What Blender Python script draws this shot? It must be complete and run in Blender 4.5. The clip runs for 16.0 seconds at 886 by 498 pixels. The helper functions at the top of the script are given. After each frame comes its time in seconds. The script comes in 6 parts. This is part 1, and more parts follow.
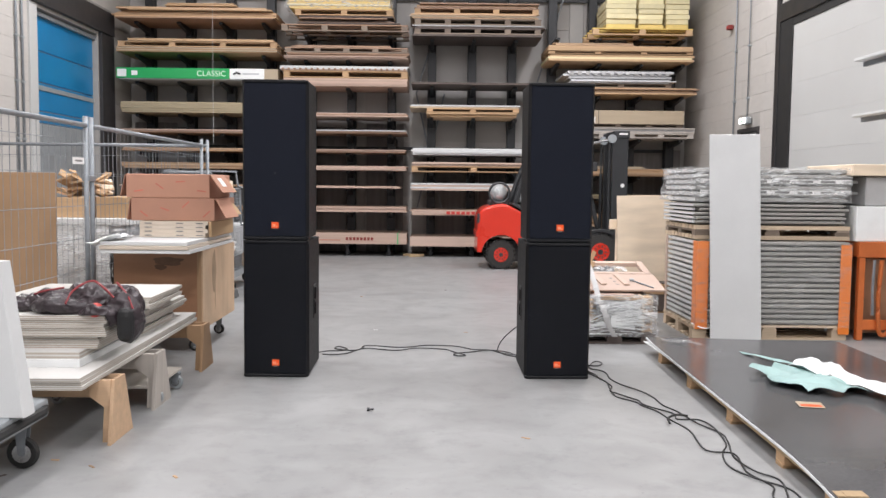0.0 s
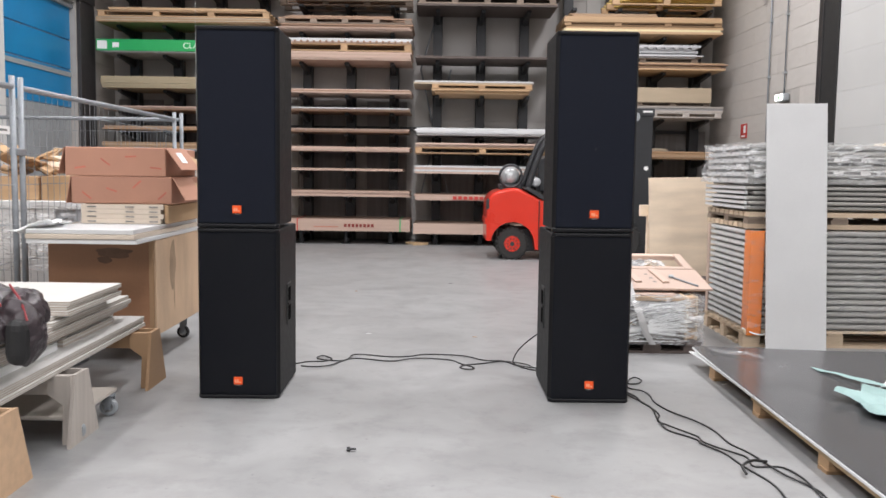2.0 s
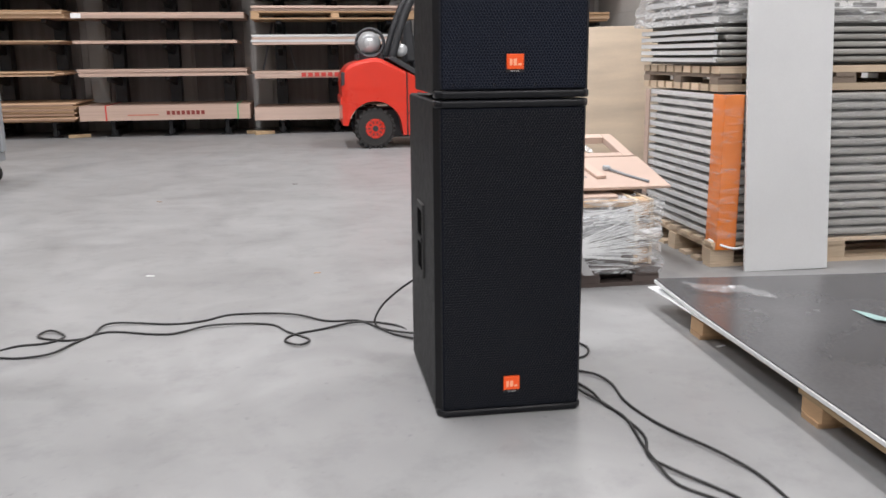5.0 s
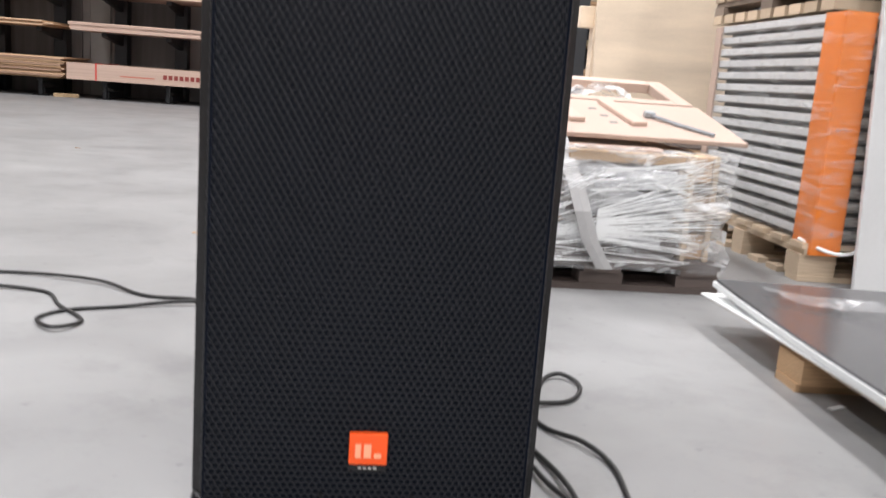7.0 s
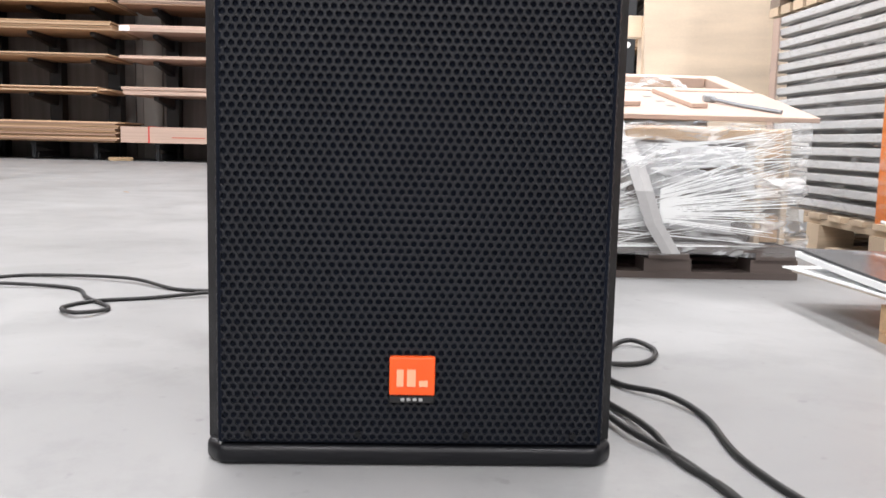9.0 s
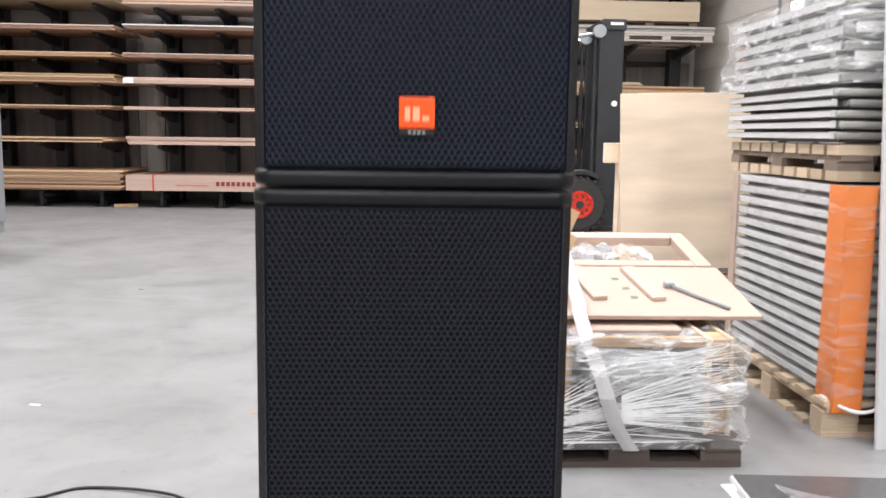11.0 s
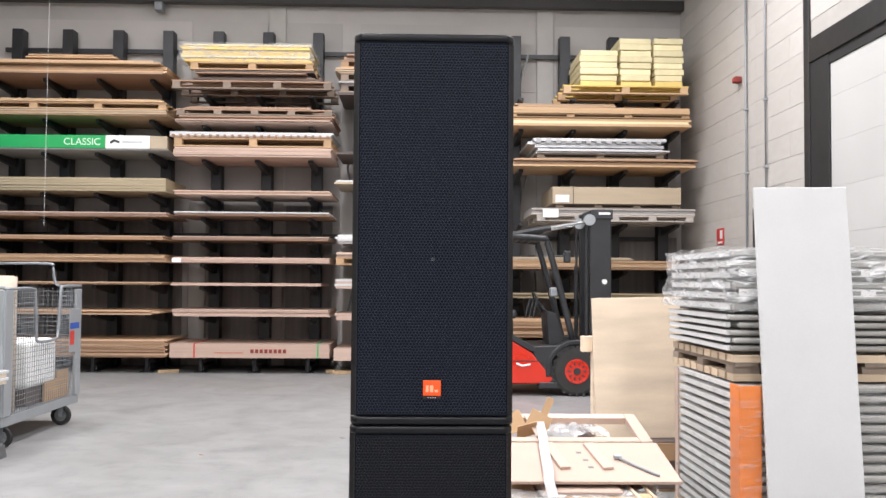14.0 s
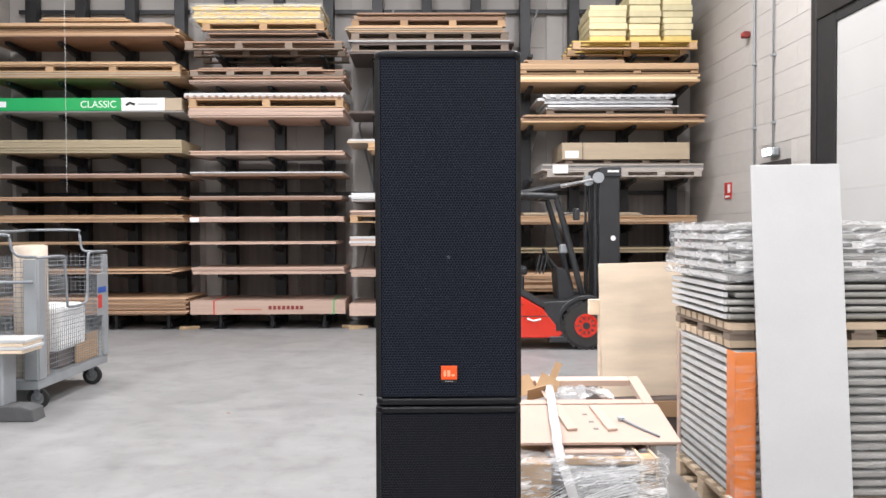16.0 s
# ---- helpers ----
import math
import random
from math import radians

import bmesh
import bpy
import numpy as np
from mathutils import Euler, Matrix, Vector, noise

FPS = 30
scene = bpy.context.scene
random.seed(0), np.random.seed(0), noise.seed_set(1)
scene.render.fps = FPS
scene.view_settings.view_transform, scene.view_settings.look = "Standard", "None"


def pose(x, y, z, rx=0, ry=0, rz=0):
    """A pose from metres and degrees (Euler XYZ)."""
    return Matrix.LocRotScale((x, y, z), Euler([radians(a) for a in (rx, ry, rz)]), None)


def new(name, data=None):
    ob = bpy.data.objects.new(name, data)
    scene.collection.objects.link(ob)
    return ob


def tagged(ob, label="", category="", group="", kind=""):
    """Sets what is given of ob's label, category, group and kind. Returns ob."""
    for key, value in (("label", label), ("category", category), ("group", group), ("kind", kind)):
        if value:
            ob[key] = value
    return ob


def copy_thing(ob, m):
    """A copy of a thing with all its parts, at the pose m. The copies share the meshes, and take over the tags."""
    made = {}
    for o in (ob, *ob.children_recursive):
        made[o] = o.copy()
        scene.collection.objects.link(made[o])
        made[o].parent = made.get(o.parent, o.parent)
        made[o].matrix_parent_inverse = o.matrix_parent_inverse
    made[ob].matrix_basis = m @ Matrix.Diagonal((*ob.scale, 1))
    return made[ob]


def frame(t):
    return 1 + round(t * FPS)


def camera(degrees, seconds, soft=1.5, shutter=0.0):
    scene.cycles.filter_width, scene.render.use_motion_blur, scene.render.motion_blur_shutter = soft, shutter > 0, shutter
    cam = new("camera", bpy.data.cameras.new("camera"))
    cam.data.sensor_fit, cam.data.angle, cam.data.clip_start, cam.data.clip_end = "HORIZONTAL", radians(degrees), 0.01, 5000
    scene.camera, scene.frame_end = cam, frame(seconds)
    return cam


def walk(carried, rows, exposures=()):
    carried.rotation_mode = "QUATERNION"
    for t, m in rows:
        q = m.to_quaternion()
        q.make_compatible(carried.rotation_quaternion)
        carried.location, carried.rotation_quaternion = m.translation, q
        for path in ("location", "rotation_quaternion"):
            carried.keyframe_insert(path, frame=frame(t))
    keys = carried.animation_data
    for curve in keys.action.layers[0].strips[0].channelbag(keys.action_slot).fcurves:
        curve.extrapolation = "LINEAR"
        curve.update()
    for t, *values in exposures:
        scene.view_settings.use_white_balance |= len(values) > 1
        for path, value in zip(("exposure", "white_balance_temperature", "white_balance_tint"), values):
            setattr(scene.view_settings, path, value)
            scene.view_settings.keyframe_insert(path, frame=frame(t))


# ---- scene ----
cam = camera(54.1, 16.0, shutter=0.5)
METRES, EYE, TILT, LEAN, TURN = 8.6, 1.445, -0.3, 0.35, -0.8
ROWS = [
    (0.0, 0.0, 0.0, 0.0, 0.06, -3.87, -0.94),
    (0.5, 0.0006, 0.0234, -0.0022, 0.18, -3.76, -0.72),
    (1.0, 0.0002, 0.0637, -0.0021, 0.54, -3.93, -0.7),
    (1.5, 0.0038, 0.1074, -0.0051, 0.42, -4.01, -0.61),
    (2.0, 0.0017, 0.1513, -0.007, 0.52, -4.77, -1.15),
    (2.5, -0.0075, 0.1975, -0.008, 0.22, -6.65, -0.21),
    (3.0, -0.0106, 0.2467, -0.0128, -2.52, -7.75, -0.3),
    (3.5, -0.0119, 0.2979, -0.0162, -3.06, -9.74, -0.23),
    (4.0, -0.0094, 0.3486, -0.0171, -6.83, -11.83, 0.53),
    (4.5, 0.0085, 0.3954, -0.0235, -8.31, -12.25, 0.77),
    (7.0, 0.0985, 0.6195, -0.0924, -4.51, -10.75, -4.56),
    (7.5, 0.1016, 0.6365, -0.1192, -2.09, -9.19, -2.81),
    (8.0, 0.1016, 0.6367, -0.1241, -1.71, -7.19, -1.83),
    (10.5, 0.1023, 0.6236, -0.0665, -0.87, -6.73, -1.56),
    (11.0, 0.1012, 0.5993, -0.0349, -1.63, -7.28, -1.17),
    (11.5, 0.1013, 0.5701, -0.0206, -1.65, -7.6, -1.64),
    (12.0, 0.098, 0.5395, -0.0098, -1.38, -3.06, -1.28),
    (12.5, 0.0952, 0.5148, -0.0031, -1.1, -0.1, -0.83),
    (13.0, 0.0992, 0.4928, 0.0023, -1.13, 1.4, -0.28),
    (13.5, 0.1027, 0.4672, 0.0025, -0.94, 2.74, 0.06),
    (14.0, 0.1007, 0.4476, 0.0042, -0.68, 2.51, -0.77),
    (14.5, 0.0995, 0.4318, 0.0101, -0.69, 1.56, -0.11),
    (15.0, 0.1005, 0.4248, 0.0164, -0.41, -0.13, 0.07),
    (15.5, 0.0995, 0.4196, 0.0221, -0.3, -0.86, -0.18),
    (16.0, 0.0989, 0.4153, 0.0232, 0.07, -1.06, -0.1),
]
walk(cam, [(t, pose(0, 0, EYE, TILT, LEAN, TURN) @ pose(METRES * x, METRES * y, METRES * z, 90 + pitch, roll, yaw)) for t, x, y, z, yaw, pitch, roll in ROWS], exposures=[(0.0, -0.26), (2.5, -0.26), (4.5, -0.26), (7.0, 0.05), (8.0, 0.3), (10.5, 0.33), (11.5, -0.03), (12.5, 0.1), (13.5, 0.13), (16.0, 0.11)])

# ---- light ----
W = bpy.data.worlds.new("world")
scene.world = W
W.use_nodes = True
W.node_tree.nodes["Background"].inputs[0].default_value = (0.75, 0.82, 0.9, 1)
W.node_tree.nodes["Background"].inputs[1].default_value = 0.25
LAMP_W = 235.0


def area(x, y, z, sx, sy, watts, col=(0.975, 0.95, 0.975), rx=0, ry=0):
    d = bpy.data.lights.new("lamp", "AREA")
    d.shape, d.size, d.size_y, d.energy, d.color = "RECTANGLE", sx, sy, watts, col
    o = new("lamp", d)
    o.matrix_world = pose(x, y, z, rx, ry, 0)
    return o


# rows of ceiling lamps along the hall
for lx in (-4.2, -0.4, 3.4):
    for ly in (-4.0, 2.0, 8.0, 13.6):
        area(lx, ly, 6.78, 0.5, 3.0, LAMP_W)

# ---- materials ----


def mat(name, col, rough=0.6, metal=0.0, var=0.18, scale=6.0, stretch=(1, 1, 1), bump=0.08, fine=90.0, rand=0.12, spec=0.5, coat=0.0, dirt=0.0):
    """A surface with two scales of variation, fine relief and a little difference from piece to piece."""
    m = bpy.data.materials.new(name)
    m.use_nodes = True
    n, l = m.node_tree.nodes, m.node_tree.links
    p = n["Principled BSDF"]
    tc = n.new("ShaderNodeTexCoord")
    mp = n.new("ShaderNodeMapping")
    mp.inputs["Scale"].default_value = stretch
    l.new(tc.outputs["Object"], mp.inputs[0])
    info = n.new("ShaderNodeObjectInfo")
    add = n.new("ShaderNodeVectorMath")
    add.operation = "ADD"
    mul = n.new("ShaderNodeMath")
    mul.operation = "MULTIPLY"
    mul.inputs[1].default_value = 37.0
    l.new(info.outputs["Random"], mul.inputs[0])
    l.new(mp.outputs[0], add.inputs[0])
    l.new(mul.outputs[0], add.inputs[1])
    big = n.new("ShaderNodeTexNoise")
    big.inputs["Scale"].default_value = scale
    big.inputs["Detail"].default_value = 6
    small = n.new("ShaderNodeTexNoise")
    small.inputs["Scale"].default_value = fine
    small.inputs["Detail"].default_value = 3
    l.new(add.outputs[0], big.inputs[0])
    l.new(add.outputs[0], small.inputs[0])
    mix = n.new("ShaderNodeMath")
    mix.operation = "MULTIPLY_ADD"
    l.new(small.outputs[0], mix.inputs[0])
    mix.inputs[1].default_value = 0.35
    l.new(big.outputs[0], mix.inputs[2])
    ramp = n.new("ShaderNodeMapRange")
    ramp.inputs["From Min"].default_value, ramp.inputs["From Max"].default_value = 0.35, 1.0
    ramp.inputs["To Min"].default_value, ramp.inputs["To Max"].default_value = 1 - var, 1 + var
    l.new(mix.outputs[0], ramp.inputs[0])
    rr = n.new("ShaderNodeMapRange")
    rr.inputs["To Min"].default_value, rr.inputs["To Max"].default_value = 1 - rand, 1 + rand
    l.new(info.outputs["Random"], rr.inputs[0])
    k = n.new("ShaderNodeMath")
    k.operation = "MULTIPLY"
    l.new(ramp.outputs[0], k.inputs[0])
    l.new(rr.outputs[0], k.inputs[1])
    sc = n.new("ShaderNodeVectorMath")
    sc.operation = "SCALE"
    sc.inputs[0].default_value = col
    l.new(k.outputs[0], sc.inputs["Scale"])
    l.new(sc.outputs[0], p.inputs["Base Color"])
    ro = n.new("ShaderNodeMapRange")
    ro.inputs["To Min"].default_value, ro.inputs["To Max"].default_value = max(rough - 0.12, 0.03), min(rough + 0.12, 1)
    l.new(big.outputs[0], ro.inputs[0])
    l.new(ro.outputs[0], p.inputs["Roughness"])
    p.inputs["Metallic"].default_value = metal
    p.inputs["Specular IOR Level"].default_value = spec
    p.inputs["Coat Weight"].default_value = coat
    if bump:
        b = n.new("ShaderNodeBump")
        b.inputs["Strength"].default_value, b.inputs["Distance"].default_value = bump, 0.01
        l.new(mix.outputs[0], b.inputs["Height"])
        l.new(b.outputs[0], p.inputs["Normal"])
    return m


GX = (0.5, 9, 9)      # grain along x
GY = (9, 0.5, 9)
GZ = (9, 9, 0.5)
ply = mat("birch_plywood", (0.56, 0.38, 0.24), 0.6, stretch=GX, scale=2.2)
plyz = mat("pale_plywood", (0.80, 0.665, 0.51), 0.55, stretch=(1.2, 2, 7), scale=1.3, var=0.22)
pink = mat("okoume_plywood", (0.53, 0.385, 0.31), 0.6, stretch=GX, scale=2.0)
tan = mat("pine_board", (0.58, 0.39, 0.225), 0.6, stretch=GX, scale=2.5)
brown = mat("brown_board", (0.34, 0.215, 0.145), 0.6, stretch=GX, scale=2.5)
darkb = mat("dark_board", (0.11, 0.085, 0.075), 0.6, stretch=GX, scale=2.5)
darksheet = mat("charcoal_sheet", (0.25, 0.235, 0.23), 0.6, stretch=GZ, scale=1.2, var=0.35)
mdf = mat("mdf_board", (0.40, 0.25, 0.14), 0.7, scale=3, var=0.1)
beige = mat("wrapped_beige_board", (0.47, 0.38, 0.27), 0.45, scale=3, var=0.1)
olive = mat("khaki_board", (0.36, 0.295, 0.19), 0.55, scale=3, var=0.1)
grey = mat("grey_board", (0.42, 0.42, 0.42), 0.45, scale=3, var=0.15)
lgrey = mat("silver_sheet", (0.60, 0.61, 0.63), 0.35, 0.4, scale=3, var=0.1)
white = mat("white_board", (0.63, 0.642, 0.645), 0.45, scale=3, var=0.05, rand=0.04)
wood = mat("pallet_wood", (0.46, 0.30, 0.17), 0.75, stretch=GX, scale=3, var=0.3, rand=0.25)
woody = mat("pallet_wood_crosswise", (0.46, 0.33, 0.19), 0.75, stretch=GY, scale=3, var=0.3, rand=0.25)
palewood = mat("pale_new_pallet_wood", (0.56, 0.445, 0.32), 0.75, stretch=GX, scale=3, var=0.25, rand=0.2)
oldwood = mat("weathered_pallet_wood", (0.24, 0.19, 0.15), 0.8, stretch=GX, scale=3, var=0.3, rand=0.25)
yellow = mat("yellow_formwork_board", (0.78, 0.56, 0.16), 0.5, stretch=GX, scale=2)
foamy = mat("pale_yellow_foam", (0.82, 0.74, 0.47), 0.75, scale=5, var=0.12)
foamyellow = mat("yellow_foam", (0.82, 0.64, 0.24), 0.75, scale=5, var=0.15)
green = mat("green_print_film", (0.02, 0.36, 0.10), 0.35, var=0.06, rand=0.0)
cream = mat("cream_print", (0.85, 0.87, 0.85), 0.4, var=0.04, rand=0.0)
lettering = mat("light_lettering", (0.70, 0.85, 0.72), 0.5, var=0.03, rand=0.0)
redink = mat("dark_red_ink", (0.22, 0.03, 0.025), 0.6, var=0.1, rand=0.0)
redpaint = mat("red_ink", (0.55, 0.05, 0.04), 0.5, var=0.1, rand=0.0)
steel = mat("dark_rack_steel", (0.028, 0.030, 0.034), 0.45, 0.2, scale=4, var=0.25)
galv = mat("galvanised_steel", (0.26, 0.28, 0.30), 0.52, 0.4, scale=14, var=0.22, rand=0.05)
greymetal = mat("grey_coated_steel", (0.36, 0.39, 0.41), 0.42, 0.3, scale=5, var=0.12, rand=0.04)
blockmat = mat("painted_block", (0.52, 0.495, 0.465), 0.75, scale=4, var=0.06, fine=160, bump=0.15, rand=0.03)
mortar = mat("block_joint", (0.42, 0.40, 0.375), 0.9, var=0.1)
panelmat = mat("grey_wall_panel", (0.50, 0.485, 0.47), 0.7, scale=1.5, var=0.1, fine=120)
pilaster = mat("pale_concrete_column", (0.55, 0.54, 0.52), 0.7, scale=3, var=0.1)
ceilmat = mat("pale_steel_deck", (0.62, 0.62, 0.61), 0.6, var=0.06)
doorframe = mat("anthracite_steel", (0.036, 0.034, 0.035), 0.5, 0.0, var=0.15)
greysteel = mat("dark_grey_painted_steel", (0.022, 0.021, 0.022), 0.5, 0.0, var=0.15)
rubberblk = mat("black_rubber", (0.018, 0.018, 0.018), 0.7, var=0.2, fine=200)
doorwhite = mat("off_white_door_panel", (0.56, 0.565, 0.555), 0.4, scale=1.5, var=0.04, rand=0.02)
doorblue = mat("blue_door_panel", (0.010, 0.19, 0.42), 0.35, scale=1.2, var=0.18, rand=0.05)
cabblack = mat("textured_black_paint", (0.0048, 0.0050, 0.0062), 0.55, scale=30, var=0.15, fine=400, bump=0.12, rand=0.0, spec=0.25)
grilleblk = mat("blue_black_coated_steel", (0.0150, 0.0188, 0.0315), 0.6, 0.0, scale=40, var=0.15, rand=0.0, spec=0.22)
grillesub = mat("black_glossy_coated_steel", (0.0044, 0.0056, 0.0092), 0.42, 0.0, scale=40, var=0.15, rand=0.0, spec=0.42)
foamblk = mat("black_acoustic_foam", (0.0068, 0.0086, 0.0142), 0.95, var=0.2, rand=0.0, spec=0.08)
orangebadge = mat("orange_badge", (0.90, 0.10, 0.012), 0.35, var=0.05, rand=0.0)
badgeink = mat("badge_pale_print", (0.95, 0.42, 0.25), 0.4, var=0.03, rand=0.0)
cablemat = mat("black_cable_rubber", (0.017, 0.017, 0.017), 0.5, var=0.2, fine=200)
redbody = mat("orange_red_truck_paint", (0.66, 0.032, 0.014), 0.3, scale=3, var=0.08, rand=0.0, coat=0.4)
truckblk = mat("charcoal_truck_plastic", (0.030, 0.032, 0.036), 0.45, var=0.2, rand=0.0)
truckgrey = mat("graphite_truck_frame", (0.026, 0.028, 0.031), 0.4, 0.0, var=0.15, rand=0.0)
tyre = mat("grey_worn_tyre", (0.030, 0.029, 0.028), 0.85, scale=20, var=0.3, bump=0.3)
chrome = mat("polished_steel", (0.62, 0.63, 0.64), 0.2, 0.95, var=0.08)
tankmat = mat("pale_gas_bottle_paint", (0.55, 0.57, 0.58), 0.3, 0.4, var=0.1)
hpl = mat("dark_grey_laminate", (0.085, 0.085, 0.088), 0.22, scale=1.6, var=0.35, fine=60, bump=0.015, rand=0.05)
teal = mat("pale_teal_film", (0.33, 0.49, 0.475), 0.5, scale=8, var=0.12)
whitefoam = mat("white_foam_sheet", (0.84, 0.86, 0.86), 0.6, scale=8, var=0.05)
orangestrap = mat("orange_edge_board", (0.78, 0.21, 0.025), 0.4, scale=4, var=0.1)
orangesteel = mat("orange_painted_steel", (0.62, 0.16, 0.04), 0.45, 0.1, scale=5, var=0.2)
greypanel = mat("grey_profiled_panel", (0.36, 0.355, 0.335), 0.42, scale=5, var=0.12, rand=0.14)
greyedge = mat("dark_grey_gap_shade_and_print", (0.17, 0.168, 0.162), 0.6, var=0.2)
card = mat("reddish_cardboard", (0.46, 0.24, 0.165), 0.8, scale=4, var=0.08, rand=0.06)
cardb = mat("brown_cardboard", (0.48, 0.32, 0.18), 0.8, scale=4, var=0.1, rand=0.08)
mdfbrown = mat("warm_brown_crate_board", (0.30, 0.155, 0.085), 0.55, stretch=(1, 4, 2), scale=2, var=0.3)
crateside = mat("pale_worn_plywood", (0.50, 0.355, 0.235), 0.65, stretch=(3, 2.2, 0.9), scale=1.6, var=0.32)
pinkmdf = mat("pale_pink_board", (0.56, 0.42, 0.345), 0.6, scale=3, var=0.08)
smudge = mat("dark_smudge", (0.15, 0.085, 0.055), 0.7, var=0.4, scale=9)
sidestain = mat("water_stain", (0.37, 0.262, 0.172), 0.7, var=0.3, scale=9)
nylon = mat("dark_plum_nylon", (0.030, 0.021, 0.025), 0.36, scale=14, var=0.5, fine=45, bump=0.9, rand=0.0)
tapered = mat("faded_red_tape", (0.50, 0.15, 0.10), 0.6, var=0.15)
piping = mat("red_piping", (0.30, 0.035, 0.04), 0.5, var=0.1)
voidblk = mat("unlit_black_recess", (0.0012, 0.0012, 0.0014), 0.95, var=0.1, rand=0.0, spec=0.02)
blacknyl = mat("black_lining", (0.008, 0.008, 0.009), 0.6, var=0.3)
label = mat("white_label", (0.85, 0.85, 0.84), 0.5, var=0.03, rand=0.0)
blueprint = mat("blue_label", (0.03, 0.09, 0.38), 0.5, var=0.05, rand=0.0)
palegreen = mat("pale_green_sign", (0.45, 0.72, 0.52), 0.4, var=0.05, rand=0.0)
signgreen = mat("green_sign", (0.04, 0.42, 0.15), 0.4, var=0.05, rand=0.0)


def ply_material(name, face, core, plies):
    """A painted board whose cut edge shows its plies; the faces carry the outermost layer."""
    m = mat(name, face, 0.55, scale=4, var=0.08, rand=0.07)
    n, l = m.node_tree.nodes, m.node_tree.links
    p = n["Principled BSDF"]
    src = p.inputs["Base Color"].links[0].from_socket
    tc, sep = n.new("ShaderNodeTexCoord"), n.new("ShaderNodeSeparateXYZ")
    l.new(tc.outputs["Object"], sep.inputs[0])
    ang, co, fac = n.new("ShaderNodeMath"), n.new("ShaderNodeMath"), n.new("ShaderNodeMapRange")
    ang.operation, co.operation = "MULTIPLY", "COSINE"
    ang.inputs[1].default_value = 2 * math.pi * plies
    l.new(sep.outputs["Z"], ang.inputs[0])
    l.new(ang.outputs[0], co.inputs[0])
    fac.inputs["From Min"].default_value, fac.inputs["From Max"].default_value = -0.4, 0.5
    l.new(co.outputs[0], fac.inputs[0])
    mix = n.new("ShaderNodeMix")
    mix.data_type = "RGBA"
    mix.inputs[6].default_value = (*core, 1)
    l.new(fac.outputs[0], mix.inputs[0])
    l.new(src, mix.inputs[7])
    l.new(mix.outputs[2], p.inputs["Base Color"])
    return m


rawply = ply_material("white_faced_plywood", (0.56, 0.55, 0.52), (0.36, 0.30, 0.24), 2)
rawthin = ply_material("white_faced_board", (0.58, 0.57, 0.55), (0.42, 0.37, 0.31), 2)
concreteblk = mat("grey_concrete_block", (0.09, 0.093, 0.096), 0.85, scale=12, var=0.2, bump=0.3)
greyply = mat("grey_washed_plywood", (0.46, 0.42, 0.38), 0.7, stretch=GZ, scale=3, var=0.15)
cream_edge = mat("cream_layered_board", (0.66, 0.57, 0.47), 0.6, stretch=GX, scale=3, var=0.12, rand=0.1)
edgegrey = mat("black_edge_trim", (0.0055, 0.006, 0.0078), 0.36, var=0.1, rand=0.0, spec=0.28)


def floor_material():
    m = mat("polished_concrete", (0.285, 0.288, 0.288), 0.42, scale=0.45, var=0.08, fine=6.0, bump=0.02, rand=0.0)
    n, l = m.node_tree.nodes, m.node_tree.links
    p = n["Principled BSDF"]
    src = p.inputs["Base Color"].links[0].from_socket
    tc = n.new("ShaderNodeTexCoord")
    # cloudy trowel marks
    cl = n.new("ShaderNodeTexNoise")
    cl.inputs["Scale"].default_value, cl.inputs["Detail"].default_value, cl.inputs["Distortion"].default_value = 1.7, 8, 1.2
    l.new(tc.outputs["Object"], cl.inputs[0])
    r = n.new("ShaderNodeMapRange")
    r.inputs["From Min"].default_value, r.inputs["From Max"].default_value = 0.3, 0.7
    r.inputs["To Min"].default_value, r.inputs["To Max"].default_value = 0.85, 1.09
    l.new(cl.outputs[0], r.inputs[0])
    # small scuffs
    sp = n.new("ShaderNodeTexNoise")
    sp.inputs["Scale"].default_value, sp.inputs["Detail"].default_value = 26, 5
    l.new(tc.outputs["Object"], sp.inputs[0])
    r2 = n.new("ShaderNodeMapRange")
    r2.inputs["From Min"].default_value, r2.inputs["From Max"].default_value = 0.66, 0.74
    r2.inputs["To Min"].default_value, r2.inputs["To Max"].default_value = 1.0, 0.80
    l.new(sp.outputs[0], r2.inputs[0])
    # worn patches with soft edges
    pa = n.new("ShaderNodeTexNoise")
    pa.inputs["Scale"].default_value, pa.inputs["Detail"].default_value, pa.inputs["Roughness"].default_value = 4.5, 9, 0.7
    l.new(tc.outputs["Object"], pa.inputs[0])
    r3 = n.new("ShaderNodeMapRange")
    r3.inputs["From Min"].default_value, r3.inputs["From Max"].default_value = 0.5, 0.68
    r3.inputs["To Min"].default_value, r3.inputs["To Max"].default_value = 1.02, 0.86
    l.new(pa.outputs[0], r3.inputs[0])
    kk = n.new("ShaderNodeMath")
    kk.operation = "MULTIPLY"
    l.new(r2.outputs[0], kk.inputs[0])
    l.new(r3.outputs[0], kk.inputs[1])
    k = n.new("ShaderNodeMath")
    k.operation = "MULTIPLY"
    l.new(r.outputs[0], k.inputs[0])
    l.new(kk.outputs[0], k.inputs[1])
    v = n.new("ShaderNodeVectorMath")
    v.operation = "SCALE"
    l.new(src, v.inputs[0])
    l.new(k.outputs[0], v.inputs["Scale"])
    l.new(v.outputs[0], p.inputs["Base Color"])
    return m


floormat = floor_material()


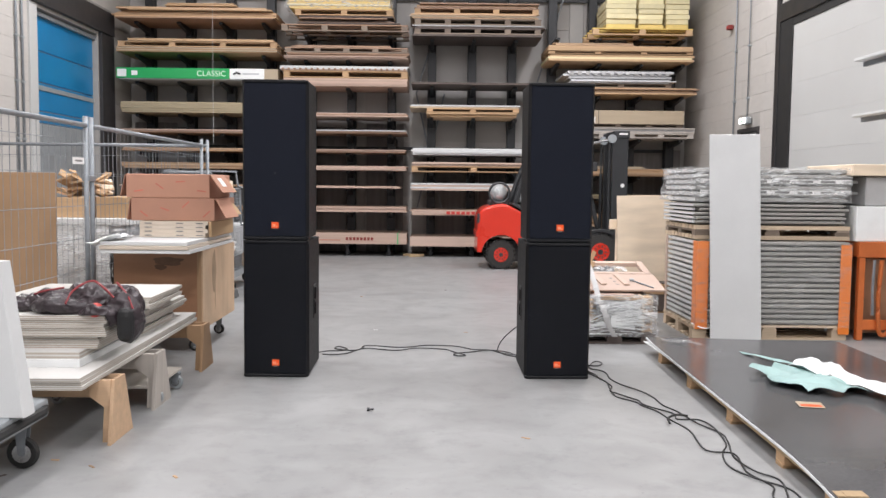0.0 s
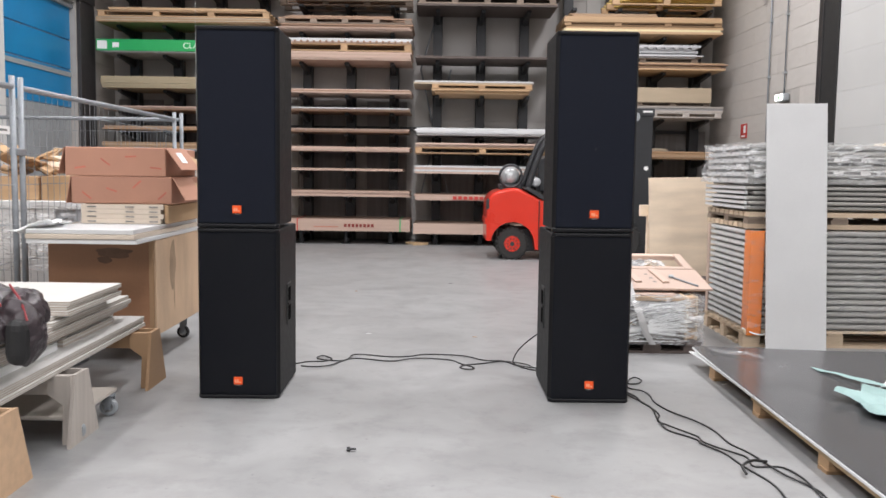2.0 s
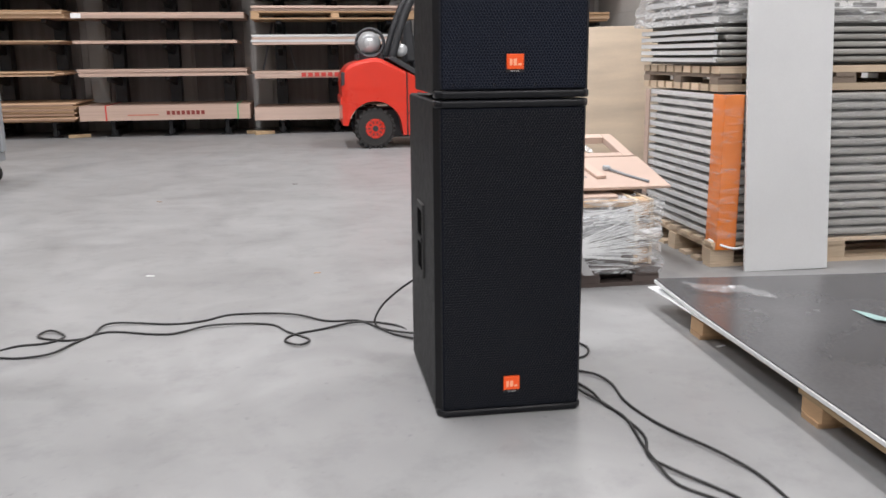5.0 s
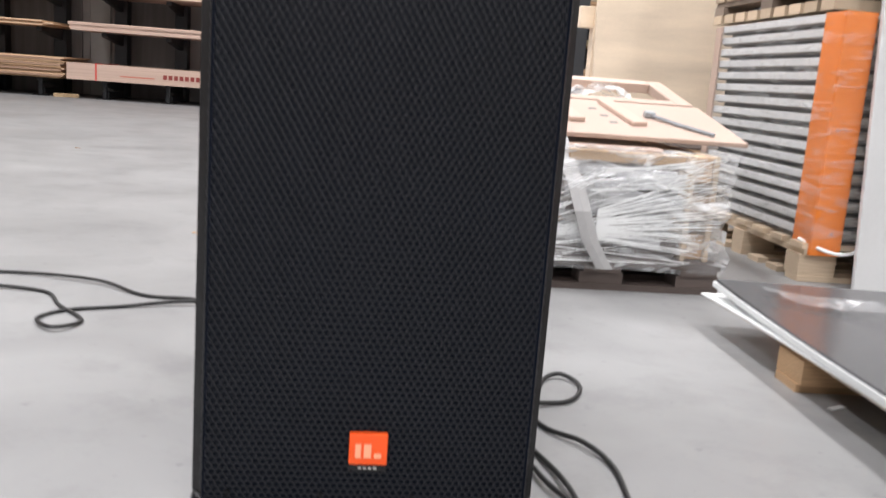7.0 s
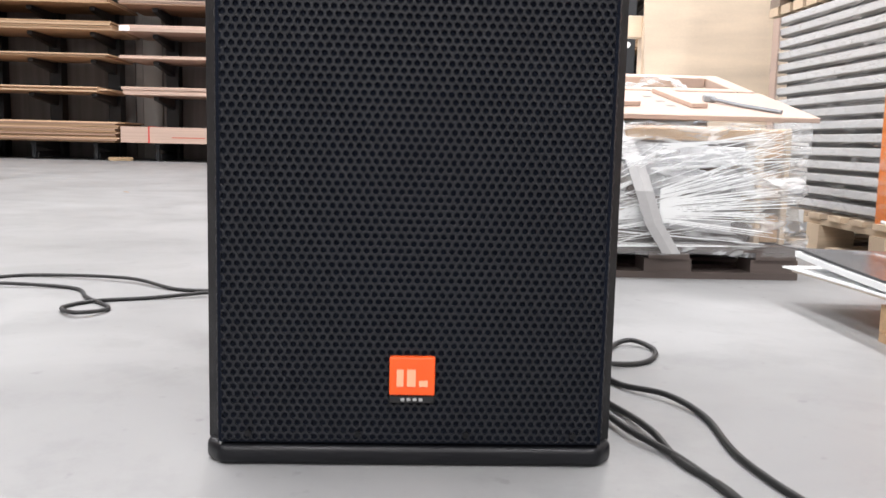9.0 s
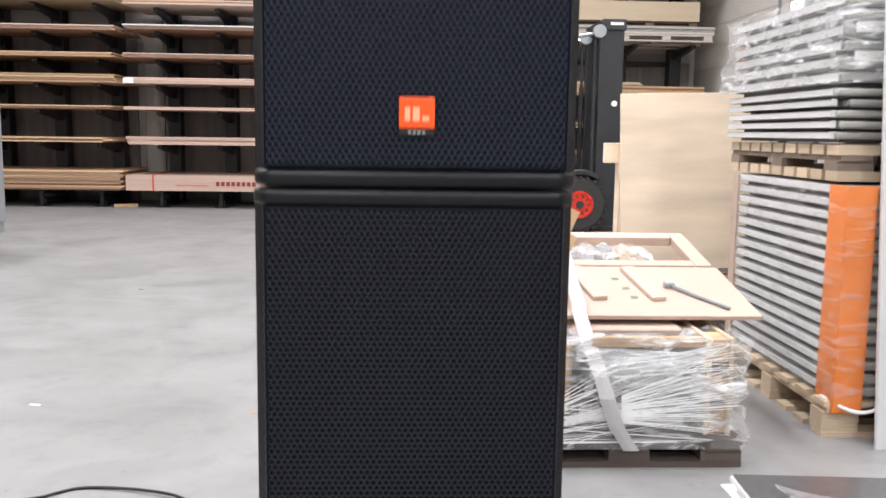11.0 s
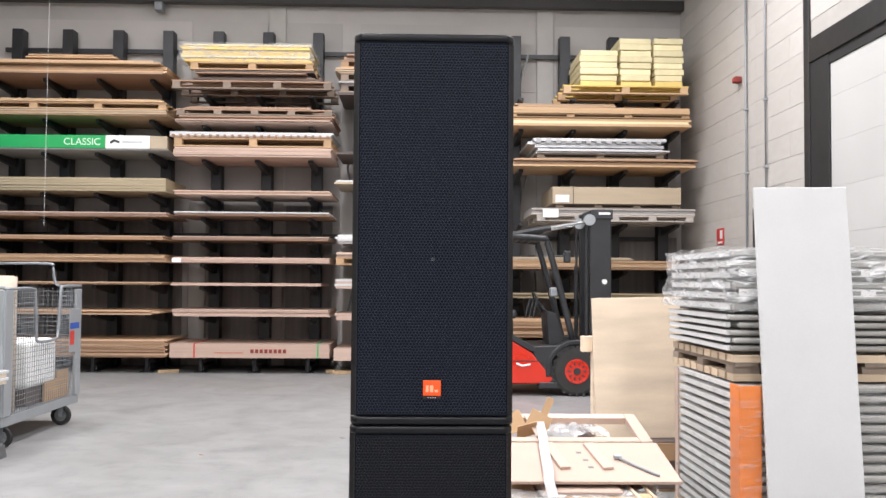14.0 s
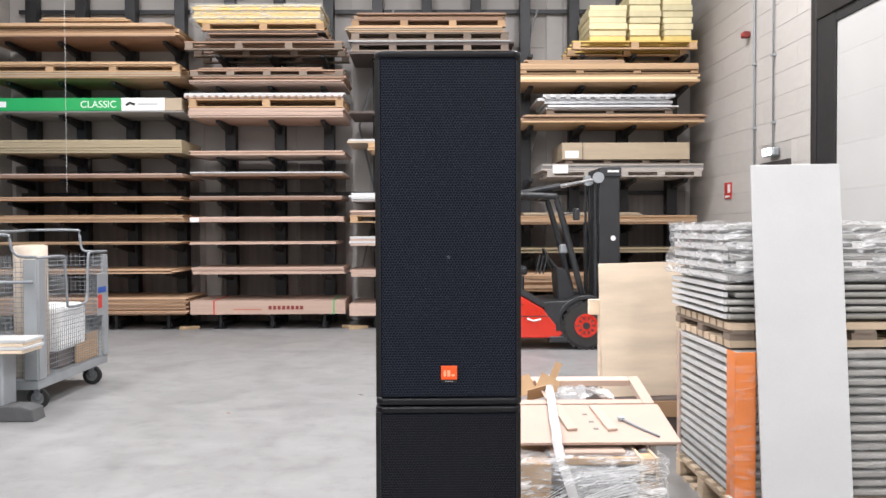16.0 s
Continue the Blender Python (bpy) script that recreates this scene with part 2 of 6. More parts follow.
def film_material(name, clear, tint=(0.9, 0.92, 0.93), most=0.6, lo=0.5):
    """Crinkled clear stretch film: see-through with bright glossy streaks."""
    m = bpy.data.materials.new(name)
    m.use_nodes = True
    n, l = m.node_tree.nodes, m.node_tree.links
    p = n["Principled BSDF"]
    p.inputs["Base Color"].default_value = (*tint, 1)
    p.inputs["Roughness"].default_value = 0.16
    tr = n.new("ShaderNodeBsdfTransparent")
    mix = n.new("ShaderNodeMixShader")
    tc = n.new("ShaderNodeTexCoord")
    mp = n.new("ShaderNodeMapping")
    mp.inputs["Scale"].default_value = (2.5, 2.5, 11)
    mp.inputs["Rotation"].default_value = (0.35, 0.3, 0)
    no = n.new("ShaderNodeTexNoise")
    no.inputs["Scale"].default_value, no.inputs["Detail"].default_value, no.inputs["Distortion"].default_value = 3.0, 7, 1.0
    l.new(tc.outputs["Object"], mp.inputs[0])
    l.new(mp.outputs[0], no.inputs[0])
    r = n.new("ShaderNodeMapRange")
    r.inputs["From Min"].default_value, r.inputs["From Max"].default_value = lo, 0.72
    r.inputs["To Min"].default_value, r.inputs["To Max"].default_value = 1 - clear, most
    l.new(no.outputs[0], r.inputs[0])
    l.new(r.outputs[0], mix.inputs[0])
    l.new(tr.outputs[0], mix.inputs[1])
    l.new(p.outputs[0], mix.inputs[2])
    b = n.new("ShaderNodeBump")
    b.inputs["Strength"].default_value, b.inputs["Distance"].default_value = 0.8, 0.03
    l.new(no.outputs[0], b.inputs["Height"])
    l.new(b.outputs[0], p.inputs["Normal"])
    out = n["Material Output"]
    l.new(mix.outputs[0], out.inputs[0])
    return m


film = film_material("stretch_film", 0.86)
filmdense = film_material("dense_stretch_film", 0.84, most=0.85, lo=0.49)


def glow_material(name, col, strength):
    m = bpy.data.materials.new(name)
    m.use_nodes = True
    p = m.node_tree.nodes["Principled BSDF"]
    p.inputs["Base Color"].default_value = (*col, 1)
    p.inputs["Emission Color"].default_value = (*col, 1)
    p.inputs["Emission Strength"].default_value = strength
    return m


lampglow = glow_material("lamp_diffuser", (1, 0.97, 0.93), 6.0)
signglow = glow_material("emergency_light", (1, 1, 0.97), 3.0)

# ---- building blocks ----


def thing(name, at, lab, cat, group="", rz=0.0):
    o = new(name)
    o.matrix_world = pose(*at, 0, 0, rz)
    return tagged(o, lab, cat, group)


def part(name, bm, material, parent, lab="", smooth=False, kind=""):
    me = bpy.data.meshes.new(name)
    bm.normal_update()
    bm.to_mesh(me)
    bm.free()
    me.materials.append(material)
    if smooth:
        for f in me.polygons:
            f.use_smooth = True
    o = new(name, me)
    o.parent = parent
    if lab or kind:
        tagged(o, lab, kind=kind)
    return o


def box(x0, x1, y0, y1, z0, z1, bev=0.0, seg=1, bm=None, m=None):
    """A box from its extents, added to bm, with bevelled edges."""
    bm = bm or bmesh.new()
    r = bmesh.ops.create_cube(bm, size=1.0)
    vs = r["verts"]
    for v in vs:
        v.co = Vector((x0 + (v.co.x + 0.5) * (x1 - x0), y0 + (v.co.y + 0.5) * (y1 - y0), z0 + (v.co.z + 0.5) * (z1 - z0)))
    if m is not None:
        for v in vs:
            v.co = m @ v.co
    if bev > 0:
        es = list({e for v in vs for e in v.link_edges})
        bmesh.ops.bevel(bm, geom=es, offset=bev, segments=seg, affect="EDGES", profile=0.5)
    return bm


def extrude_y(pts, y0, y1, bev=0.0, seg=1, bm=None):
    """A profile in x and z, drawn out along y."""
    bm = bm or bmesh.new()
    a = [bm.verts.new((x, y0, z)) for x, z in pts]
    b = [bm.verts.new((x, y1, z)) for x, z in pts]
    n = len(pts)
    fs = [bm.faces.new(a), bm.faces.new(b[::-1])]
    for i in range(n):
        fs.append(bm.faces.new((a[i], b[i], b[(i + 1) % n], a[(i + 1) % n])))
    bmesh.ops.recalc_face_normals(bm, faces=fs)
    if bev:
        es = list({e for f in fs[:2] for e in f.edges})
        bmesh.ops.bevel(bm, geom=es, offset=bev, segments=seg, affect="EDGES", profile=0.5)
    return bm


def smoothline(pts, k=6):
    """Points along a soft curve through the given ones."""
    P = [Vector(p) for p in pts]
    P = [P[0] * 2 - P[1]] + P + [P[-1] * 2 - P[-2]]
    out = []
    for i in range(1, len(P) - 2):
        a, b, c, d = P[i - 1:i + 3]
        for j in range(k):
            t = j / k
            out.append(0.5 * (2 * b + (c - a) * t + (2 * a - 5 * b + 4 * c - d) * t * t + (3 * b - a - 3 * c + d) * t ** 3))
    return out + [P[-2]]


def tube(pts, r, n=8, bm=None, soft=0, closed=False):
    """A round bar along points."""
    bm = bm or bmesh.new()
    P = smoothline(pts, soft) if soft else [Vector(p) for p in pts]
    rings = []
    up = Vector((0, 0, 1))
    for i, p in enumerate(P):
        d = (P[min(i + 1, len(P) - 1)] - P[max(i - 1, 0)])
        d = d.normalized() if d.length > 1e-9 else Vector((1, 0, 0))
        s = d.cross(up)
        s = s.normalized() if s.length > 0.05 else d.cross(Vector((0, 1, 0.2))).normalized()
        t = s.cross(d)
        rings.append([bm.verts.new(p + s * (r * math.cos(2 * math.pi * k / n)) + t * (r * math.sin(2 * math.pi * k / n))) for k in range(n)])
    for a, b in zip(rings, rings[1:]):
        for k in range(n):
            bm.faces.new((a[k], a[(k + 1) % n], b[(k + 1) % n], b[k]))
    bm.faces.new(rings[0][::-1])
    bm.faces.new(rings[-1])
    return bm


def lathe(profile, axis, centre, n=28, bm=None):
    """Turns (radius, offset along the axis) round 'x', 'y' or 'z'."""
    bm = bm or bmesh.new()
    rings = []
    for r, h in profile:
        ring = []
        for k in range(n):
            a = 2 * math.pi * k / n
            u, v = r * math.cos(a), r * math.sin(a)
            c = {"x": (h, u, v), "y": (u, h, v), "z": (u, v, h)}[axis]
            ring.append(bm.verts.new(Vector(c) + Vector(centre)))
        rings.append(ring)
    for a, b in zip(rings, rings[1:]):
        for k in range(n):
            bm.faces.new((a[k], a[(k + 1) % n], b[(k + 1) % n], b[k]))
    for ring in (rings[0], rings[-1]):
        try:
            bm.faces.new(ring)
        except ValueError:
            pass
    bmesh.ops.recalc_face_normals(bm, faces=bm.faces[:])
    return bm


def text(words, size, at, rx, rz, material, parent, name="lettering", depth=0.001, stretch=1.0, bold=0.0):
    c = bpy.data.curves.new("words", "FONT")
    c.body, c.size, c.extrude, c.offset = words, size, depth, bold
    c.align_x, c.align_y = "CENTER", "CENTER"
    tmp = bpy.data.objects.new("words", c)
    scene.collection.objects.link(tmp)
    me = bpy.data.meshes.new_from_object(tmp.evaluated_get(bpy.context.evaluated_depsgraph_get()))
    bpy.data.objects.remove(tmp)
    me.materials.clear()
    me.materials.append(material)
    o = new(name, me)
    o.parent = parent
    o.matrix_local = pose(*at, rx, 0, rz) @ Matrix.Diagonal((stretch, 1, 1, 1))
    return o


BOXES = {}


def unit_mesh(material, key="piece"):
    """One shared box mesh of unit size for the alike pieces of one material."""
    k = (key, material.name)
    if k not in BOXES:
        me = bpy.data.meshes.new(key)
        bm = box(-0.5, 0.5, -0.5, 0.5, -0.5, 0.5)
        bm.to_mesh(me)
        bm.free()
        me.materials.append(material)
        BOXES[k] = me
    return BOXES[k]


def piece(name, parent, material, x0, x1, y0, y1, z0, z1, rz=0.0, rx=0.0, ry=0.0):
    """A plain sawn piece on shared mesh data, as a part."""
    o = new(name, unit_mesh(material))
    o.parent = parent
    o.matrix_local = pose((x0 + x1) / 2, (y0 + y1) / 2, (z0 + z1) / 2, rx, ry, rz) @ Matrix.Diagonal((x1 - x0, y1 - y0, z1 - z0, 1))
    return o


R = random.Random(7)

# ---- the hall ----
XL, XR, YB, YF, ZC = -6.5, 5.5, 19.0, -8.0, 7.0


def setting(name, bm, material, lab="", parent=None):
    o = part(name, bm, material, parent)
    return tagged(o, lab, kind="structure")


setting("floor", box(XL - 0.3, XR + 0.3, YF - 0.3, YB + 0.3, -0.2, 0.0), floormat, "polished grey concrete hall floor with faint scuffs")
setting("ceiling", box(XL - 0.3, XR + 0.3, YF - 0.3, YB + 0.3, ZC, ZC + 0.2), ceilmat, "pale steel deck ceiling")
wall_north = setting("wall_north", box(XL - 0.3, XR + 0.3, YB, YB + 0.3, 0, ZC), panelmat, "grey panelled rear hall wall behind the rack")
setting("wall_south", box(XL - 0.3, XR + 0.3, YF - 0.3, YF, 0, ZC), blockmat, "plain block wall")
# panel joints and pale columns of the rear wall
for x, top in ((-2.95, 3.0), (-1.62, ZC), (-0.33, 3.0), (3.08, ZC)):
    setting("trim", box(x - 0.14, x + 0.14, YB - 0.05, YB - 0.002, 0, top), pilaster, "pale concrete column in the rear wall")
for z in (1.2, 2.4, 3.6, 4.8, 6.0):
    for x0, x1 in ((XL, -3.1), (-2.8, -1.78), (-1.46, -0.48), (-0.18, 2.92), (3.24, XR)):
        piece("panel", wall_north, panelmat, x0 + 0.01, x1 - 0.01, YB - 0.02, YB - 0.001, z - 1.185, z - 0.01)
setting("trim", box(XL, XR, YB - 0.25, YB - 0.12, 6.25, 6.42, 0.01), doorframe, "dark steel beam under the roof")
setting("trim", box(-3.7, -3.56, YB - 0.3, YB - 0.1, 6.1, 6.25, 0.01), galv, "grey junction box under the beam")

# east wall with the white overhead door and the exit door, in four pieces round the openings
DY0, DY1, DZ = 8.9, 13.42, 4.05      # overhead door opening
EY0, EY1, EZ = 14.62, 15.62, 2.5     # exit door opening


def wall_blocks(parent, x0, x1, openings, ya, yb, limit):
    """Courses of long blocks, joints recessed, left out where openings are."""
    n = 0
    for k in range(23):
        z0, z1 = k * 0.305, k * 0.305 + 0.299
        y = ya - (0.0 if k % 2 else 0.55)
        while y < yb:
            a, b = max(y, ya), min(y + 1.097, yb)
            y += 1.1
            segs = [(a, b)]
            for o0, o1, oz in openings:
                if z0 < oz:
                    new_segs = []
                    for p, q in segs:
                        if q <= o0 or p >= o1:
                            new_segs.append((p, q))
                        else:
                            if p < o0 - 0.05:
                                new_segs.append((p, o0))
                            if q > o1 + 0.05:
                                new_segs.append((o1, q))
                    segs = new_segs
            for p, q in segs:
                zz = z0
                for o0, o1, oz in openings:
                    if z0 < oz < z1 and p < o1 and q > o0:
                        zz = oz
                if q - p > 0.06 and n < limit and z1 - zz > 0.02:
                    piece("block", parent, blockmat, x0, x1, p, q, zz, min(z1, ZC))
                    n += 1


def side_wall(name, xa, xb, openings, lab):
    bm = bmesh.new()
    ys = YF
    for o0, o1, oz in openings:
        box(xa, xb, ys, o0, 0, ZC, bm=bm)
        box(xa, xb, o0, o1, oz, ZC, bm=bm)
        ys = o1
    box(xa, xb, ys, YB, 0, ZC, bm=bm)
    return setting(name, bm, mortar, lab)


wall_east = side_wall("wall_east", XR + 0.006, XR + 0.3, [(DY0, DY1, DZ), (EY0, EY1, EZ)], "off-white painted block wall with long courses")
wall_west = side_wall("wall_west", XL - 0.3, XL - 0.006, [(14.5, 17.15, 4.3)], "off-white painted block wall beside the blue door")

# overhead door on the east side
door_1 = tagged(new("door_1"), "white sectional overhead door in a dark steel frame", kind="structure")
for k in range(8):
    part("panel", box(XR + 0.012, XR + 0.06, DY0, DY1 - 0.021, k * 0.51, min(k * 0.51 + 0.5085, DZ), 0.0008), doorwhite, door_1)
part("door_frame", box(XR - 0.03, XR + 0.12, DY1 + 0.44, DY1 + 0.58, 0, ZC, 0.006), greysteel, door_1)
part("door_seal", box(XR - 0.012, XR + 0.12, DY1 - 0.02, DY1 + 0.44, 0, DZ + 0.02, 0.006), rubberblk, door_1, "black guide rail and seal")
part("lintel", box(XR - 0.03, XR + 0.12, DY0 - 0.5, DY1 + 0.44, DZ + 0.02, DZ + 0.3, 0.006), greysteel, door_1)
part("door_frame", box(XR - 0.03, XR + 0.12, DY0 - 0.5, DY0, 0, DZ + 0.02, 0.006), doorframe, door_1)
part("door_seal", box(XR - 0.004, XR + 0.1, DY0, DY1 - 0.02, DZ - 0.1, DZ + 0.016, 0.006), rubberblk, door_1, "black top seal")

# exit door
door_2 = tagged(new("door_2"), "grey metal exit door in a dark frame", kind="structure")
part("leaf", box(XR + 0.05, XR + 0.1, EY0 + 0.07, EY1 - 0.07, 0.01, EZ - 0.07, 0.004), greymetal, door_2)
bm = box(XR - 0.03, XR + 0.1, EY0, EY0 + 0.07, 0, EZ, 0.004)
box(XR - 0.03, XR + 0.1, EY1 - 0.07, EY1, 0, EZ, 0.004, bm=bm)
box(XR - 0.03, XR + 0.1, EY0 + 0.07, EY1 - 0.07, EZ - 0.07, EZ, 0.004, bm=bm)
part("door_frame", bm, doorframe, door_2)
part("handle", tube([(XR + 0.05, EY0 + 0.16, 1.05), (XR - 0.02, EY0 + 0.16, 1.05), (XR - 0.02, EY0 + 0.3, 1.05)], 0.012), chrome, door_2, "steel lever handle")

# blue door on the west side
door_3 = tagged(new("door_3"), "blue sectional door with dark steel jambs, closed", kind="structure")
for k, (z0, z1) in enumerate(((2.44, 2.62), (2.64, 3.1), (3.12, 3.62), (3.64, 4.28))):
    part("panel", box(XL - 0.16, XL - 0.1, 14.52, 17.13, z0, z1, 0.006), doorblue, door_3)
part("mullion", box(XL - 0.17, XL - 0.085, 14.5, 17.15, 2.98, 3.06, 0.004), greymetal, door_3, "grey aluminium rail")
part("panel", box(XL - 0.16, XL - 0.11, 14.52, 17.13, 0.01, 1.06, 0.006), greymetal, door_3, "grey lower door panel")
part("panel", box(XL - 0.16, XL - 0.11, 14.52, 17.13, 1.08, 2.42, 0.006), greymetal, door_3, "grey lower door panel")
part("rail", box(XL - 0.1, XL - 0.04, 14.5, 17.2, 4.19, 4.26, 0.004), galv, door_3)
part("jamb", box(XL - 0.2, XL + 0.06, 17.2, 17.85, 0, 4.35, 0.006), doorframe, door_3)
part("lintel", box(XL - 0.2, XL + 0.08, 14.2, 17.85, 4.36, 4.8, 0.006), doorframe, door_3)
part("jamb", box(XL - 0.05, XL + 0.03, 14.22, 14.49, 0, 4.35, 0.006), doorwhite, door_3, "white painted jamb strip")
part("jamb", box(XL - 0.02, XL + 0.04, 17.86, 17.93, 0, 4.3, 0.004), galv, door_3)

# ceiling lamps, one housing over each light
first = None
for lx in (-4.2, -0.4, 3.4):
    for ly in (-4.0, 2.0, 8.0, 13.6):
        if first is None:
            first = thing("ceiling_light", (lx, ly, 6.8), "long white ceiling light under the roof", "light", "hall ceiling lights")
            part("housing", box(-0.3, 0.3, -1.55, 1.55, 0.0, 0.12, 0.02), greymetal, first)
            part("hanger", box(-0.01, 0.01, -1.0, -0.98, 0.12, 0.2), galv, first)
            part("hanger", box(-0.01, 0.01, 0.98, 1.0, 0.12, 0.2), galv, first)
        else:
            copy_thing(first, pose(lx, ly, 6.8))

# pipes, boxes and signs on the walls
for x, y, r, z0, lab in ((XR - 0.03, 15.83, 0.015, 0.0, "grey steel conduit on the block wall"), (XR - 0.03, 15.15, 0.012, 2.62, "thin grey conduit down to the emergency light")):
    o = thing("conduit", (x, y, 0), lab, "pipe")
    part("pipe", tube([(0, 0, z0), (0, 0, 6.9)], r, 8), galv, o, smooth=True)
    for z in (3.0, 3.9, 5.6):
        part("clip", box(-0.026, 0.028, -0.03, 0.03, z, z + 0.03, 0.004), greymetal, o)
for y in (13.75, 13.95):
    o = thing("conduit", (XL + 0.03, y, 0), "thin grey conduit on the block wall", "pipe", "conduits beside the blue door")
    part("pipe", tube([(0, 0, 1.2), (0, 0, 6.9)], 0.02, 8), galv, o, smooth=True)
    for z in (2.1, 3.0, 3.7):
        part("clip", box(-0.028, 0.026, -0.03, 0.03, z, z + 0.03, 0.004), greymetal, o)
o = thing("manual_call_point", (XR - 0.06, 16.05, 4.35), "small red alarm box on the conduit", "alarm box")
part("case", box(-0.05, 0.05, -0.02, 0.11, 0, 0.085, 0.012), redink, o)
part("cap", box(-0.06, -0.05, 0.01, 0.08, 0.02, 0.065, 0.004), redpaint, o)
o = thing("fire_sign", (XR - 0.012, 16.95, 2.02), "small red and white fire equipment sign", "sign")
part("plate", box(-0.006, 0.006, -0.15, 0.15, 0.04, 0.29, 0.002), redpaint, o)
part("symbol", box(-0.010, -0.0065, -0.11, 0.0, 0.13, 0.26, 0.001), label, o, "white symbol bar")
part("symbol", box(-0.010, -0.0065, -0.1, 0.1, 0.06, 0.09, 0.001), label, o, "white symbol bar")
o = thing("emergency_light", (XR - 0.06, 15.12, 2.56), "lit emergency exit light over the door", "light")
part("housing", box(-0.05, 0.05, -0.16, 0.16, 0.0, 0.12, 0.02), greymetal, o)
part("diffuser", box(-0.075, -0.052, -0.14, 0.14, 0.01, 0.11, 0.01), signglow, o)
part("pictogram", box(-0.079, -0.0755, -0.06, 0.02, 0.03, 0.09), palegreen, o, "pale green exit pictogram")

# ---- storage rack ----
UX = [-5.97 + 0.85 * k for k in range(14)]
RY0, RY1 = 18.62, 18.84              # uprights
BF = 17.5                            # front edge of the boards


def rack():
    r = thing("cantilever_rack", (0, 18.7, 0), "dark steel cantilever rack along the rear wall, loaded with boards", "rack")
    for x in UX:
        u = part("upright", box(x - 0.09, x + 0.09, RY0 - 18.7, RY1 - 18.7, 0, 5.72, 0.006), steel, r)
        bm = box(x - 0.05, x + 0.05, -0.86, RY0 - 18.7, 0.02, 0.1, 0.006)
        box(x - 0.025, x + 0.025, -0.9, -0.86, 0.012, 0.2, 0.004, bm=bm)
        box(x - 0.1, x + 0.1, -0.95, -0.82, 0.0, 0.012, 0.003, bm=bm)
        part("base_foot", bm, steel, r)
    for z in (5.38, 2.2):
        part("tie_beam", box(UX[0] - 0.3, UX[-1] + 0.1, RY1 - 18.7, RY1 - 18.7 + 0.05, z, z + 0.07), steel, r)
    for x in (-0.35, 2.15):
        bm = tube([(x, -0.02, 0.8), (x + 0.6, -0.02, 3.4)], 0.02, 6)
        tube([(x + 0.6, -0.02, 0.8), (x, -0.02, 3.4)], 0.02, 6, bm=bm)
        tube([(x, -0.02, 3.4), (x + 0.6, -0.02, 5.4)], 0.02, 6, bm=bm)
        part("cross_brace", bm, galv, r)
    return r


RACK = rack()
ARM = None


def arm(x, z):
    """A tapered arm whose top is at z."""
    global ARM
    if ARM is None:
        bm = bmesh.new()
        bmesh.ops.create_cube(bm, size=1.0)
        for v in bm.verts:
            front = v.co.y < 0
            v.co = Vector((v.co.x * 0.075, -0.92 if front else -0.08, (0.0 if v.co.z > 0 else (-0.05 if front else -0.15))))
        bmesh.ops.bevel(bm, geom=bm.edges[:], offset=0.006, segments=1, affect="EDGES")
        o = part("arm", bm, steel, RACK)
        ARM = o.data
    else:
        o = new("arm", ARM)
        o.parent = RACK
    o.matrix_local = pose(x, 0, z)
    return o


def arms(z, x0, x1):
    for x in UX:
        if x0 - 0.05 < x < x1 + 0.05:
            arm(x, z)


def boards(x0, x1, z0, z1, n, material, lab, over=0.0, depth=1.2, jitter=0.02, group="board stacks on the rack", mats=None, skew=0.0):
    """A stack of n boards lying on the rack."""
    o = thing("board_stack", ((x0 + x1) / 2, BF + depth / 2 - over, z0), lab if "rack" in lab or len(lab.split()) > 8 else lab + " on the rack", "board stack", group)
    h = (z1 - z0) / n
    for k in range(n):
        w = (x1 - x0) / 2
        dx, dy = R.uniform(-jitter, jitter), R.uniform(-jitter, jitter)
        dw = R.uniform(0, jitter)
        m = mats[k % len(mats)] if mats else material
        piece("board", o, m, -w + dx + dw, w + dx - dw, -depth / 2 + dy, depth / 2 + dy, k * h, (k + 1) * h - min(0.003, h * 0.12), rz=R.uniform(-0.3, 0.3) + skew)
    return o


def flat_pallet(x0, x1, y0, z0, depth, height, material, lab, blocks=4, cross=None):
    """A low pallet: bottom boards, blocks, top boards."""
    o = thing("pallet", ((x0 + x1) / 2, y0 + depth / 2, z0), lab, "pallet", "wooden pallets")
    w, d = (x1 - x0) / 2, depth / 2
    t = min(0.022, height * 0.25)
    for k in range(blocks):
        x = -w + 0.07 + k * (2 * w - 0.14) / max(blocks - 1, 1)
        for y in (-d + 0.06, 0, d - 0.06):
            piece("block", o, material, x - 0.06, x + 0.06, y - 0.055, y + 0.055, t, height - t)
    for y in (-d + 0.06, 0, d - 0.06):
        piece("bottom_board", o, material, -w, w, y - 0.055, y + 0.055, 0, t)
    m = max(int(2 * d / 0.2), 3)
    for k in range(m):
        y = -d + 0.05 + k * (2 * d - 0.1) / (m - 1)
        piece("top_board", o, cross or material, -w, w, y - 0.05, y + 0.05, height - t, height)
    return o


# bay one, beside the blue door
B1 = (-6.28, -3.06)
arms(4.68, *B1), arms(4.03, *B1), arms(3.49, *B1), arms(2.84, *B1), arms(2.45, *B1), arms(2.08, *B1), arms(1.74, *B1), arms(1.375, *B1), arms(0.91, *B1), arms(0.24, *B1)
boards(-6.3, -3.1, 4.69, 4.83, 5, tan, "stack of mixed pine and brown boards", mats=[brown, tan, mdf, ply, tan], jitter=0.06)
boards(-6.2, -3.2, 4.84, 4.92, 3, tan, "pale pine boards lying on top", mats=[tan, ply], jitter=0.1)
boards(-5.3, -3.9, 4.93, 4.99, 3, tan, "short pale boards lying on top of the stack", jitter=0.06)
boards(-6.28, -3.08, 4.04, 4.13, 4, mdf, "brown board stack under a pallet", jitter=0.02, mats=[mdf, beige])
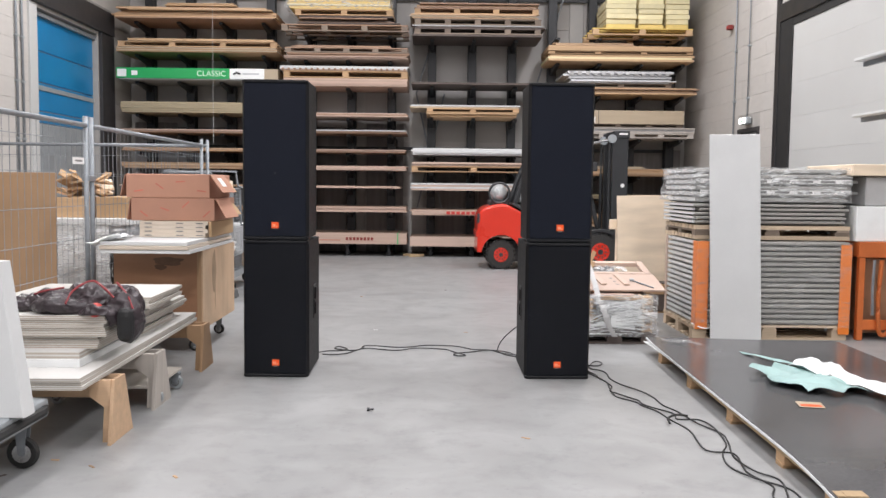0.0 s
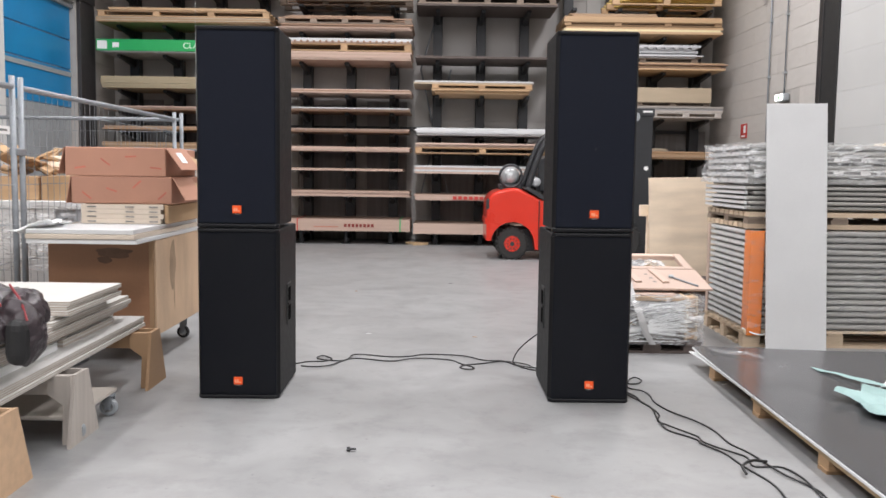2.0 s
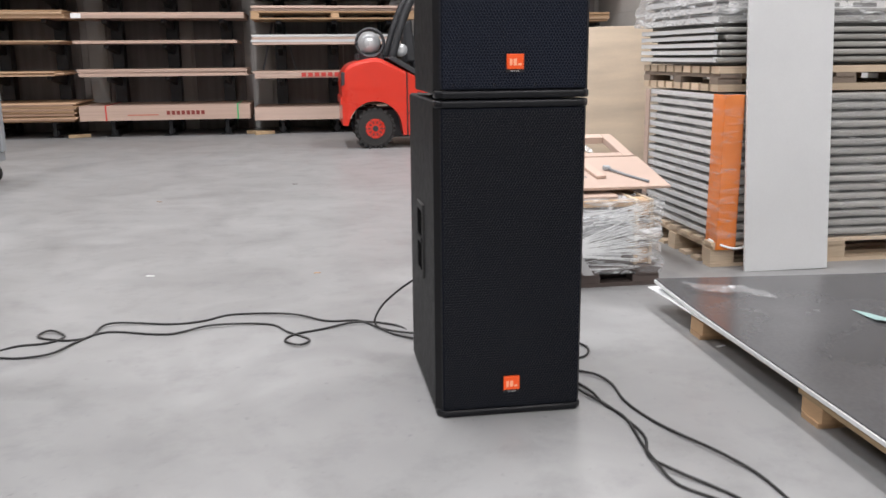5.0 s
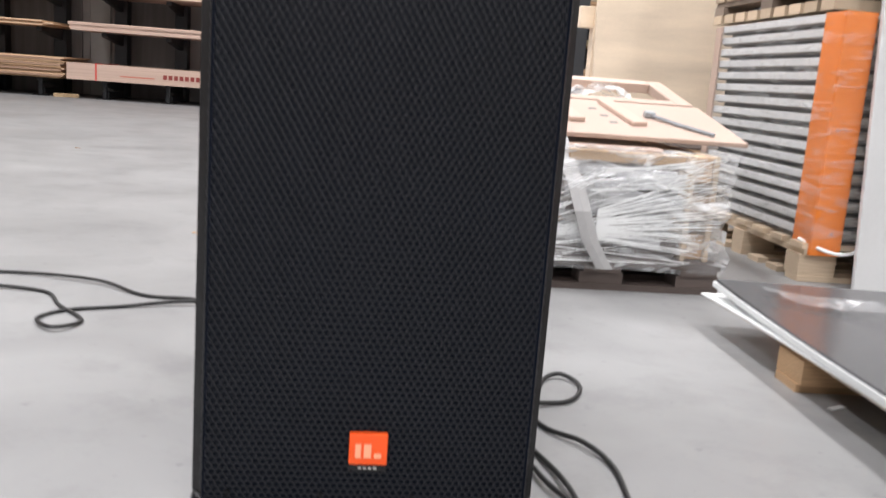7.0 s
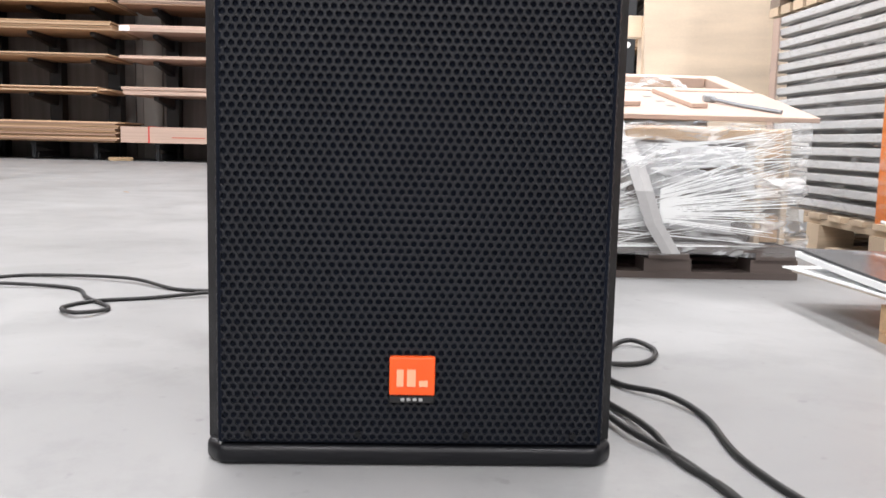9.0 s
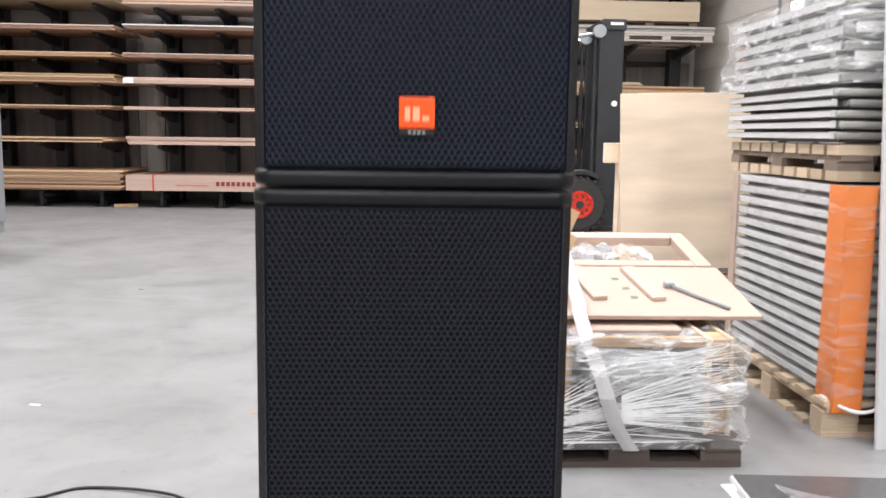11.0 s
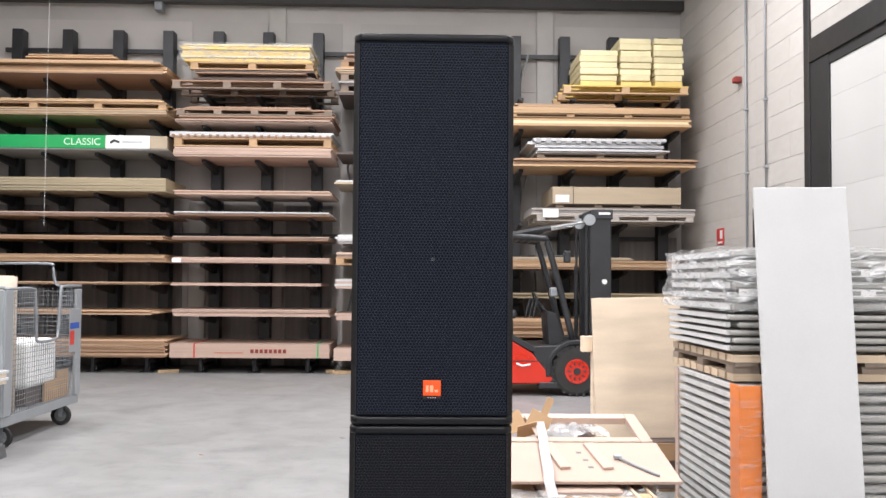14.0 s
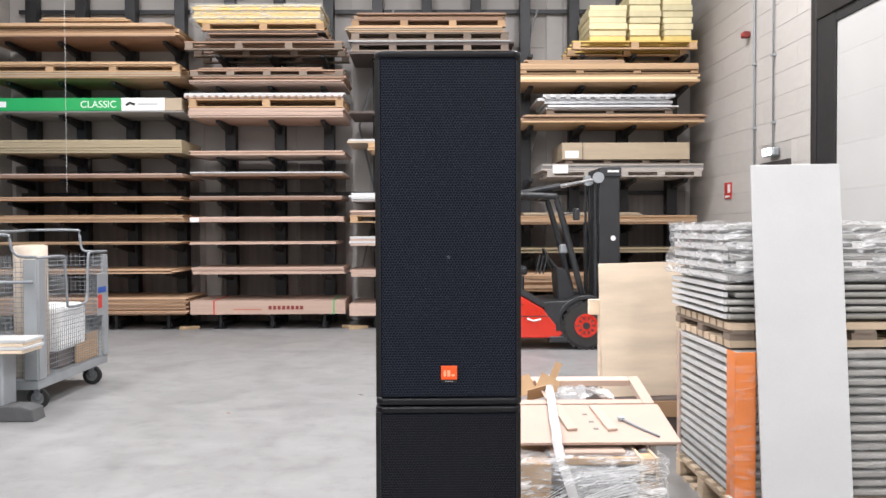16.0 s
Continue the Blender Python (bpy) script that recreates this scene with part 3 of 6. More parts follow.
flat_pallet(-6.25, -3.1, BF, 4.135, 1.15, 0.11, wood, "long pale wooden pallet between boards on the rack", 4)
boards(-6.1, -3.15, 4.25, 4.3, 2, tan, "two pale pine boards on the pallet", jitter=0.05)
o = boards(-6.24, -3.06, 3.50, 3.51, 1, grey, "thin grey cover board")
o = thing("packed_boards", (-4.68, BF + 0.55, 3.515), "long pack of boards in green and white printed film", "board pack")
part("pack", box(-1.6, 1.6, -0.55, 0.6, 0, 0.205, 0.008), beige, o)
part("green_wrap", box(-1.605, 0.64, -0.556, 0.4, 0.0, 0.209, 0.008), green, o, "bright green printed film")
part("white_wrap", box(0.64, 1.33, -0.556, 0.4, 0.0, 0.209, 0.008), cream, o, "white printed film")
text("CLASSIC", 0.155, (0.28, -0.5575, 0.1), 90, 0, lettering, o, stretch=1.0)
bm = tube([(0.72, -0.558, 0.09), (0.78, -0.558, 0.13), (0.86, -0.558, 0.1)], 0.02, 6)
part("emblem", bm, doorframe, o, "dark emblem shape")
part("print_bar", box(0.9, 1.22, -0.558, -0.5565, 0.09, 0.12), lgrey, o, "grey print bar")
part("label", box(-1.58, -1.4, -0.558, -0.5565, 0.03, 0.18), label, o)
part("label", box(-1.3, -1.18, -0.558, -0.5565, 0.06, 0.15), label, o)
boards(-6.2, -3.08, 2.85, 3.06, 5, olive, "thick pack of khaki boards", jitter=0.012)
boards(-6.2, -3.06, 2.455, 2.52, 3, pink, "thin stack of pinkish plywood", mats=[brown, pink, pink])
boards(-6.2, -3.08, 2.09, 2.155, 3, mdf, "thin stack of brown boards", mats=[mdf, brown, ply], jitter=0.04)
boards(-6.2, -3.06, 1.745, 1.86, 4, tan, "stack of orange-brown boards", mats=[ply, mdf])
boards(-6.2, -3.1, 1.385, 1.43, 2, ply, "two sheets of plywood", jitter=0.08)
boards(-6.2, -3.12, 0.92, 0.99, 3, ply, "uneven sheets of plywood", jitter=0.12)
boards(-6.2, -3.02, 0.25, 0.53, 12, mdf, "tall pack of brown sheets near the floor", mats=[mdf, brown, ply], jitter=0.03)

# bay two
B2 = (-2.98, -0.5)
for z in (4.46, 3.95, 3.40, 2.80, 2.47, 2.085, 1.73, 1.37, 0.89, 0.24):
    arms(z, *B2)
flat_pallet(-3.0, -0.5, BF - 0.1, 4.465, 1.2, 0.13, oldwood, "long slatted pallet on the rack", 4, brown)
boards(-2.75, -0.68, 4.6, 4.68, 3, darkb, "dark weathered boards", mats=[brown, darkb], jitter=0.08)
boards(-2.65, -0.75, 4.69, 4.78, 4, brown, "dark brown boards", mats=[darkb, brown, grey], jitter=0.1)
flat_pallet(-2.75, -0.8, BF, 4.79, 1.1, 0.12, wood, "pale wooden pallet under yellow boards", 3)
boards(-2.88, -0.85, 4.915, 5.2, 9, yellow, "pack of yellow boards in clear film", jitter=0.03, mats=[yellow, yellow, foamy])
FILMED = (-2.9, -0.84, BF - 0.01, BF + 1.2, 4.915, 5.215)
boards(-2.97, -0.5, 3.955, 4.0, 2, pink, "two reddish plywood sheets", jitter=0.03)
boards(-2.95, -0.45, 4.005, 4.06, 2, brown, "reddish brown sheets", jitter=0.06)
flat_pallet(-2.95, -0.5, BF, 4.065, 1.15, 0.1, oldwood, "dark long pallet on the rack", 5, brown)
boards(-2.85, -0.8, 4.17, 4.215, 2, brown, "brown sheets on a pallet", jitter=0.08)
boards(-2.98, -0.5, 3.41, 3.56, 5, pink, "pack of pinkish plywood", jitter=0.012)
flat_pallet(-2.98, -0.5, BF, 3.565, 1.15, 0.14, wood, "pale wooden pallet with wide blocks", 3)
boards(-3.04, -0.5, 3.71, 3.735, 2, pink, "thin plywood sheets", jitter=0.02)
o = boards(-3.04, -0.48, 3.74, 3.8, 2, white, "white profiled sheets with a row of dark openings", jitter=0.02)
for k in range(22):
    piece("rib", o, brown, -1.24 + k * 0.115, -1.2 + k * 0.115, -0.64, -0.585, -0.022, 0.012)
boards(-2.96, -0.5, 2.81, 2.88, 3, pink, "thin bowed stack of pinkish plywood", mats=[pink, brown, pink])
boards(-2.95, -0.5, 2.48, 2.54, 3, pink, "thin stack of pinkish plywood with a pale top sheet", mats=[brown, pink, white])
boards(-2.97, -0.52, 2.095, 2.155, 3, pink, "thin stack of plywood", mats=[brown, pink, pink])
o = boards(-2.95, -0.5, 1.74, 1.825, 4, pink, "stack of pinkish plywood with a paper label", jitter=0.015)
part("label", box(-1.24, -1.1, -0.625, -0.62, 0.0, 0.07), label, o)
boards(-2.98, -0.6, 1.38, 1.425, 2, pink, "two sheets of plywood", jitter=0.03)
boards(-2.95, -0.5, 0.9, 1.01, 5, pink, "stack of pinkish plywood", jitter=0.02)
o = boards(-2.98, -0.5, 0.255, 0.475, 1, pink, "pack of plywood in pink film with dark red print", jitter=0.0)
for k in range(8):
    x = 0.29 + (k - 3.5) * 0.072
    part("print_bar", box(x - 0.025, x + 0.025, -0.6045, -0.6025, 0.075, 0.135), redink, o, "dark red print bar")
part("print_bar", box(-0.55, -0.1, -0.6025, -0.6, 0.07, 0.085), tapered, o, "faint red print bar")
part("strap", box(-0.87, -0.85, -0.606, 0.6, -0.004, 0.226), redpaint, o, "red strap")
part("strap", box(1.05, 1.07, -0.606, 0.6, -0.004, 0.226), signgreen, o, "green strap")

# bay three
B3 = (-0.43, 2.2)
for z in (4.4, 3.46, 2.82, 2.05, 1.71, 1.34, 0.84, 0.21):
    arms(z, *B3)
boards(-0.4, 2.2, 4.41, 4.45, 2, darkb, "dark weathered sheets", jitter=0.04)
flat_pallet(-0.38, 2.15, BF, 4.455, 1.2, 0.12, oldwood, "dark weathered pallet on the rack", 5, darkb)
boards(-0.4, 2.2, 4.58, 4.63, 2, grey, "grey sheets on a pallet", jitter=0.05, mats=[darkb, grey])
flat_pallet(-0.38, 2.15, BF, 4.635, 1.2, 0.12, oldwood, "weathered pallet between sheets", 5)
boards(-0.42, 2.1, 4.76, 4.84, 3, beige, "pale sheets on a pallet", jitter=0.05, mats=[ply, beige])
flat_pallet(-0.38, 2.1, BF, 4.845, 1.2, 0.12, wood, "brown pallet under reddish boards", 4, brown)
boards(-0.38, 2.08, 4.97, 5.06, 3, brown, "reddish brown boards on top of a pallet", jitter=0.06, mats=[brown, tan, brown])
boards(-0.43, 2.2, 3.47, 3.51, 2, darkb, "thin dark sheets", jitter=0.03)
boards(-0.1, 1.72, 2.83, 2.9, 3, tan, "short pale boards", jitter=0.05)
flat_pallet(-0.12, 1.74, BF, 2.905, 1.15, 0.09, wood, "pale pallet on the rack", 3)
boards(-0.45, 1.77, 3.0, 3.06, 2, white, "pale sheets on a pallet", jitter=0.03, mats=[beige, white])
boards(-0.42, 2.15, 2.06, 2.2, 4, white, "pack of white boards", jitter=0.03)
flat_pallet(-0.42, 2.1, BF, 1.72, 1.15, 0.12, wood, "long pale pallet on the rack", 3)
boards(-0.42, 2.15, 1.845, 1.92, 2, pinkmdf, "pale pink boards on a pallet", jitter=0.03)
boards(-0.43, 2.2, 1.35, 1.5, 4, white, "pack of white boards", jitter=0.02, mats=[pinkmdf, white])
boards(-0.42, 2.2, 0.85, 0.96, 3, pink, "stack of pinkish boards", jitter=0.02, mats=[pink, pinkmdf])
o = boards(-0.43, 2.2, 0.22, 0.41, 1, pinkmdf, "pack of boards in pale pink film", jitter=0.0)
o = thing("print_strip", (0.3, BF - 0.015, 0.87), "strip of red printed film on a board pack", "film strip")
for k in range(7):
    part("print_bar", box(k * 0.1, k * 0.1 + 0.07, 0, 0.006, 0.0, 0.06), redpaint, o)

# bay four, in the corner
B4 = (2.28, 5.26)
for z in (4.46, 3.95, 3.3, 2.43, 1.67, 1.21, 0.59):
    arms(z, *B4)
flat_pallet(3.15, 5.15, BF - 0.1, 4.465, 1.2, 0.13, tan, "yellowish pallet under foam packs", 3, yellow)
for i, (x0, x1, h) in enumerate(((3.42, 4.05, 0.6), (4.07, 4.6, 0.8), (4.62, 5.12, 0.8))):
    o = thing("foam_pack", ((x0 + x1) / 2, BF + 0.5, 4.6), "stacked packs of pale yellow foam in film", "foam pack", "foam packs on the rack")
    m = 3 if i == 0 else 4
    for k in range(m):
        w = (x1 - x0) / 2
        for j in range(2):
            a = k * h / m + j * h / m / 2
            part("slab", box(-w + R.uniform(0, 0.035), w - R.uniform(0, 0.035), -0.5 + R.uniform(0, 0.05), 0.5, a, a + h / m / 2 - (0.006 if j else 0.002), 0.014, 2), foamyellow if k == 0 and j == 0 else foamy, o)
boards(2.3, 5.22, 3.96, 4.09, 3, tan, "thick pale timber boards", jitter=0.03, mats=[tan, foamy])
flat_pallet(2.3, 5.2, BF, 4.095, 1.15, 0.06, wood, "low spacer pallet of pale wood", 4)
boards(2.3, 5.22, 4.16, 4.26, 2, tan, "pale timber boards", jitter=0.03)
boards(2.4, 4.0, 4.265, 4.31, 2, ply, "short pale boards on top", jitter=0.05)
boards(2.28, 5.26, 3.31, 3.39, 3, brown, "orange-brown sheets", jitter=0.05, mats=[tan, brown])
boards(2.3, 5.26, 3.395, 3.44, 2, tan, "orange-brown sheets", jitter=0.08, mats=[brown, tan])
flat_pallet(2.75, 4.8, BF + 0.05, 3.445, 1.1, 0.08, oldwood, "low pallet on the sheets", 3)
boards(2.7, 4.82, 3.53, 3.6, 3, lgrey, "stack of silver metal sheets", jitter=0.06)
o = boards(2.66, 4.8, 3.62, 3.76, 3, lgrey, "profiled silver metal sheets", jitter=0.08)
for k in range(13):
    piece("rib", o, grey, -1.0 + k * 0.16, -0.92 + k * 0.16, -0.63, -0.59, 0.06, 0.13)
flat_pallet(2.75, 5.26, BF, 2.44, 1.15, 0.1, greyply, "pale pallet on the rack", 5)
o = boards(2.66, 5.28, 2.545, 2.65, 3, grey, "pack of pale grey boards with a paper label", jitter=0.02, mats=[greyply, grey, greyply])
part("label", box(-1.13, -0.88, -0.632, -0.628, -0.05, 0.09), label, o, "white paper label")
flat_pallet(3.05, 5.05, BF + 0.05, 2.655, 1.0, 0.06, oldwood, "low dark spacer pallet", 4)
o = boards(3.0, 5.05, 2.72, 2.99, 1, beige, "long beige cardboard pack with a paper label", jitter=0.0)
part("label", box(-0.98, -0.76, -0.606, -0.602, 0.02, 0.14), label, o)
part("strap", box(-0.7, -0.69, -0.604, 0.6, -0.003, 0.275), doorframe, o, "black strap")
boards(2.28, 5.2, 1.68, 1.82, 4, ply, "stack of brown boards", jitter=0.04, mats=[mdf, ply, tan])
boards(2.3, 4.3, 1.825, 1.87, 2, beige, "shorter pale boards on top", jitter=0.06)
boards(2.28, 5.2, 1.22, 1.3, 3, olive, "thin stack of khaki boards", jitter=0.03)
boards(2.28, 5.15, 0.6, 0.9, 6, mdf, "tall stack of brown boards", jitter=0.04, mats=[mdf, ply])
boards(2.28, 5.2, 0.22, 0.42, 5, mdf, "stack of brown boards near the floor", jitter=0.04, mats=[mdf, brown])
arms(0.2, *B4)
# chocks on the floor between the bays
for x, y, a in ((-3.05, 17.7, 20), (-0.42, 17.75, -15), (-0.3, 17.6, 30)):
    o = thing("timber_offcut", (x, y, 0), "pale timber offcut lying on the floor by the rack", "offcut", "offcuts by the rack", a)
    part("timber", box(-0.16, 0.16, -0.03, 0.03, 0, 0.05, 0.004), woody, o)

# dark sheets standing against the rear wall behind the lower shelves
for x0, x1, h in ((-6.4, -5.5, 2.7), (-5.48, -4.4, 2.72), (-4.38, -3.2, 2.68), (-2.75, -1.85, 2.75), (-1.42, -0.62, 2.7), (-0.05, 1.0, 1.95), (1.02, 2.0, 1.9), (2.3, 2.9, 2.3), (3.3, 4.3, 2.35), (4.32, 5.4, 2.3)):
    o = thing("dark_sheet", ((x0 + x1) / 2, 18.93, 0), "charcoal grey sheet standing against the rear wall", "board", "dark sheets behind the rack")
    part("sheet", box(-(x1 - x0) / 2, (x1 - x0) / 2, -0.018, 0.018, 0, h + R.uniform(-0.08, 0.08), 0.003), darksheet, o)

# thin cord hanging from the roof
o = thing("hanging_cord", (-3.55, 14.22, 0), "thin pale cord hanging from the roof", "cord")
part("cord", tube([(0, 0, 2.08), (0.0, 0, 7.0)], 0.0025, 5), grey, o)

# ---- loudspeakers ----


def hex_grille(w, h, fold, pitch=0.0098):
    """A perforated steel front: honeycomb holes, the sides folded back. Returns vertices and faces, front facing -y."""
    rad = pitch / math.sqrt(3)
    rows = int(h / (rad * 1.5))
    span = w + 2 * fold
    cols = int(span / pitch)
    half = w / 2
    ang = [math.pi / 6 + k * math.pi / 3 for k in range(6)]
    cx = []
    for r in range(rows):
        for c in range(cols):
            u = -span / 2 + (c + 0.5 + 0.5 * (r % 2)) * pitch
            if abs(u) < span / 2 - rad:
                cx.append((u, rad + r * rad * 1.5))
    cx = np.array(cx)
    n = len(cx)
    out = np.array([(rad * math.cos(a), rad * math.sin(a)) for a in ang])
    V = np.zeros((n, 18, 3))
    for i, (s, d) in enumerate(((1.0, 0.0), (0.69, 0.0), (0.69, 0.0018))):
        V[:, i * 6:(i + 1) * 6, 0] = cx[:, None, 0] + out[None, :, 0] * s
        V[:, i * 6:(i + 1) * 6, 2] = cx[:, None, 1] + out[None, :, 1] * s
        V[:, i * 6:(i + 1) * 6, 1] = d
    u = V[:, :, 0]
    over = np.clip(np.abs(u) - half, 0, None)
    V[:, :, 0] = np.sign(u) * (np.minimum(np.abs(u), half) + over * math.cos(radians(62)))
    V[:, :, 1] += over * math.sin(radians(62))
    base = np.array([[a, (a + 1) % 6, 6 + (a + 1) % 6, 6 + a] for a in range(6)] + [[6 + a, 6 + (a + 1) % 6, 12 + (a + 1) % 6, 12 + a] for a in range(6)])
    F = (base[None] + (np.arange(n) * 18)[:, None, None]).reshape(-1, 4)
    return V.reshape(-1, 3), F


def speaker(name, h, d, lab, at, badge_z, handles):
    w = 0.49
    s = thing(name, at, lab, "loudspeaker", "stacked loudspeakers")
    # cabinet: chamfered front corners, rounded edges
    c = 0.022
    pts = [(-w / 2, 0.05), (-w / 2 + 0.02, 0.02), (w / 2 - 0.02, 0.02), (w / 2, 0.05), (w / 2, d - 0.02), (w / 2 - 0.02, d), (-w / 2 + 0.02, d), (-w / 2, d - 0.02)]
    bm = bmesh.new()
    a = [bm.verts.new((x, y, 0.012)) for x, y in pts]
    b = [bm.verts.new((x, y, h - 0.004)) for x, y in pts]
    fs = [bm.faces.new(a), bm.faces.new(b[::-1])] + [bm.faces.new((a[i], b[i], b[(i + 1) % 8], a[(i + 1) % 8])) for i in range(8)]
    bmesh.ops.recalc_face_normals(bm, faces=fs)
    bmesh.ops.bevel(bm, geom=[e for f in fs[:2] for e in f.edges], offset=0.01, segments=3, affect="EDGES", profile=0.5)
    part("cabinet", bm, cabblack, s)
    # top and bottom end rails with cut corners
    for z0, z1, nm in ((0.0, 0.025, "bottom_rail"), (h - 0.027, h - 0.002, "top_rail")):
        q = [(-w / 2 + 0.001, 0.028), (-w / 2 + 0.022, 0.003), (w / 2 - 0.022, 0.003), (w / 2 - 0.001, 0.028), (w / 2 - 0.001, 0.07), (-w / 2 + 0.001, 0.07)]
        bm = bmesh.new()
        a = [bm.verts.new((x, y, z0)) for x, y in q]
        b = [bm.verts.new((x, y, z1)) for x, y in q]
        fs = [bm.faces.new(a), bm.faces.new(b[::-1])] + [bm.faces.new((a[i], b[i], b[(i + 1) % 6], a[(i + 1) % 6])) for i in range(6)]
        bmesh.ops.recalc_face_normals(bm, faces=fs)
        bmesh.ops.bevel(bm, geom=bm.edges[:], offset=0.008, segments=3, affect="EDGES", profile=0.5)
        part(nm, bm, edgegrey, s, smooth=True)
    # foam behind the grille, then the grille
    part("foam", box(-w / 2 + 0.02, w / 2 - 0.02, 0.0068, 0.03, 0.028, h - 0.028), foamblk, s)
    V, F = hex_grille(w - 0.05, h - 0.06, 0.026)
    V[:, 2] += 0.030
    V[:, 1] += 0.004
    me = bpy.data.meshes.new("grille")
    me.from_pydata(V.tolist(), [], F.tolist())
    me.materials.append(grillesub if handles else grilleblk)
    g = new("grille", me)
    g.parent = s
    tagged(g, "black honeycomb steel grille", kind="stuff")
    # badge with a plain pale shape, and a small screw
    bdg = part("badge", box(-0.0265, 0.0265, -0.004, 0.006, badge_z + 0.003, badge_z + 0.0485, 0.002, 2), orangebadge, s, "orange square badge")
    bm = box(-0.018, -0.010, -0.0055, -0.003, badge_z + 0.014, badge_z + 0.034)
    box(-0.006, 0.004, -0.0055, -0.003, badge_z + 0.014, badge_z + 0.034, bm=bm)
    box(0.008, 0.018, -0.0055, -0.003, badge_z + 0.014, badge_z + 0.021, bm=bm)
    part("emblem", bm, badgeink, bdg, "plain pale emblem bars")
    strip = part("name_plate", box(-0.0265, 0.0265, -0.001, 0.006, badge_z - 0.007, badge_z + 0.002, 0.001), blacknyl, s, "small black name strip")
    for k in range(4):
        part("print_bar", box(-0.013 + k * 0.007, -0.0085 + k * 0.007, -0.0018, 0.0, badge_z - 0.004, badge_z - 0.001), grey, strip, "small pale print bar")
    for k in range(4):
        x = -0.19 + k * 0.127
        part("screw", lathe([(0.0, -0.001), (0.004, -0.001), (0.004, 0.004)], "y", (x, 0.002, 0.04), 8), cabblack, s)
    if not handles:
        part("screw", lathe([(0.0, -0.004), (0.005, -0.003), (0.006, 0.008)], "y", (0, 0.002, 0.493), 8), truckgrey, s, "small black centre screw")
    if handles:
        for sx in (-1, 1):
            x0, x1 = sorted((sx * (w / 2 - 0.004), sx * (w / 2 + 0.007)))
            hd = part("handle", box(x0, x1, 0.275, 0.415, 0.405, 0.665, 0.0045, 2), rubberblk, s, "black recessed carrying handle")
            xa, xb = sorted((sx * w / 2, sx * (w / 2 + 0.0085)))
            for za, zb in ((0.43, 0.525), (0.55, 0.64)):
                part("cup", box(xa, xb, 0.295, 0.395, za, zb, 0.004, 3), voidblk, hd, "deep dark hand recess")
            part("grip", box(min(sx * (w / 2 + 0.004), sx * (w / 2 + 0.012)), max(sx * (w / 2 + 0.004), sx * (w / 2 + 0.012)), 0.285, 0.405, 0.528, 0.547, 0.003, 2), cabblack, hd)
    return s


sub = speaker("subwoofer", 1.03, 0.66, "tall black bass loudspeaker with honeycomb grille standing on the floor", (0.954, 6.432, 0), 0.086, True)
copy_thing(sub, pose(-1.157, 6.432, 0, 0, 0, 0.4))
topbox = speaker("full_range_loudspeaker", 1.178, 0.5, "tall black loudspeaker with honeycomb grille stacked on a bass box", (0.956, 6.43, 1.032), 0.084, False)
copy_thing(topbox, pose(-1.157, 6.43, 1.032, 0, 0, 0.6))

# ---- cables on the floor ----


def cable(name, pts, lab, r=0.0048, z=0.005, lift=None):
    o = thing(name, (pts[0][0], pts[0][1], 0), lab, "cable", "cables on the floor")
    P = []
    for i, p in enumerate(pts):
        zz = p[2] if len(p) > 2 else z + (0.006 if i % 4 == 2 else 0)
        P.append((p[0] - pts[0][0], p[1] - pts[0][1], zz))
    part("lead", tube(P, r, 6, soft=6), cablemat, o, smooth=True)
    return o


CAB = "black rubber cable lying in loose bends on the floor"
cable("cable", [(-0.92, 7.32), (-0.83, 7.3), (-0.72, 7.32), (-0.66, 7.47), (-0.56, 7.59), (-0.3, 7.51), (-0.12, 7.59), (0.12, 7.58), (0.21, 7.45), (0.3, 7.33), (0.26, 7.25), (0.2, 7.33), (0.24, 7.41), (0.35, 7.46), (0.52, 7.52), (0.68, 7.46), (0.78, 7.3), (0.9, 7.15, 0.2), (0.93, 7.094, 0.3)], CAB)
cable("cable", [(-1.1, 7.093, 0.3), (-1.08, 7.2, 0.1), (-0.98, 7.38), (-0.89, 7.46), (-0.78, 7.48), (-0.73, 7.56), (-0.81, 7.64), (-0.84, 7.57), (-0.71, 7.5), (-0.62, 7.54), (-0.57, 7.7), (-0.31, 7.66), (-0.17, 7.68), (-0.04, 7.76), (0.22, 7.7), (0.38, 7.58), (0.52, 7.56), (0.6, 7.44), (0.69, 7.34), (0.85, 7.3), (1.1, 7.2)], CAB)
cable("cable", [(0.8, 7.094, 0.33), (0.72, 7.2, 0.27), (0.62, 7.35, 0.14), (0.585, 7.45, 0.03), (0.62, 7.4), (0.68, 7.31), (0.8, 7.22), (1.1, 7.18), (1.26, 7.0), (1.28, 6.8), (1.34, 6.71), (1.37, 6.62), (1.36, 6.45), (1.4, 6.26), (1.49, 6.03), (1.54, 5.88), (1.55, 5.66), (1.6, 5.5), (1.64, 5.2), (1.72, 5.0), (1.7, 4.82), (1.64, 4.56), (1.66, 4.31), (1.74, 4.2), (1.7, 4.0), (1.6, 3.7), (1.5, 3.2), (1.7, 2.4)], CAB)
cable("cable", [(1.1, 7.15), (1.24, 6.7), (1.27, 6.55), (1.28, 6.45), (1.31, 6.33), (1.29, 6.12), (1.28, 6.0), (1.29, 5.88), (1.36, 5.78), (1.4, 5.71), (1.4, 5.62), (1.47, 5.5), (1.5, 5.3), (1.55, 5.05), (1.52, 4.66), (1.66, 4.61), (1.62, 4.31), (1.67, 4.1), (1.6, 3.9), (1.55, 3.4), (1.75, 2.5)], CAB)
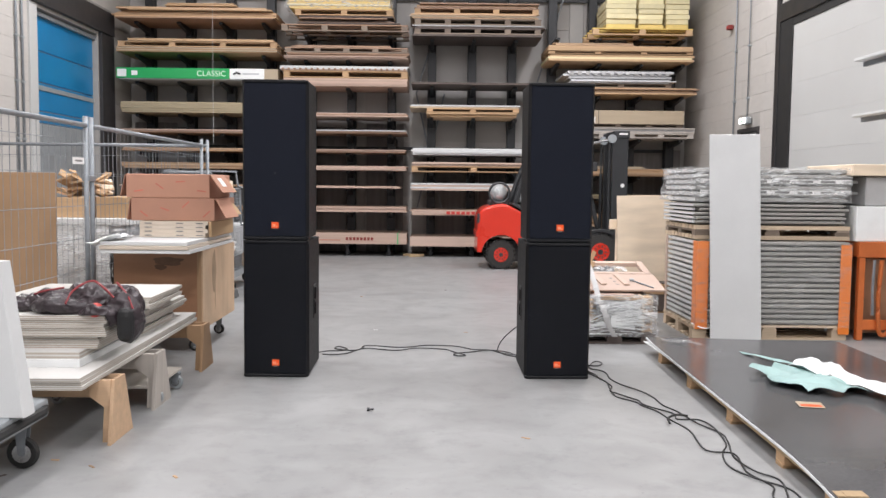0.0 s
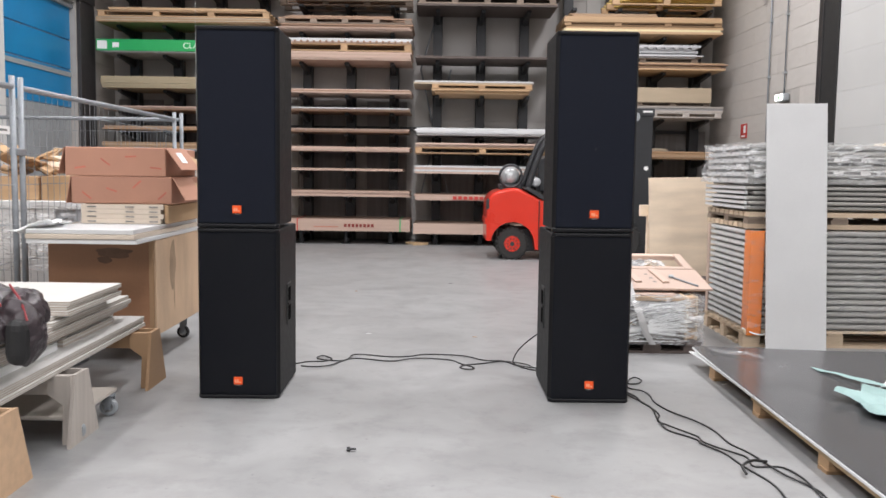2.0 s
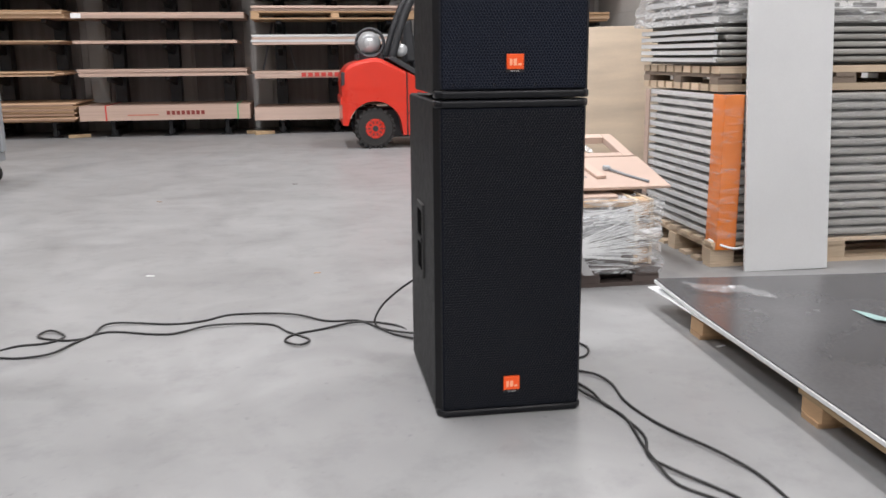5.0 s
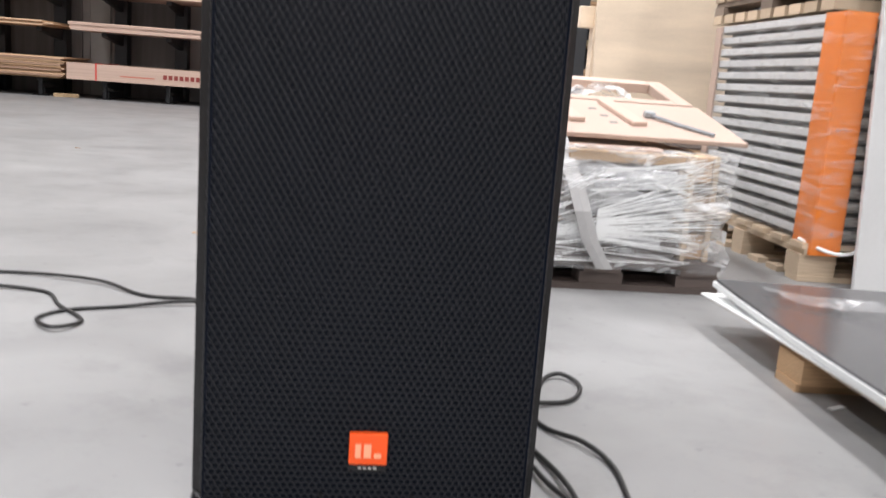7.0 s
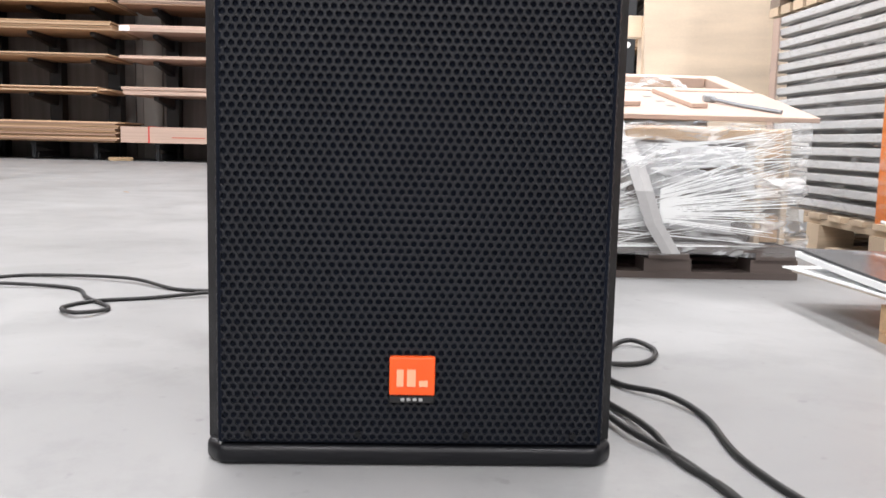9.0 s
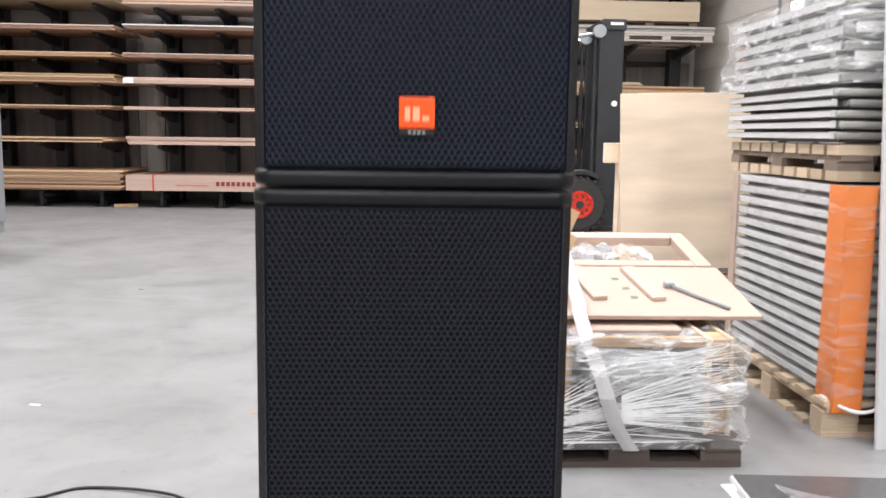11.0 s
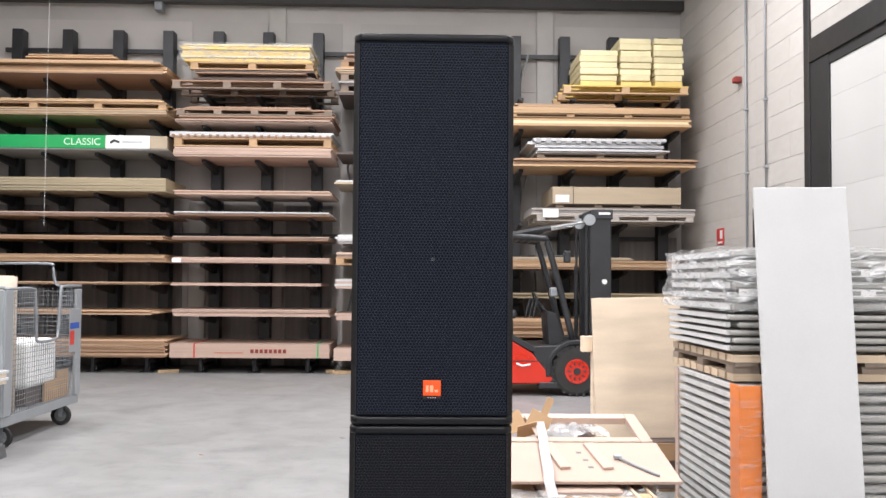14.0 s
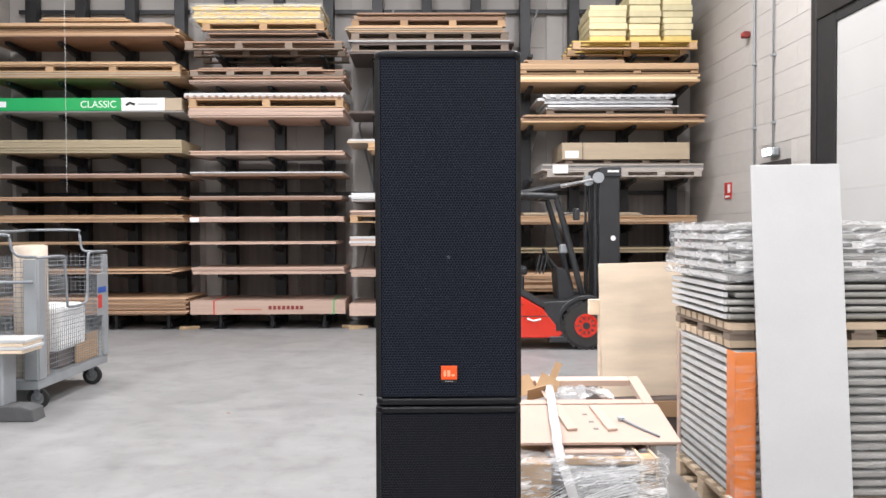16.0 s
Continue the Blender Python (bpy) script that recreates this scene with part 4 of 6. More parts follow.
cable("cable", [(1.05, 7.16), (1.2, 6.75), (1.24, 6.55), (1.29, 6.43), (1.32, 6.2), (1.28, 6.06), (1.31, 5.95), (1.38, 5.85), (1.42, 5.77), (1.42, 5.69), (1.46, 5.57), (1.56, 5.45), (1.55, 5.31), (1.68, 5.3), (1.71, 5.1), (1.68, 4.8), (1.6, 4.62), (1.56, 4.4), (1.62, 4.2), (1.74, 4.05), (1.7, 3.8), (1.5, 3.4), (1.6, 2.6)], CAB)
cable("cable", [(1.3, 6.94), (1.34, 7.05), (1.38, 7.07), (1.41, 7.02), (1.38, 6.94), (1.33, 6.91), (1.26, 6.92), (1.15, 7.13)], "short loop of black cable behind the bass box")
cable("cable_tie", [(1.46, 5.16, 0.02), (1.47, 5.24, 0.03), (1.54, 5.32, 0.03), (1.62, 5.34, 0.02)], "dark hook-and-loop tie holding the cables", 0.007)

# bits on the floor
o = thing("bolt", (-0.382, 5.475, 0), "small dark bolt lying on the floor", "bolt")
part("head", lathe([(0.0, -0.02), (0.012, -0.02), (0.012, -0.004)], "x", (0, 0, 0.012), 6), truckgrey, o)
part("shank", lathe([(0.006, -0.004), (0.006, 0.025)], "x", (0, 0, 0.012), 8), truckgrey, o)
for x, y in ((-1.95, 4.45), (-1.72, 4.35), (-2.1, 4.2), (-0.55, 8.6), (0.35, 8.5), (-1.25, 4.2), (0.55, 4.9), (1.95, 6.95), (0.2, 12.0), (-0.9, 11.2)):
    o = thing("scrap", (x, y, 0), "tiny pale scrap lying on the floor", "scrap", "scraps on the floor", R.uniform(0, 180))
    part("chip", box(-R.uniform(0.01, 0.035), 0.02, -0.006, 0.008, 0, 0.003), R.choice([whitefoam, wood, darkb]), o)

# ---- black laminate sheets on a pallet ----


def laminate_stack():
    p = thing("long_pallet", (2.64, 5.45, 0), "long low wooden pallet under laminate sheets", "pallet", rz=-1.5)
    for x in (-0.70, 0.0, 0.72):
        piece("runner", p, woody, x - 0.045, x + 0.05, -1.75, 1.6, 0.075, 0.095)
        for y in (-1.65, -1.04, -0.2, 0.73, 1.62):
            piece("block", p, wood, x - 0.075, x + 0.05, y - 0.06, y + 0.06, 0.018, 0.0745)
    piece("edge_runner", p, woody, -0.785, -0.747, -1.75, 0.8, 0.077, 0.0945)
    for y in (-1.65, -1.04, -0.2, 0.73, 1.62):
        piece("bottom_board", p, wood, -0.78, 0.78, y - 0.05, y + 0.05, 0.0, 0.018)
    s = thing("laminate_sheets", (2.668, 5.59, 0.095), "dark grey glossy laminate sheets with white cut edges on a pallet", "sheet stack", rz=-1.5)
    for k, (zb, th, dy, m) in enumerate(((0.0, 0.005, 0.02, cream_edge), (0.006, 0.004, 0.05, whitefoam), (0.0115, 0.0136, 0.01, whitefoam), (0.0255, 0.006, 0.0, hpl))):
        bm = bmesh.new()
        nx, ny = 10, 24
        g = [[None] * (ny + 1) for _ in range(nx + 1)]
        for i in range(nx + 1):
            for j in range(ny + 1):
                x, y = -0.82 + 1.65 * i / nx, -1.9 + 3.8 * j / ny
                curl = max(0, (y - 1.2) / 0.7) ** 2 * max(0, 1 - i / 6)
                bend = (0.03, -0.012, 0.016, 0.018)[k] * curl - 0.04 * max(0, (-y - 1.2) / 0.7) ** 2
                if k == 0:
                    bend = -0.012 * curl - 0.04 * max(0, (-y - 1.2) / 0.7) ** 2
                # the two lower sheets lie slightly skewed and show at the far corner
                skew = (-0.018, -0.03, -0.0, 0.0)[k] * (y - 0.4) / 1.5 + (0.012 if k < 2 else 0.0) - (0.005 if k == 2 else 0.0)
                g[i][j] = bm.verts.new((x + skew, y + dy, zb + bend))
        for i in range(nx):
            for j in range(ny):
                bm.faces.new((g[i][j], g[i + 1][j], g[i + 1][j + 1], g[i][j + 1]))
        ex = bmesh.ops.extrude_face_region(bm, geom=bm.faces[:])
        for v in ex["geom"]:
            if isinstance(v, bmesh.types.BMVert):
                v.co.z += th
        bmesh.ops.recalc_face_normals(bm, faces=bm.faces[:])
        part("sheet", bm, m, s)
    return s


laminate_stack()


def crumpled(nx, ny, fx, amp, seed, scale=3.0, thick=0.0):
    """A rumpled sheet; fx gives its outline from u, v in 0..1."""
    bm = bmesh.new()
    g = []
    for i in range(nx + 1):
        row = []
        for j in range(ny + 1):
            x, y = fx(i / nx, j / ny)
            z = amp * (0.5 + noise.noise((x * scale + seed, y * scale, seed)) + 0.5 * noise.noise((x * scale * 3, y * scale * 3 + seed, 0)))
            row.append(bm.verts.new((x, y, max(z, 0.002))))
        g.append(row)
    for i in range(nx):
        for j in range(ny):
            bm.faces.new((g[i][j], g[i + 1][j], g[i + 1][j + 1], g[i][j + 1]))
    if thick:
        ex = bmesh.ops.extrude_face_region(bm, geom=bm.faces[:])
        for v in ex["geom"]:
            if isinstance(v, bmesh.types.BMVert):
                v.co.z += thick
        bmesh.ops.recalc_face_normals(bm, faces=bm.faces[:])
    return bm


Z = 0.130
o = thing("film_scrap", (2.45, 5.75, Z), "crumpled pale teal protective film lying on laminate sheets", "film")
part("film", crumpled(14, 18, lambda u, v: (-0.18 + 0.42 * u + 0.12 * v + 0.05 * math.sin(9 * v), 0.42 - 0.75 * v + 0.3 * (u - 0.3) * (1 - v) + 0.05 * math.sin(11 * u)), 0.075, 3.0, 2.6), teal, o)
o = thing("film_scrap", (2.55, 6.35, Z), "strip of pale teal protective film on laminate sheets", "film")
part("film", crumpled(16, 6, lambda u, v: (-0.05 + 0.3 * u, 0.42 - 0.8 * u + 0.16 * v + 0.03 * math.sin(14 * u)), 0.03, 9.0, 3), teal, o)
o = thing("foam_wrap", (2.78, 5.6, Z), "long rumpled white foam sheet lying on laminate sheets", "foam sheet")
part("sheet", crumpled(24, 8, lambda u, v: (-0.12 + 0.25 * u + 0.22 * v, 0.75 - 1.75 * u + 0.1 * v + 0.04 * math.sin(17 * u + 3 * v)), 0.07, 21.0, 3.2, 0.004), whitefoam, o)
o = thing("paper_label", (2.33, 5.2, Z), "small white and orange paper label on laminate sheets", "label", rz=-12)
part("paper", box(-0.075, 0.075, -0.07, 0.07, 0, 0.002), beige, o)
part("print", box(-0.06, 0.06, -0.05, 0.0, 0.0021, 0.0028), orangebadge, o, "orange print bar")
o = thing("film_scrap", (1.98, 7.3, Z + 0.012), "thin torn clear film at the sheet corner", "film")
part("film", crumpled(8, 4, lambda u, v: (0.3 * u, 0.12 * v - 0.2 * u), 0.02, 5.0, 6), film, o)

# ---- profiled panel stack, in film, with an orange edge board ----
SX0, SX1, SY0, SY1 = 2.545, 4.0, 8.21, 9.26


def euro_pallet(x0, x1, y0, y1, z, h=0.14, lab="worn wooden pallet under a panel stack", wa=None, wb=None, t=0.02, gap=0.14):
    wa, wb = wa or wood, wb or woody
    o = thing("pallet", ((x0 + x1) / 2, (y0 + y1) / 2, z), lab, "pallet", "wooden pallets")
    w, d = (x1 - x0) / 2, (y1 - y0) / 2
    n = int(2 * d / gap)
    for k in range(n):
        y = -d + 0.05 + k * (2 * d - 0.1) / (n - 1)
        piece("bottom_board", o, wa, -w, w, y - 0.045, y + 0.045, 0, t)
    for y in (-d + 0.06, 0, d - 0.06):
        for x in (-w + 0.07, 0, w - 0.07):
            piece("block", o, wb, x - 0.07, x + 0.07, y - 0.05, y + 0.05, t, h - t - 0.022)
    for x in (-w + 0.07, 0, w - 0.07):
        piece("stringer", o, wb, x - 0.06, x + 0.06, -d, d, h - t - 0.022, h - t - 0.001)
    for k in range(n):
        y = -d + 0.05 + k * (2 * d - 0.1) / (n - 1)
        piece("top_board", o, wa, -w, w, y - 0.05, y + 0.045, h - t, h)
    return o


euro_pallet(SX0 - 0.035, SX1, SY0, SY1, 0, 0.14, "new pale wooden pallet under a panel stack", palewood, palewood)


def panel_stack(z0, z1, n, lab, material, edge, jit=0.006, back=0.0, ends=False):
    s = thing("panel_stack", ((SX0 + SX1) / 2, (SY0 + SY1) / 2 + back, z0), lab, "panel stack", "panel stacks")
    w, d = (SX1 - SX0) / 2, (SY1 - SY0) / 2
    h = (z1 - z0) / n
    for k in range(n):
        dx, dy = R.uniform(-jit, jit), R.uniform(-jit, jit)
        # each panel: wide web with set-back groove, a folded lip at its top
        bm = box(-w + dx, w + dx, -d + dy, d + dy, k * h + h * 0.3, k * h + h * 0.98, min(0.009, h * 0.2))
        pn = part("panel", bm, material, s)
        # web darker than the panel: shade of the gap painted in
        part("web", box(-w + 0.03 + dx, w - 0.03 + dx, -d + 0.05 + dy, d - 0.05 + dy, k * h, k * h + h * 0.31), edge, pn, "set-back web, gap shade painted dark grey")
        if ends:
            part("end_film", box(-w - 0.012, -w - 0.001 - jit, -d + 0.01, d - 0.01, k * h + h * 0.38, k * h + h * 0.95, 0.002), white, pn, "white film on the panel end")
    return s


lower = panel_stack(0.142, 0.945, 16, "stack of grey profiled panels with pale lips on a pallet", greypanel, greyedge, ends=True)
euro_pallet(SX0 - 0.01, SX1 + 0.03, SY0 + 0.08, SY1 + 0.1, 0.957, 0.135, "weathered wooden pallet between two panel stacks", palewood, oldwood, 0.038, 0.118)
upper = panel_stack(1.1, 1.3, 5, "stack of loose grey panels with white edges", greypanel, greyedge, 0.03, 0.11, True)
upper2 = panel_stack(1.305, 1.64, 6, "grey panels bundled in clear film", greypanel, greyedge, 0.012, 0.11, True)
for z in (1.395, 1.5):
    part("print_band", box(-0.7, 0.76, -0.5415, -0.539, z - 1.305, z - 1.265), label, upper2, "white printed film band")
    for k in range(5):
        part("print_bar", box(-0.2 + k * 0.22, -0.06 + k * 0.22, -0.5435, -0.542, z - 1.298, z - 1.275), greyedge, upper2, "dark print bar")
o = thing("corner_board", (SX0 - 0.008, SY0 - 0.008, 0.1), "orange edge protection board on the panel stack corner", "edge board", "orange edge boards")
bm = box(-0.004, 0.108, -0.006, 0.0, 0, 0.845, 0.001)
box(-0.006, 0.0, 0.0, 0.13, 0, 0.845, 0.001, bm=bm)
part("board", bm, orangestrap, o)
o = thing("corner_board", (SX1 + 0.008, SY0 - 0.008, 0.06), "orange edge protection board on the panel stack corner", "edge board", "orange edge boards")
bm = box(-0.1, 0.006, -0.006, 0.0, 0, 0.86, 0.001)
box(0.0, 0.006, 0.0, 0.13, 0, 0.86, 0.001, bm=bm)
part("board", bm, orangestrap, o)
o = thing("strap", (SX0 + 0.02, SY0 - 0.03, 0), "loose white plastic strap at the stack corner", "strap")
part("band", tube([(-0.05, 0.08, 0.15), (0.02, -0.01, 0.12), (0.1, -0.02, 0.12), (0.17, -0.015, 0.17), (0.2, 0.0, 0.24)], 0.007, 6, soft=4), whitefoam, o)
o = thing("edge_sheet", (SX0 - 0.02, SY1 - 0.02, 0.14), "thin pink board strip at the rear corner of the panel stack", "edge board")
part("board", box(-0.004, 0.004, -0.03, 0.03, 0, 0.8), pinkmdf, o)


def wrap(name, x0, x1, y0, y1, z0, z1, lab, material, amp=0.02, n=14, seed=1.0, taper=0.0):
    """A loose crinkled skin of film round a load, open at the bottom."""
    o = thing(name, ((x0 + x1) / 2, (y0 + y1) / 2, z0), lab, "film wrap")
    bm = bmesh.new()
    w, d, h = (x1 - x0) / 2, (y1 - y0) / 2, z1 - z0
    ring = []
    per = 4 * n
    for k in range(per):
        s, t = divmod(k, n)
        f = t / n * 2 - 1
        ring.append([(f, -1), (1, f), (-f, 1), (-1, -f)][s])
    rows = []
    for j in range(n + 1):
        row = []
        for (u, v) in ring:
            sh = 1 - taper * (j / n) ** 2
            x, y, z = u * w * sh, v * d * sh, h * j / n
            k = amp * noise.noise((x * 6 + seed, y * 6, z * 9)) + amp * 0.6 * noise.noise((x * 19, y * 19 + seed, z * 23))
            row.append(bm.verts.new((x + u * (k + amp * 0.7), y + v * (k + amp * 0.7), z + 0.4 * k)))
        rows.append(row)
    for a, b in zip(rows, rows[1:]):
        for k in range(per):
            bm.faces.new((a[k], a[(k + 1) % per], b[(k + 1) % per], b[k]))
    part("skin", bm, material, o, smooth=False)
    return o


wrap("film_wrap", SX0 - 0.03, SX1 + 0.02, SY0 + 0.085, SY1 + 0.12, 1.32, 1.655, "clear crinkled film round the upper panels", filmdense, 0.026, 16, 3.0)
wrap("film_wrap", SX0 - 0.02, SX1 + 0.015, SY0 - 0.014, SY1 + 0.01, 0.12, 0.94, "tight clear film round the lower panels", film_material("tight_film", 0.95, most=0.3), 0.004, 20, 8.0)

wrap("film_wrap", *FILMED, "clear film over the pack of yellow boards", film, 0.03, 12, 23.0)

# white panel leaning against the stack
o = new("leaning_panel")
o.matrix_world = pose(2.885, 8.082, 0.001, -5.0, -0.6, -2.0)
tagged(o, "tall plain white board leaning upright against the panel stack", "board")
part("board", box(-0.238, 0.238, -0.009, 0.009, 0.0, 1.965, 0.002), white, o)

# ---- wrapped load with boards on top ----
TX0, TX1, TY0, TY1 = 1.32, 2.08, 7.93, 9.0
# dark boards throughout, standing in for the shadow below the load
euro_pallet(TX0, TX1 + 0.01, TY0 - 0.01, TY1, 0, 0.1, "pallet under a wrapped load, shadow put into its dark colour", darkb, darkb)
o = thing("wrapped_load", (1.72, 8.45, 0.1), "mixed boxes and boards in crinkled clear film on a pallet", "wrapped load")
part("carton", box(-0.36, -0.2, -0.42, 0.3, 0.0, 0.3, 0.01), cardb, o)
part("carton", box(-0.19, 0.2, -0.36, 0.1, 0.26, 0.345, 0.008), pinkmdf, o, "pinkish brown flat carton")
part("carton", box(-0.34, 0.3, 0.12, 0.5, 0.0, 0.39, 0.01), cardb, o)
part("plastic_sack", box(-0.12, 0.02, -0.47, -0.1, 0.08, 0.25, 0.05, 3), whitefoam, o, "rumpled white plastic sack")
part("plastic_sack", box(0.0, 0.24, -0.44, -0.1, 0.05, 0.2, 0.06, 3), grey, o, "rumpled grey plastic sack")
part("carton", box(0.0, 0.24, -0.3, 0.1, 0.2, 0.33, 0.01), brown, o)
part("carton", box(-0.3, 0.24, -0.46, -0.2, 0.0, 0.06, 0.006), darkb, o, "dark scuffed carton")
for x in (0.245, 0.322):
    part("slat", box(x, x + 0.018, -0.49, 0.48, 0.0, 0.34, 0.003), palewood, o, "pale side slat of an upturned pallet")
for z in (0.005, 0.13, 0.255):
    for y in (-0.48, -0.06, 0.36):
        part("block", box(0.2635, 0.3215, y, y + 0.11, z, z + 0.08, 0.003), wood, o)
part("plank", box(-0.14, 0.24, -0.4, -0.37, 0.24, 0.33, 0.003), darkb, o, "dark plank")
part("plank", box(-0.14, 0.24, -0.46, -0.43, 0.3, 0.335, 0.003), cardb, o)
for k in range(7):
    bm = box(-0.2, 0.2, -0.006, 0.006, -0.02, 0.02, 0.002, m=pose(R.uniform(0.0, 0.06), -0.48 + R.uniform(0, 0.04), 0.06 + 0.035 * k, 0, R.uniform(-25, 25), R.uniform(-6, 6)))
    part("strip", bm, R.choice([lgrey, darkb, greyedge]), o)
wl = wrap("film_wrap", TX0 - 0.02, TX1, TY0, TY1, 0.07, 0.455, "loose crinkled clear film round a load", filmdense, 0.03, 20, 5.0, 0.03)
bm = crumpled(22, 8, lambda u, v: (-0.37 + 0.74 * u, -0.53 + 0.3 * v), 0.03, 4.0, 7)
for v in bm.verts:
    v.co.z += 0.345
part("top_cover", bm, filmdense, wl)
o = thing("film_strands", (1.76, 7.945, 0.08), "taut bright strands of stretch film across the load", "film")
bm = bmesh.new()


def strand(p, q, w):
    a = [bm.verts.new(c) for c in ((p[0], p[1], p[2] - w), (p[0], p[1], p[2] + w), (q[0], q[1], q[2] + w * 0.4), (q[0], q[1], q[2] - w * 0.4))]
    bm.faces.new(a)


for k in range(54):
    x0, x1 = R.uniform(-0.42, -0.25), R.uniform(0.0, 0.3)
    z0 = R.uniform(0.0, 0.14)
    z1 = min(max(z0 + R.uniform(-0.05, 0.2), 0.02), 0.35)
    if k > 34:
        x0, z0, z1 = R.uniform(-0.14, 0.1), R.uniform(0.2, 0.31), R.uniform(0.26, 0.36)
        x1 = R.uniform(0.2, 0.31)
    y = -0.04 + R.uniform(-0.012, 0.01)
    strand((x0, y, z0), (x1, y - 0.006, z1), R.uniform(0.0008, 0.0028))
for k in range(8):
    z0 = R.uniform(0.02, 0.33)
    strand((0.335, -0.02, z0), (0.34, 0.8, min(max(z0 + R.uniform(-0.1, 0.1), 0.02), 0.34)), R.uniform(0.003, 0.01))
# two fans of strands gathered at one corner
for cx, cz, n, far in ((-0.1, 0.09, 26, 0.31), (-0.4, 0.03, 16, -0.05)):
    for k in range(n):
        f = k / (n - 1)
        strand((cx, -0.055, cz + 0.09 * f), (cx + (far - cx) * R.uniform(0.75, 1.0), -0.05, 0.05 + 0.26 * f + R.uniform(-0.012, 0.012)), R.uniform(0.001, 0.0032))
tagged(part("strand_layer", bm, whitefoam, o), kind="stuff")
bm = bmesh.new()
rows = []
for k in range(9):
    f = k / 8
    x, z, h = -0.02 + 0.32 * f, 0.285 - 0.1 * f + 0.012 * math.sin(5 * f), 0.016 + 0.01 * math.sin(3 * f)
    rows.append((bm.verts.new((x, -0.052, z - h)), bm.verts.new((x, -0.058, z)), bm.verts.new((x, -0.052, z + h))))
for p, q in zip(rows, rows[1:]):
    bm.faces.new((p[0], q[0], q[1], p[1]))
    bm.faces.new((p[1], q[1], q[2], p[2]))
part("gathered_band", bm, filmdense, o, "thick gathered band of film")
o = thing("strap", (1.6, 7.9, 0), "grey plastic strap hanging over the wrapped load", "strap")
bm = bmesh.new()
rows = []
for x, y, z in ((0.02, 1.12, 0.69), (0.0, 0.75, 0.61), (-0.02, 0.5, 0.555), (-0.035, 0.27, 0.508), (-0.045, 0.215, 0.492), (-0.035, 0.12, 0.42), (-0.01, 0.0, 0.32), (0.01, -0.025, 0.25), (0.04, -0.03, 0.16), (0.095, -0.03, 0.075)):
    rows.append([bm.verts.new((x + dx, y + dy, z + 0.004)) for dx, dy in ((-0.026, 0.0), (0.0, -0.004), (0.026, 0.0))])
for p, q in zip(rows, rows[1:]):
    for k in (0, 1):
        bm.faces.new((p[k], q[k], q[k + 1], p[k + 1]))
ex = bmesh.ops.extrude_face_region(bm, geom=bm.faces[:])
for v in ex["geom"]:
    if isinstance(v, bmesh.types.BMVert):
        v.co += Vector((0, -0.0015, 0.0015))
bmesh.ops.recalc_face_normals(bm, faces=bm.faces[:])
part("band", bm, grey, o)

# boards lying aslope on the load, rising to the back
o = new("tabletop_board")
o.matrix_world = pose(1.75, 8.14, 0.464, 11.7)
tagged(o, "pale pink board with cut-outs lying aslope on the wrapped load", "board")
part("board", box(-0.45, 0.475, 0.0, 0.5, 0, 0.016, 0.002), pinkmdf, o)
for x, y in ((0.04, 0.26), (0.02, 0.36), (0.05, 0.17)):
    part("slot", box(x - 0.014, x + 0.014, y - 0.012, y + 0.012, 0.0161, 0.0168), greyedge, o, "dark cut-out")
for x, y in ((-0.085, 0.14), (0.135, 0.135)):
    bm = box(-0.028, 0.028, 0.0, 0.33, 0.0, 0.016, 0.002, m=pose(x, y, 0.0165, 0, 0, 8))
    part("batten", bm, pinkmdf, o)
part("tool", tube([(0.21, 0.27, 0.028), (0.28, 0.17, 0.024), (0.37, 0.05, 0.024)], 0.007, 6), galv, o, "grey metal bar lying on the board")
part("tool_head", box(0.19, 0.23, 0.26, 0.29, 0.017, 0.04, 0.004), greymetal, o)
o = new("timber_offcut")
o.matrix_world = pose(1.75, 8.14, 0.464, 11.7)
tagged(o, "pale timber rails joined in a rectangle behind the pink board", "timber")
for x0, x1, y0, y1 in ((-0.42, 0.39, 0.87, 0.94), (-0.42, 0.39, 0.51, 0.57), (0.392, 0.46, 0.51, 0.94)):
    part("rail", box(x0, x1, y0, y1, -0.02, 0.02, 0.003), pinkmdf, o)
o = thing("carton_flaps", (1.6, 8.85, 0.6), "open brown carton flaps and offcuts on the timber frame", "cardboard")
for x, y, z, rx, ry, rz, w, h in ((0.005, 0.0, 0.055, -18, 29, 0, 0.13, 0.115), (0.06, 0.03, 0.14, -10, 25, 0, 0.042, 0.11), (-0.07, -0.06, 0.02, 35, -12, 15, 0.12, 0.1), (-0.13, 0.04, 0.05, -30, -20, 10, 0.11, 0.12)):
    part("flap", box(-w / 2, w / 2, -0.003, 0.003, -h / 2, h / 2, m=pose(x, y, z, rx, ry, rz)), cardb, o)
o = thing("film_ball", (1.82, 8.86, 0.56), "crumpled clear film lying in the timber frame", "film")
part("film", crumpled(14, 14, lambda u, v: (-0.17 + 0.34 * u, -0.14 + 0.28 * v), 0.09, 13, 7), filmdense, o)
o = new("board_offcut")
o.matrix_world = pose(1.6, 8.67, 0.60, 11.7, 0, 6)
tagged(o, "narrow pale board lying across the timber frame", "board")
part("board", box(-0.03, 0.03, 0.0, 0.33, 0, 0.012, 0.002), pinkmdf, o)

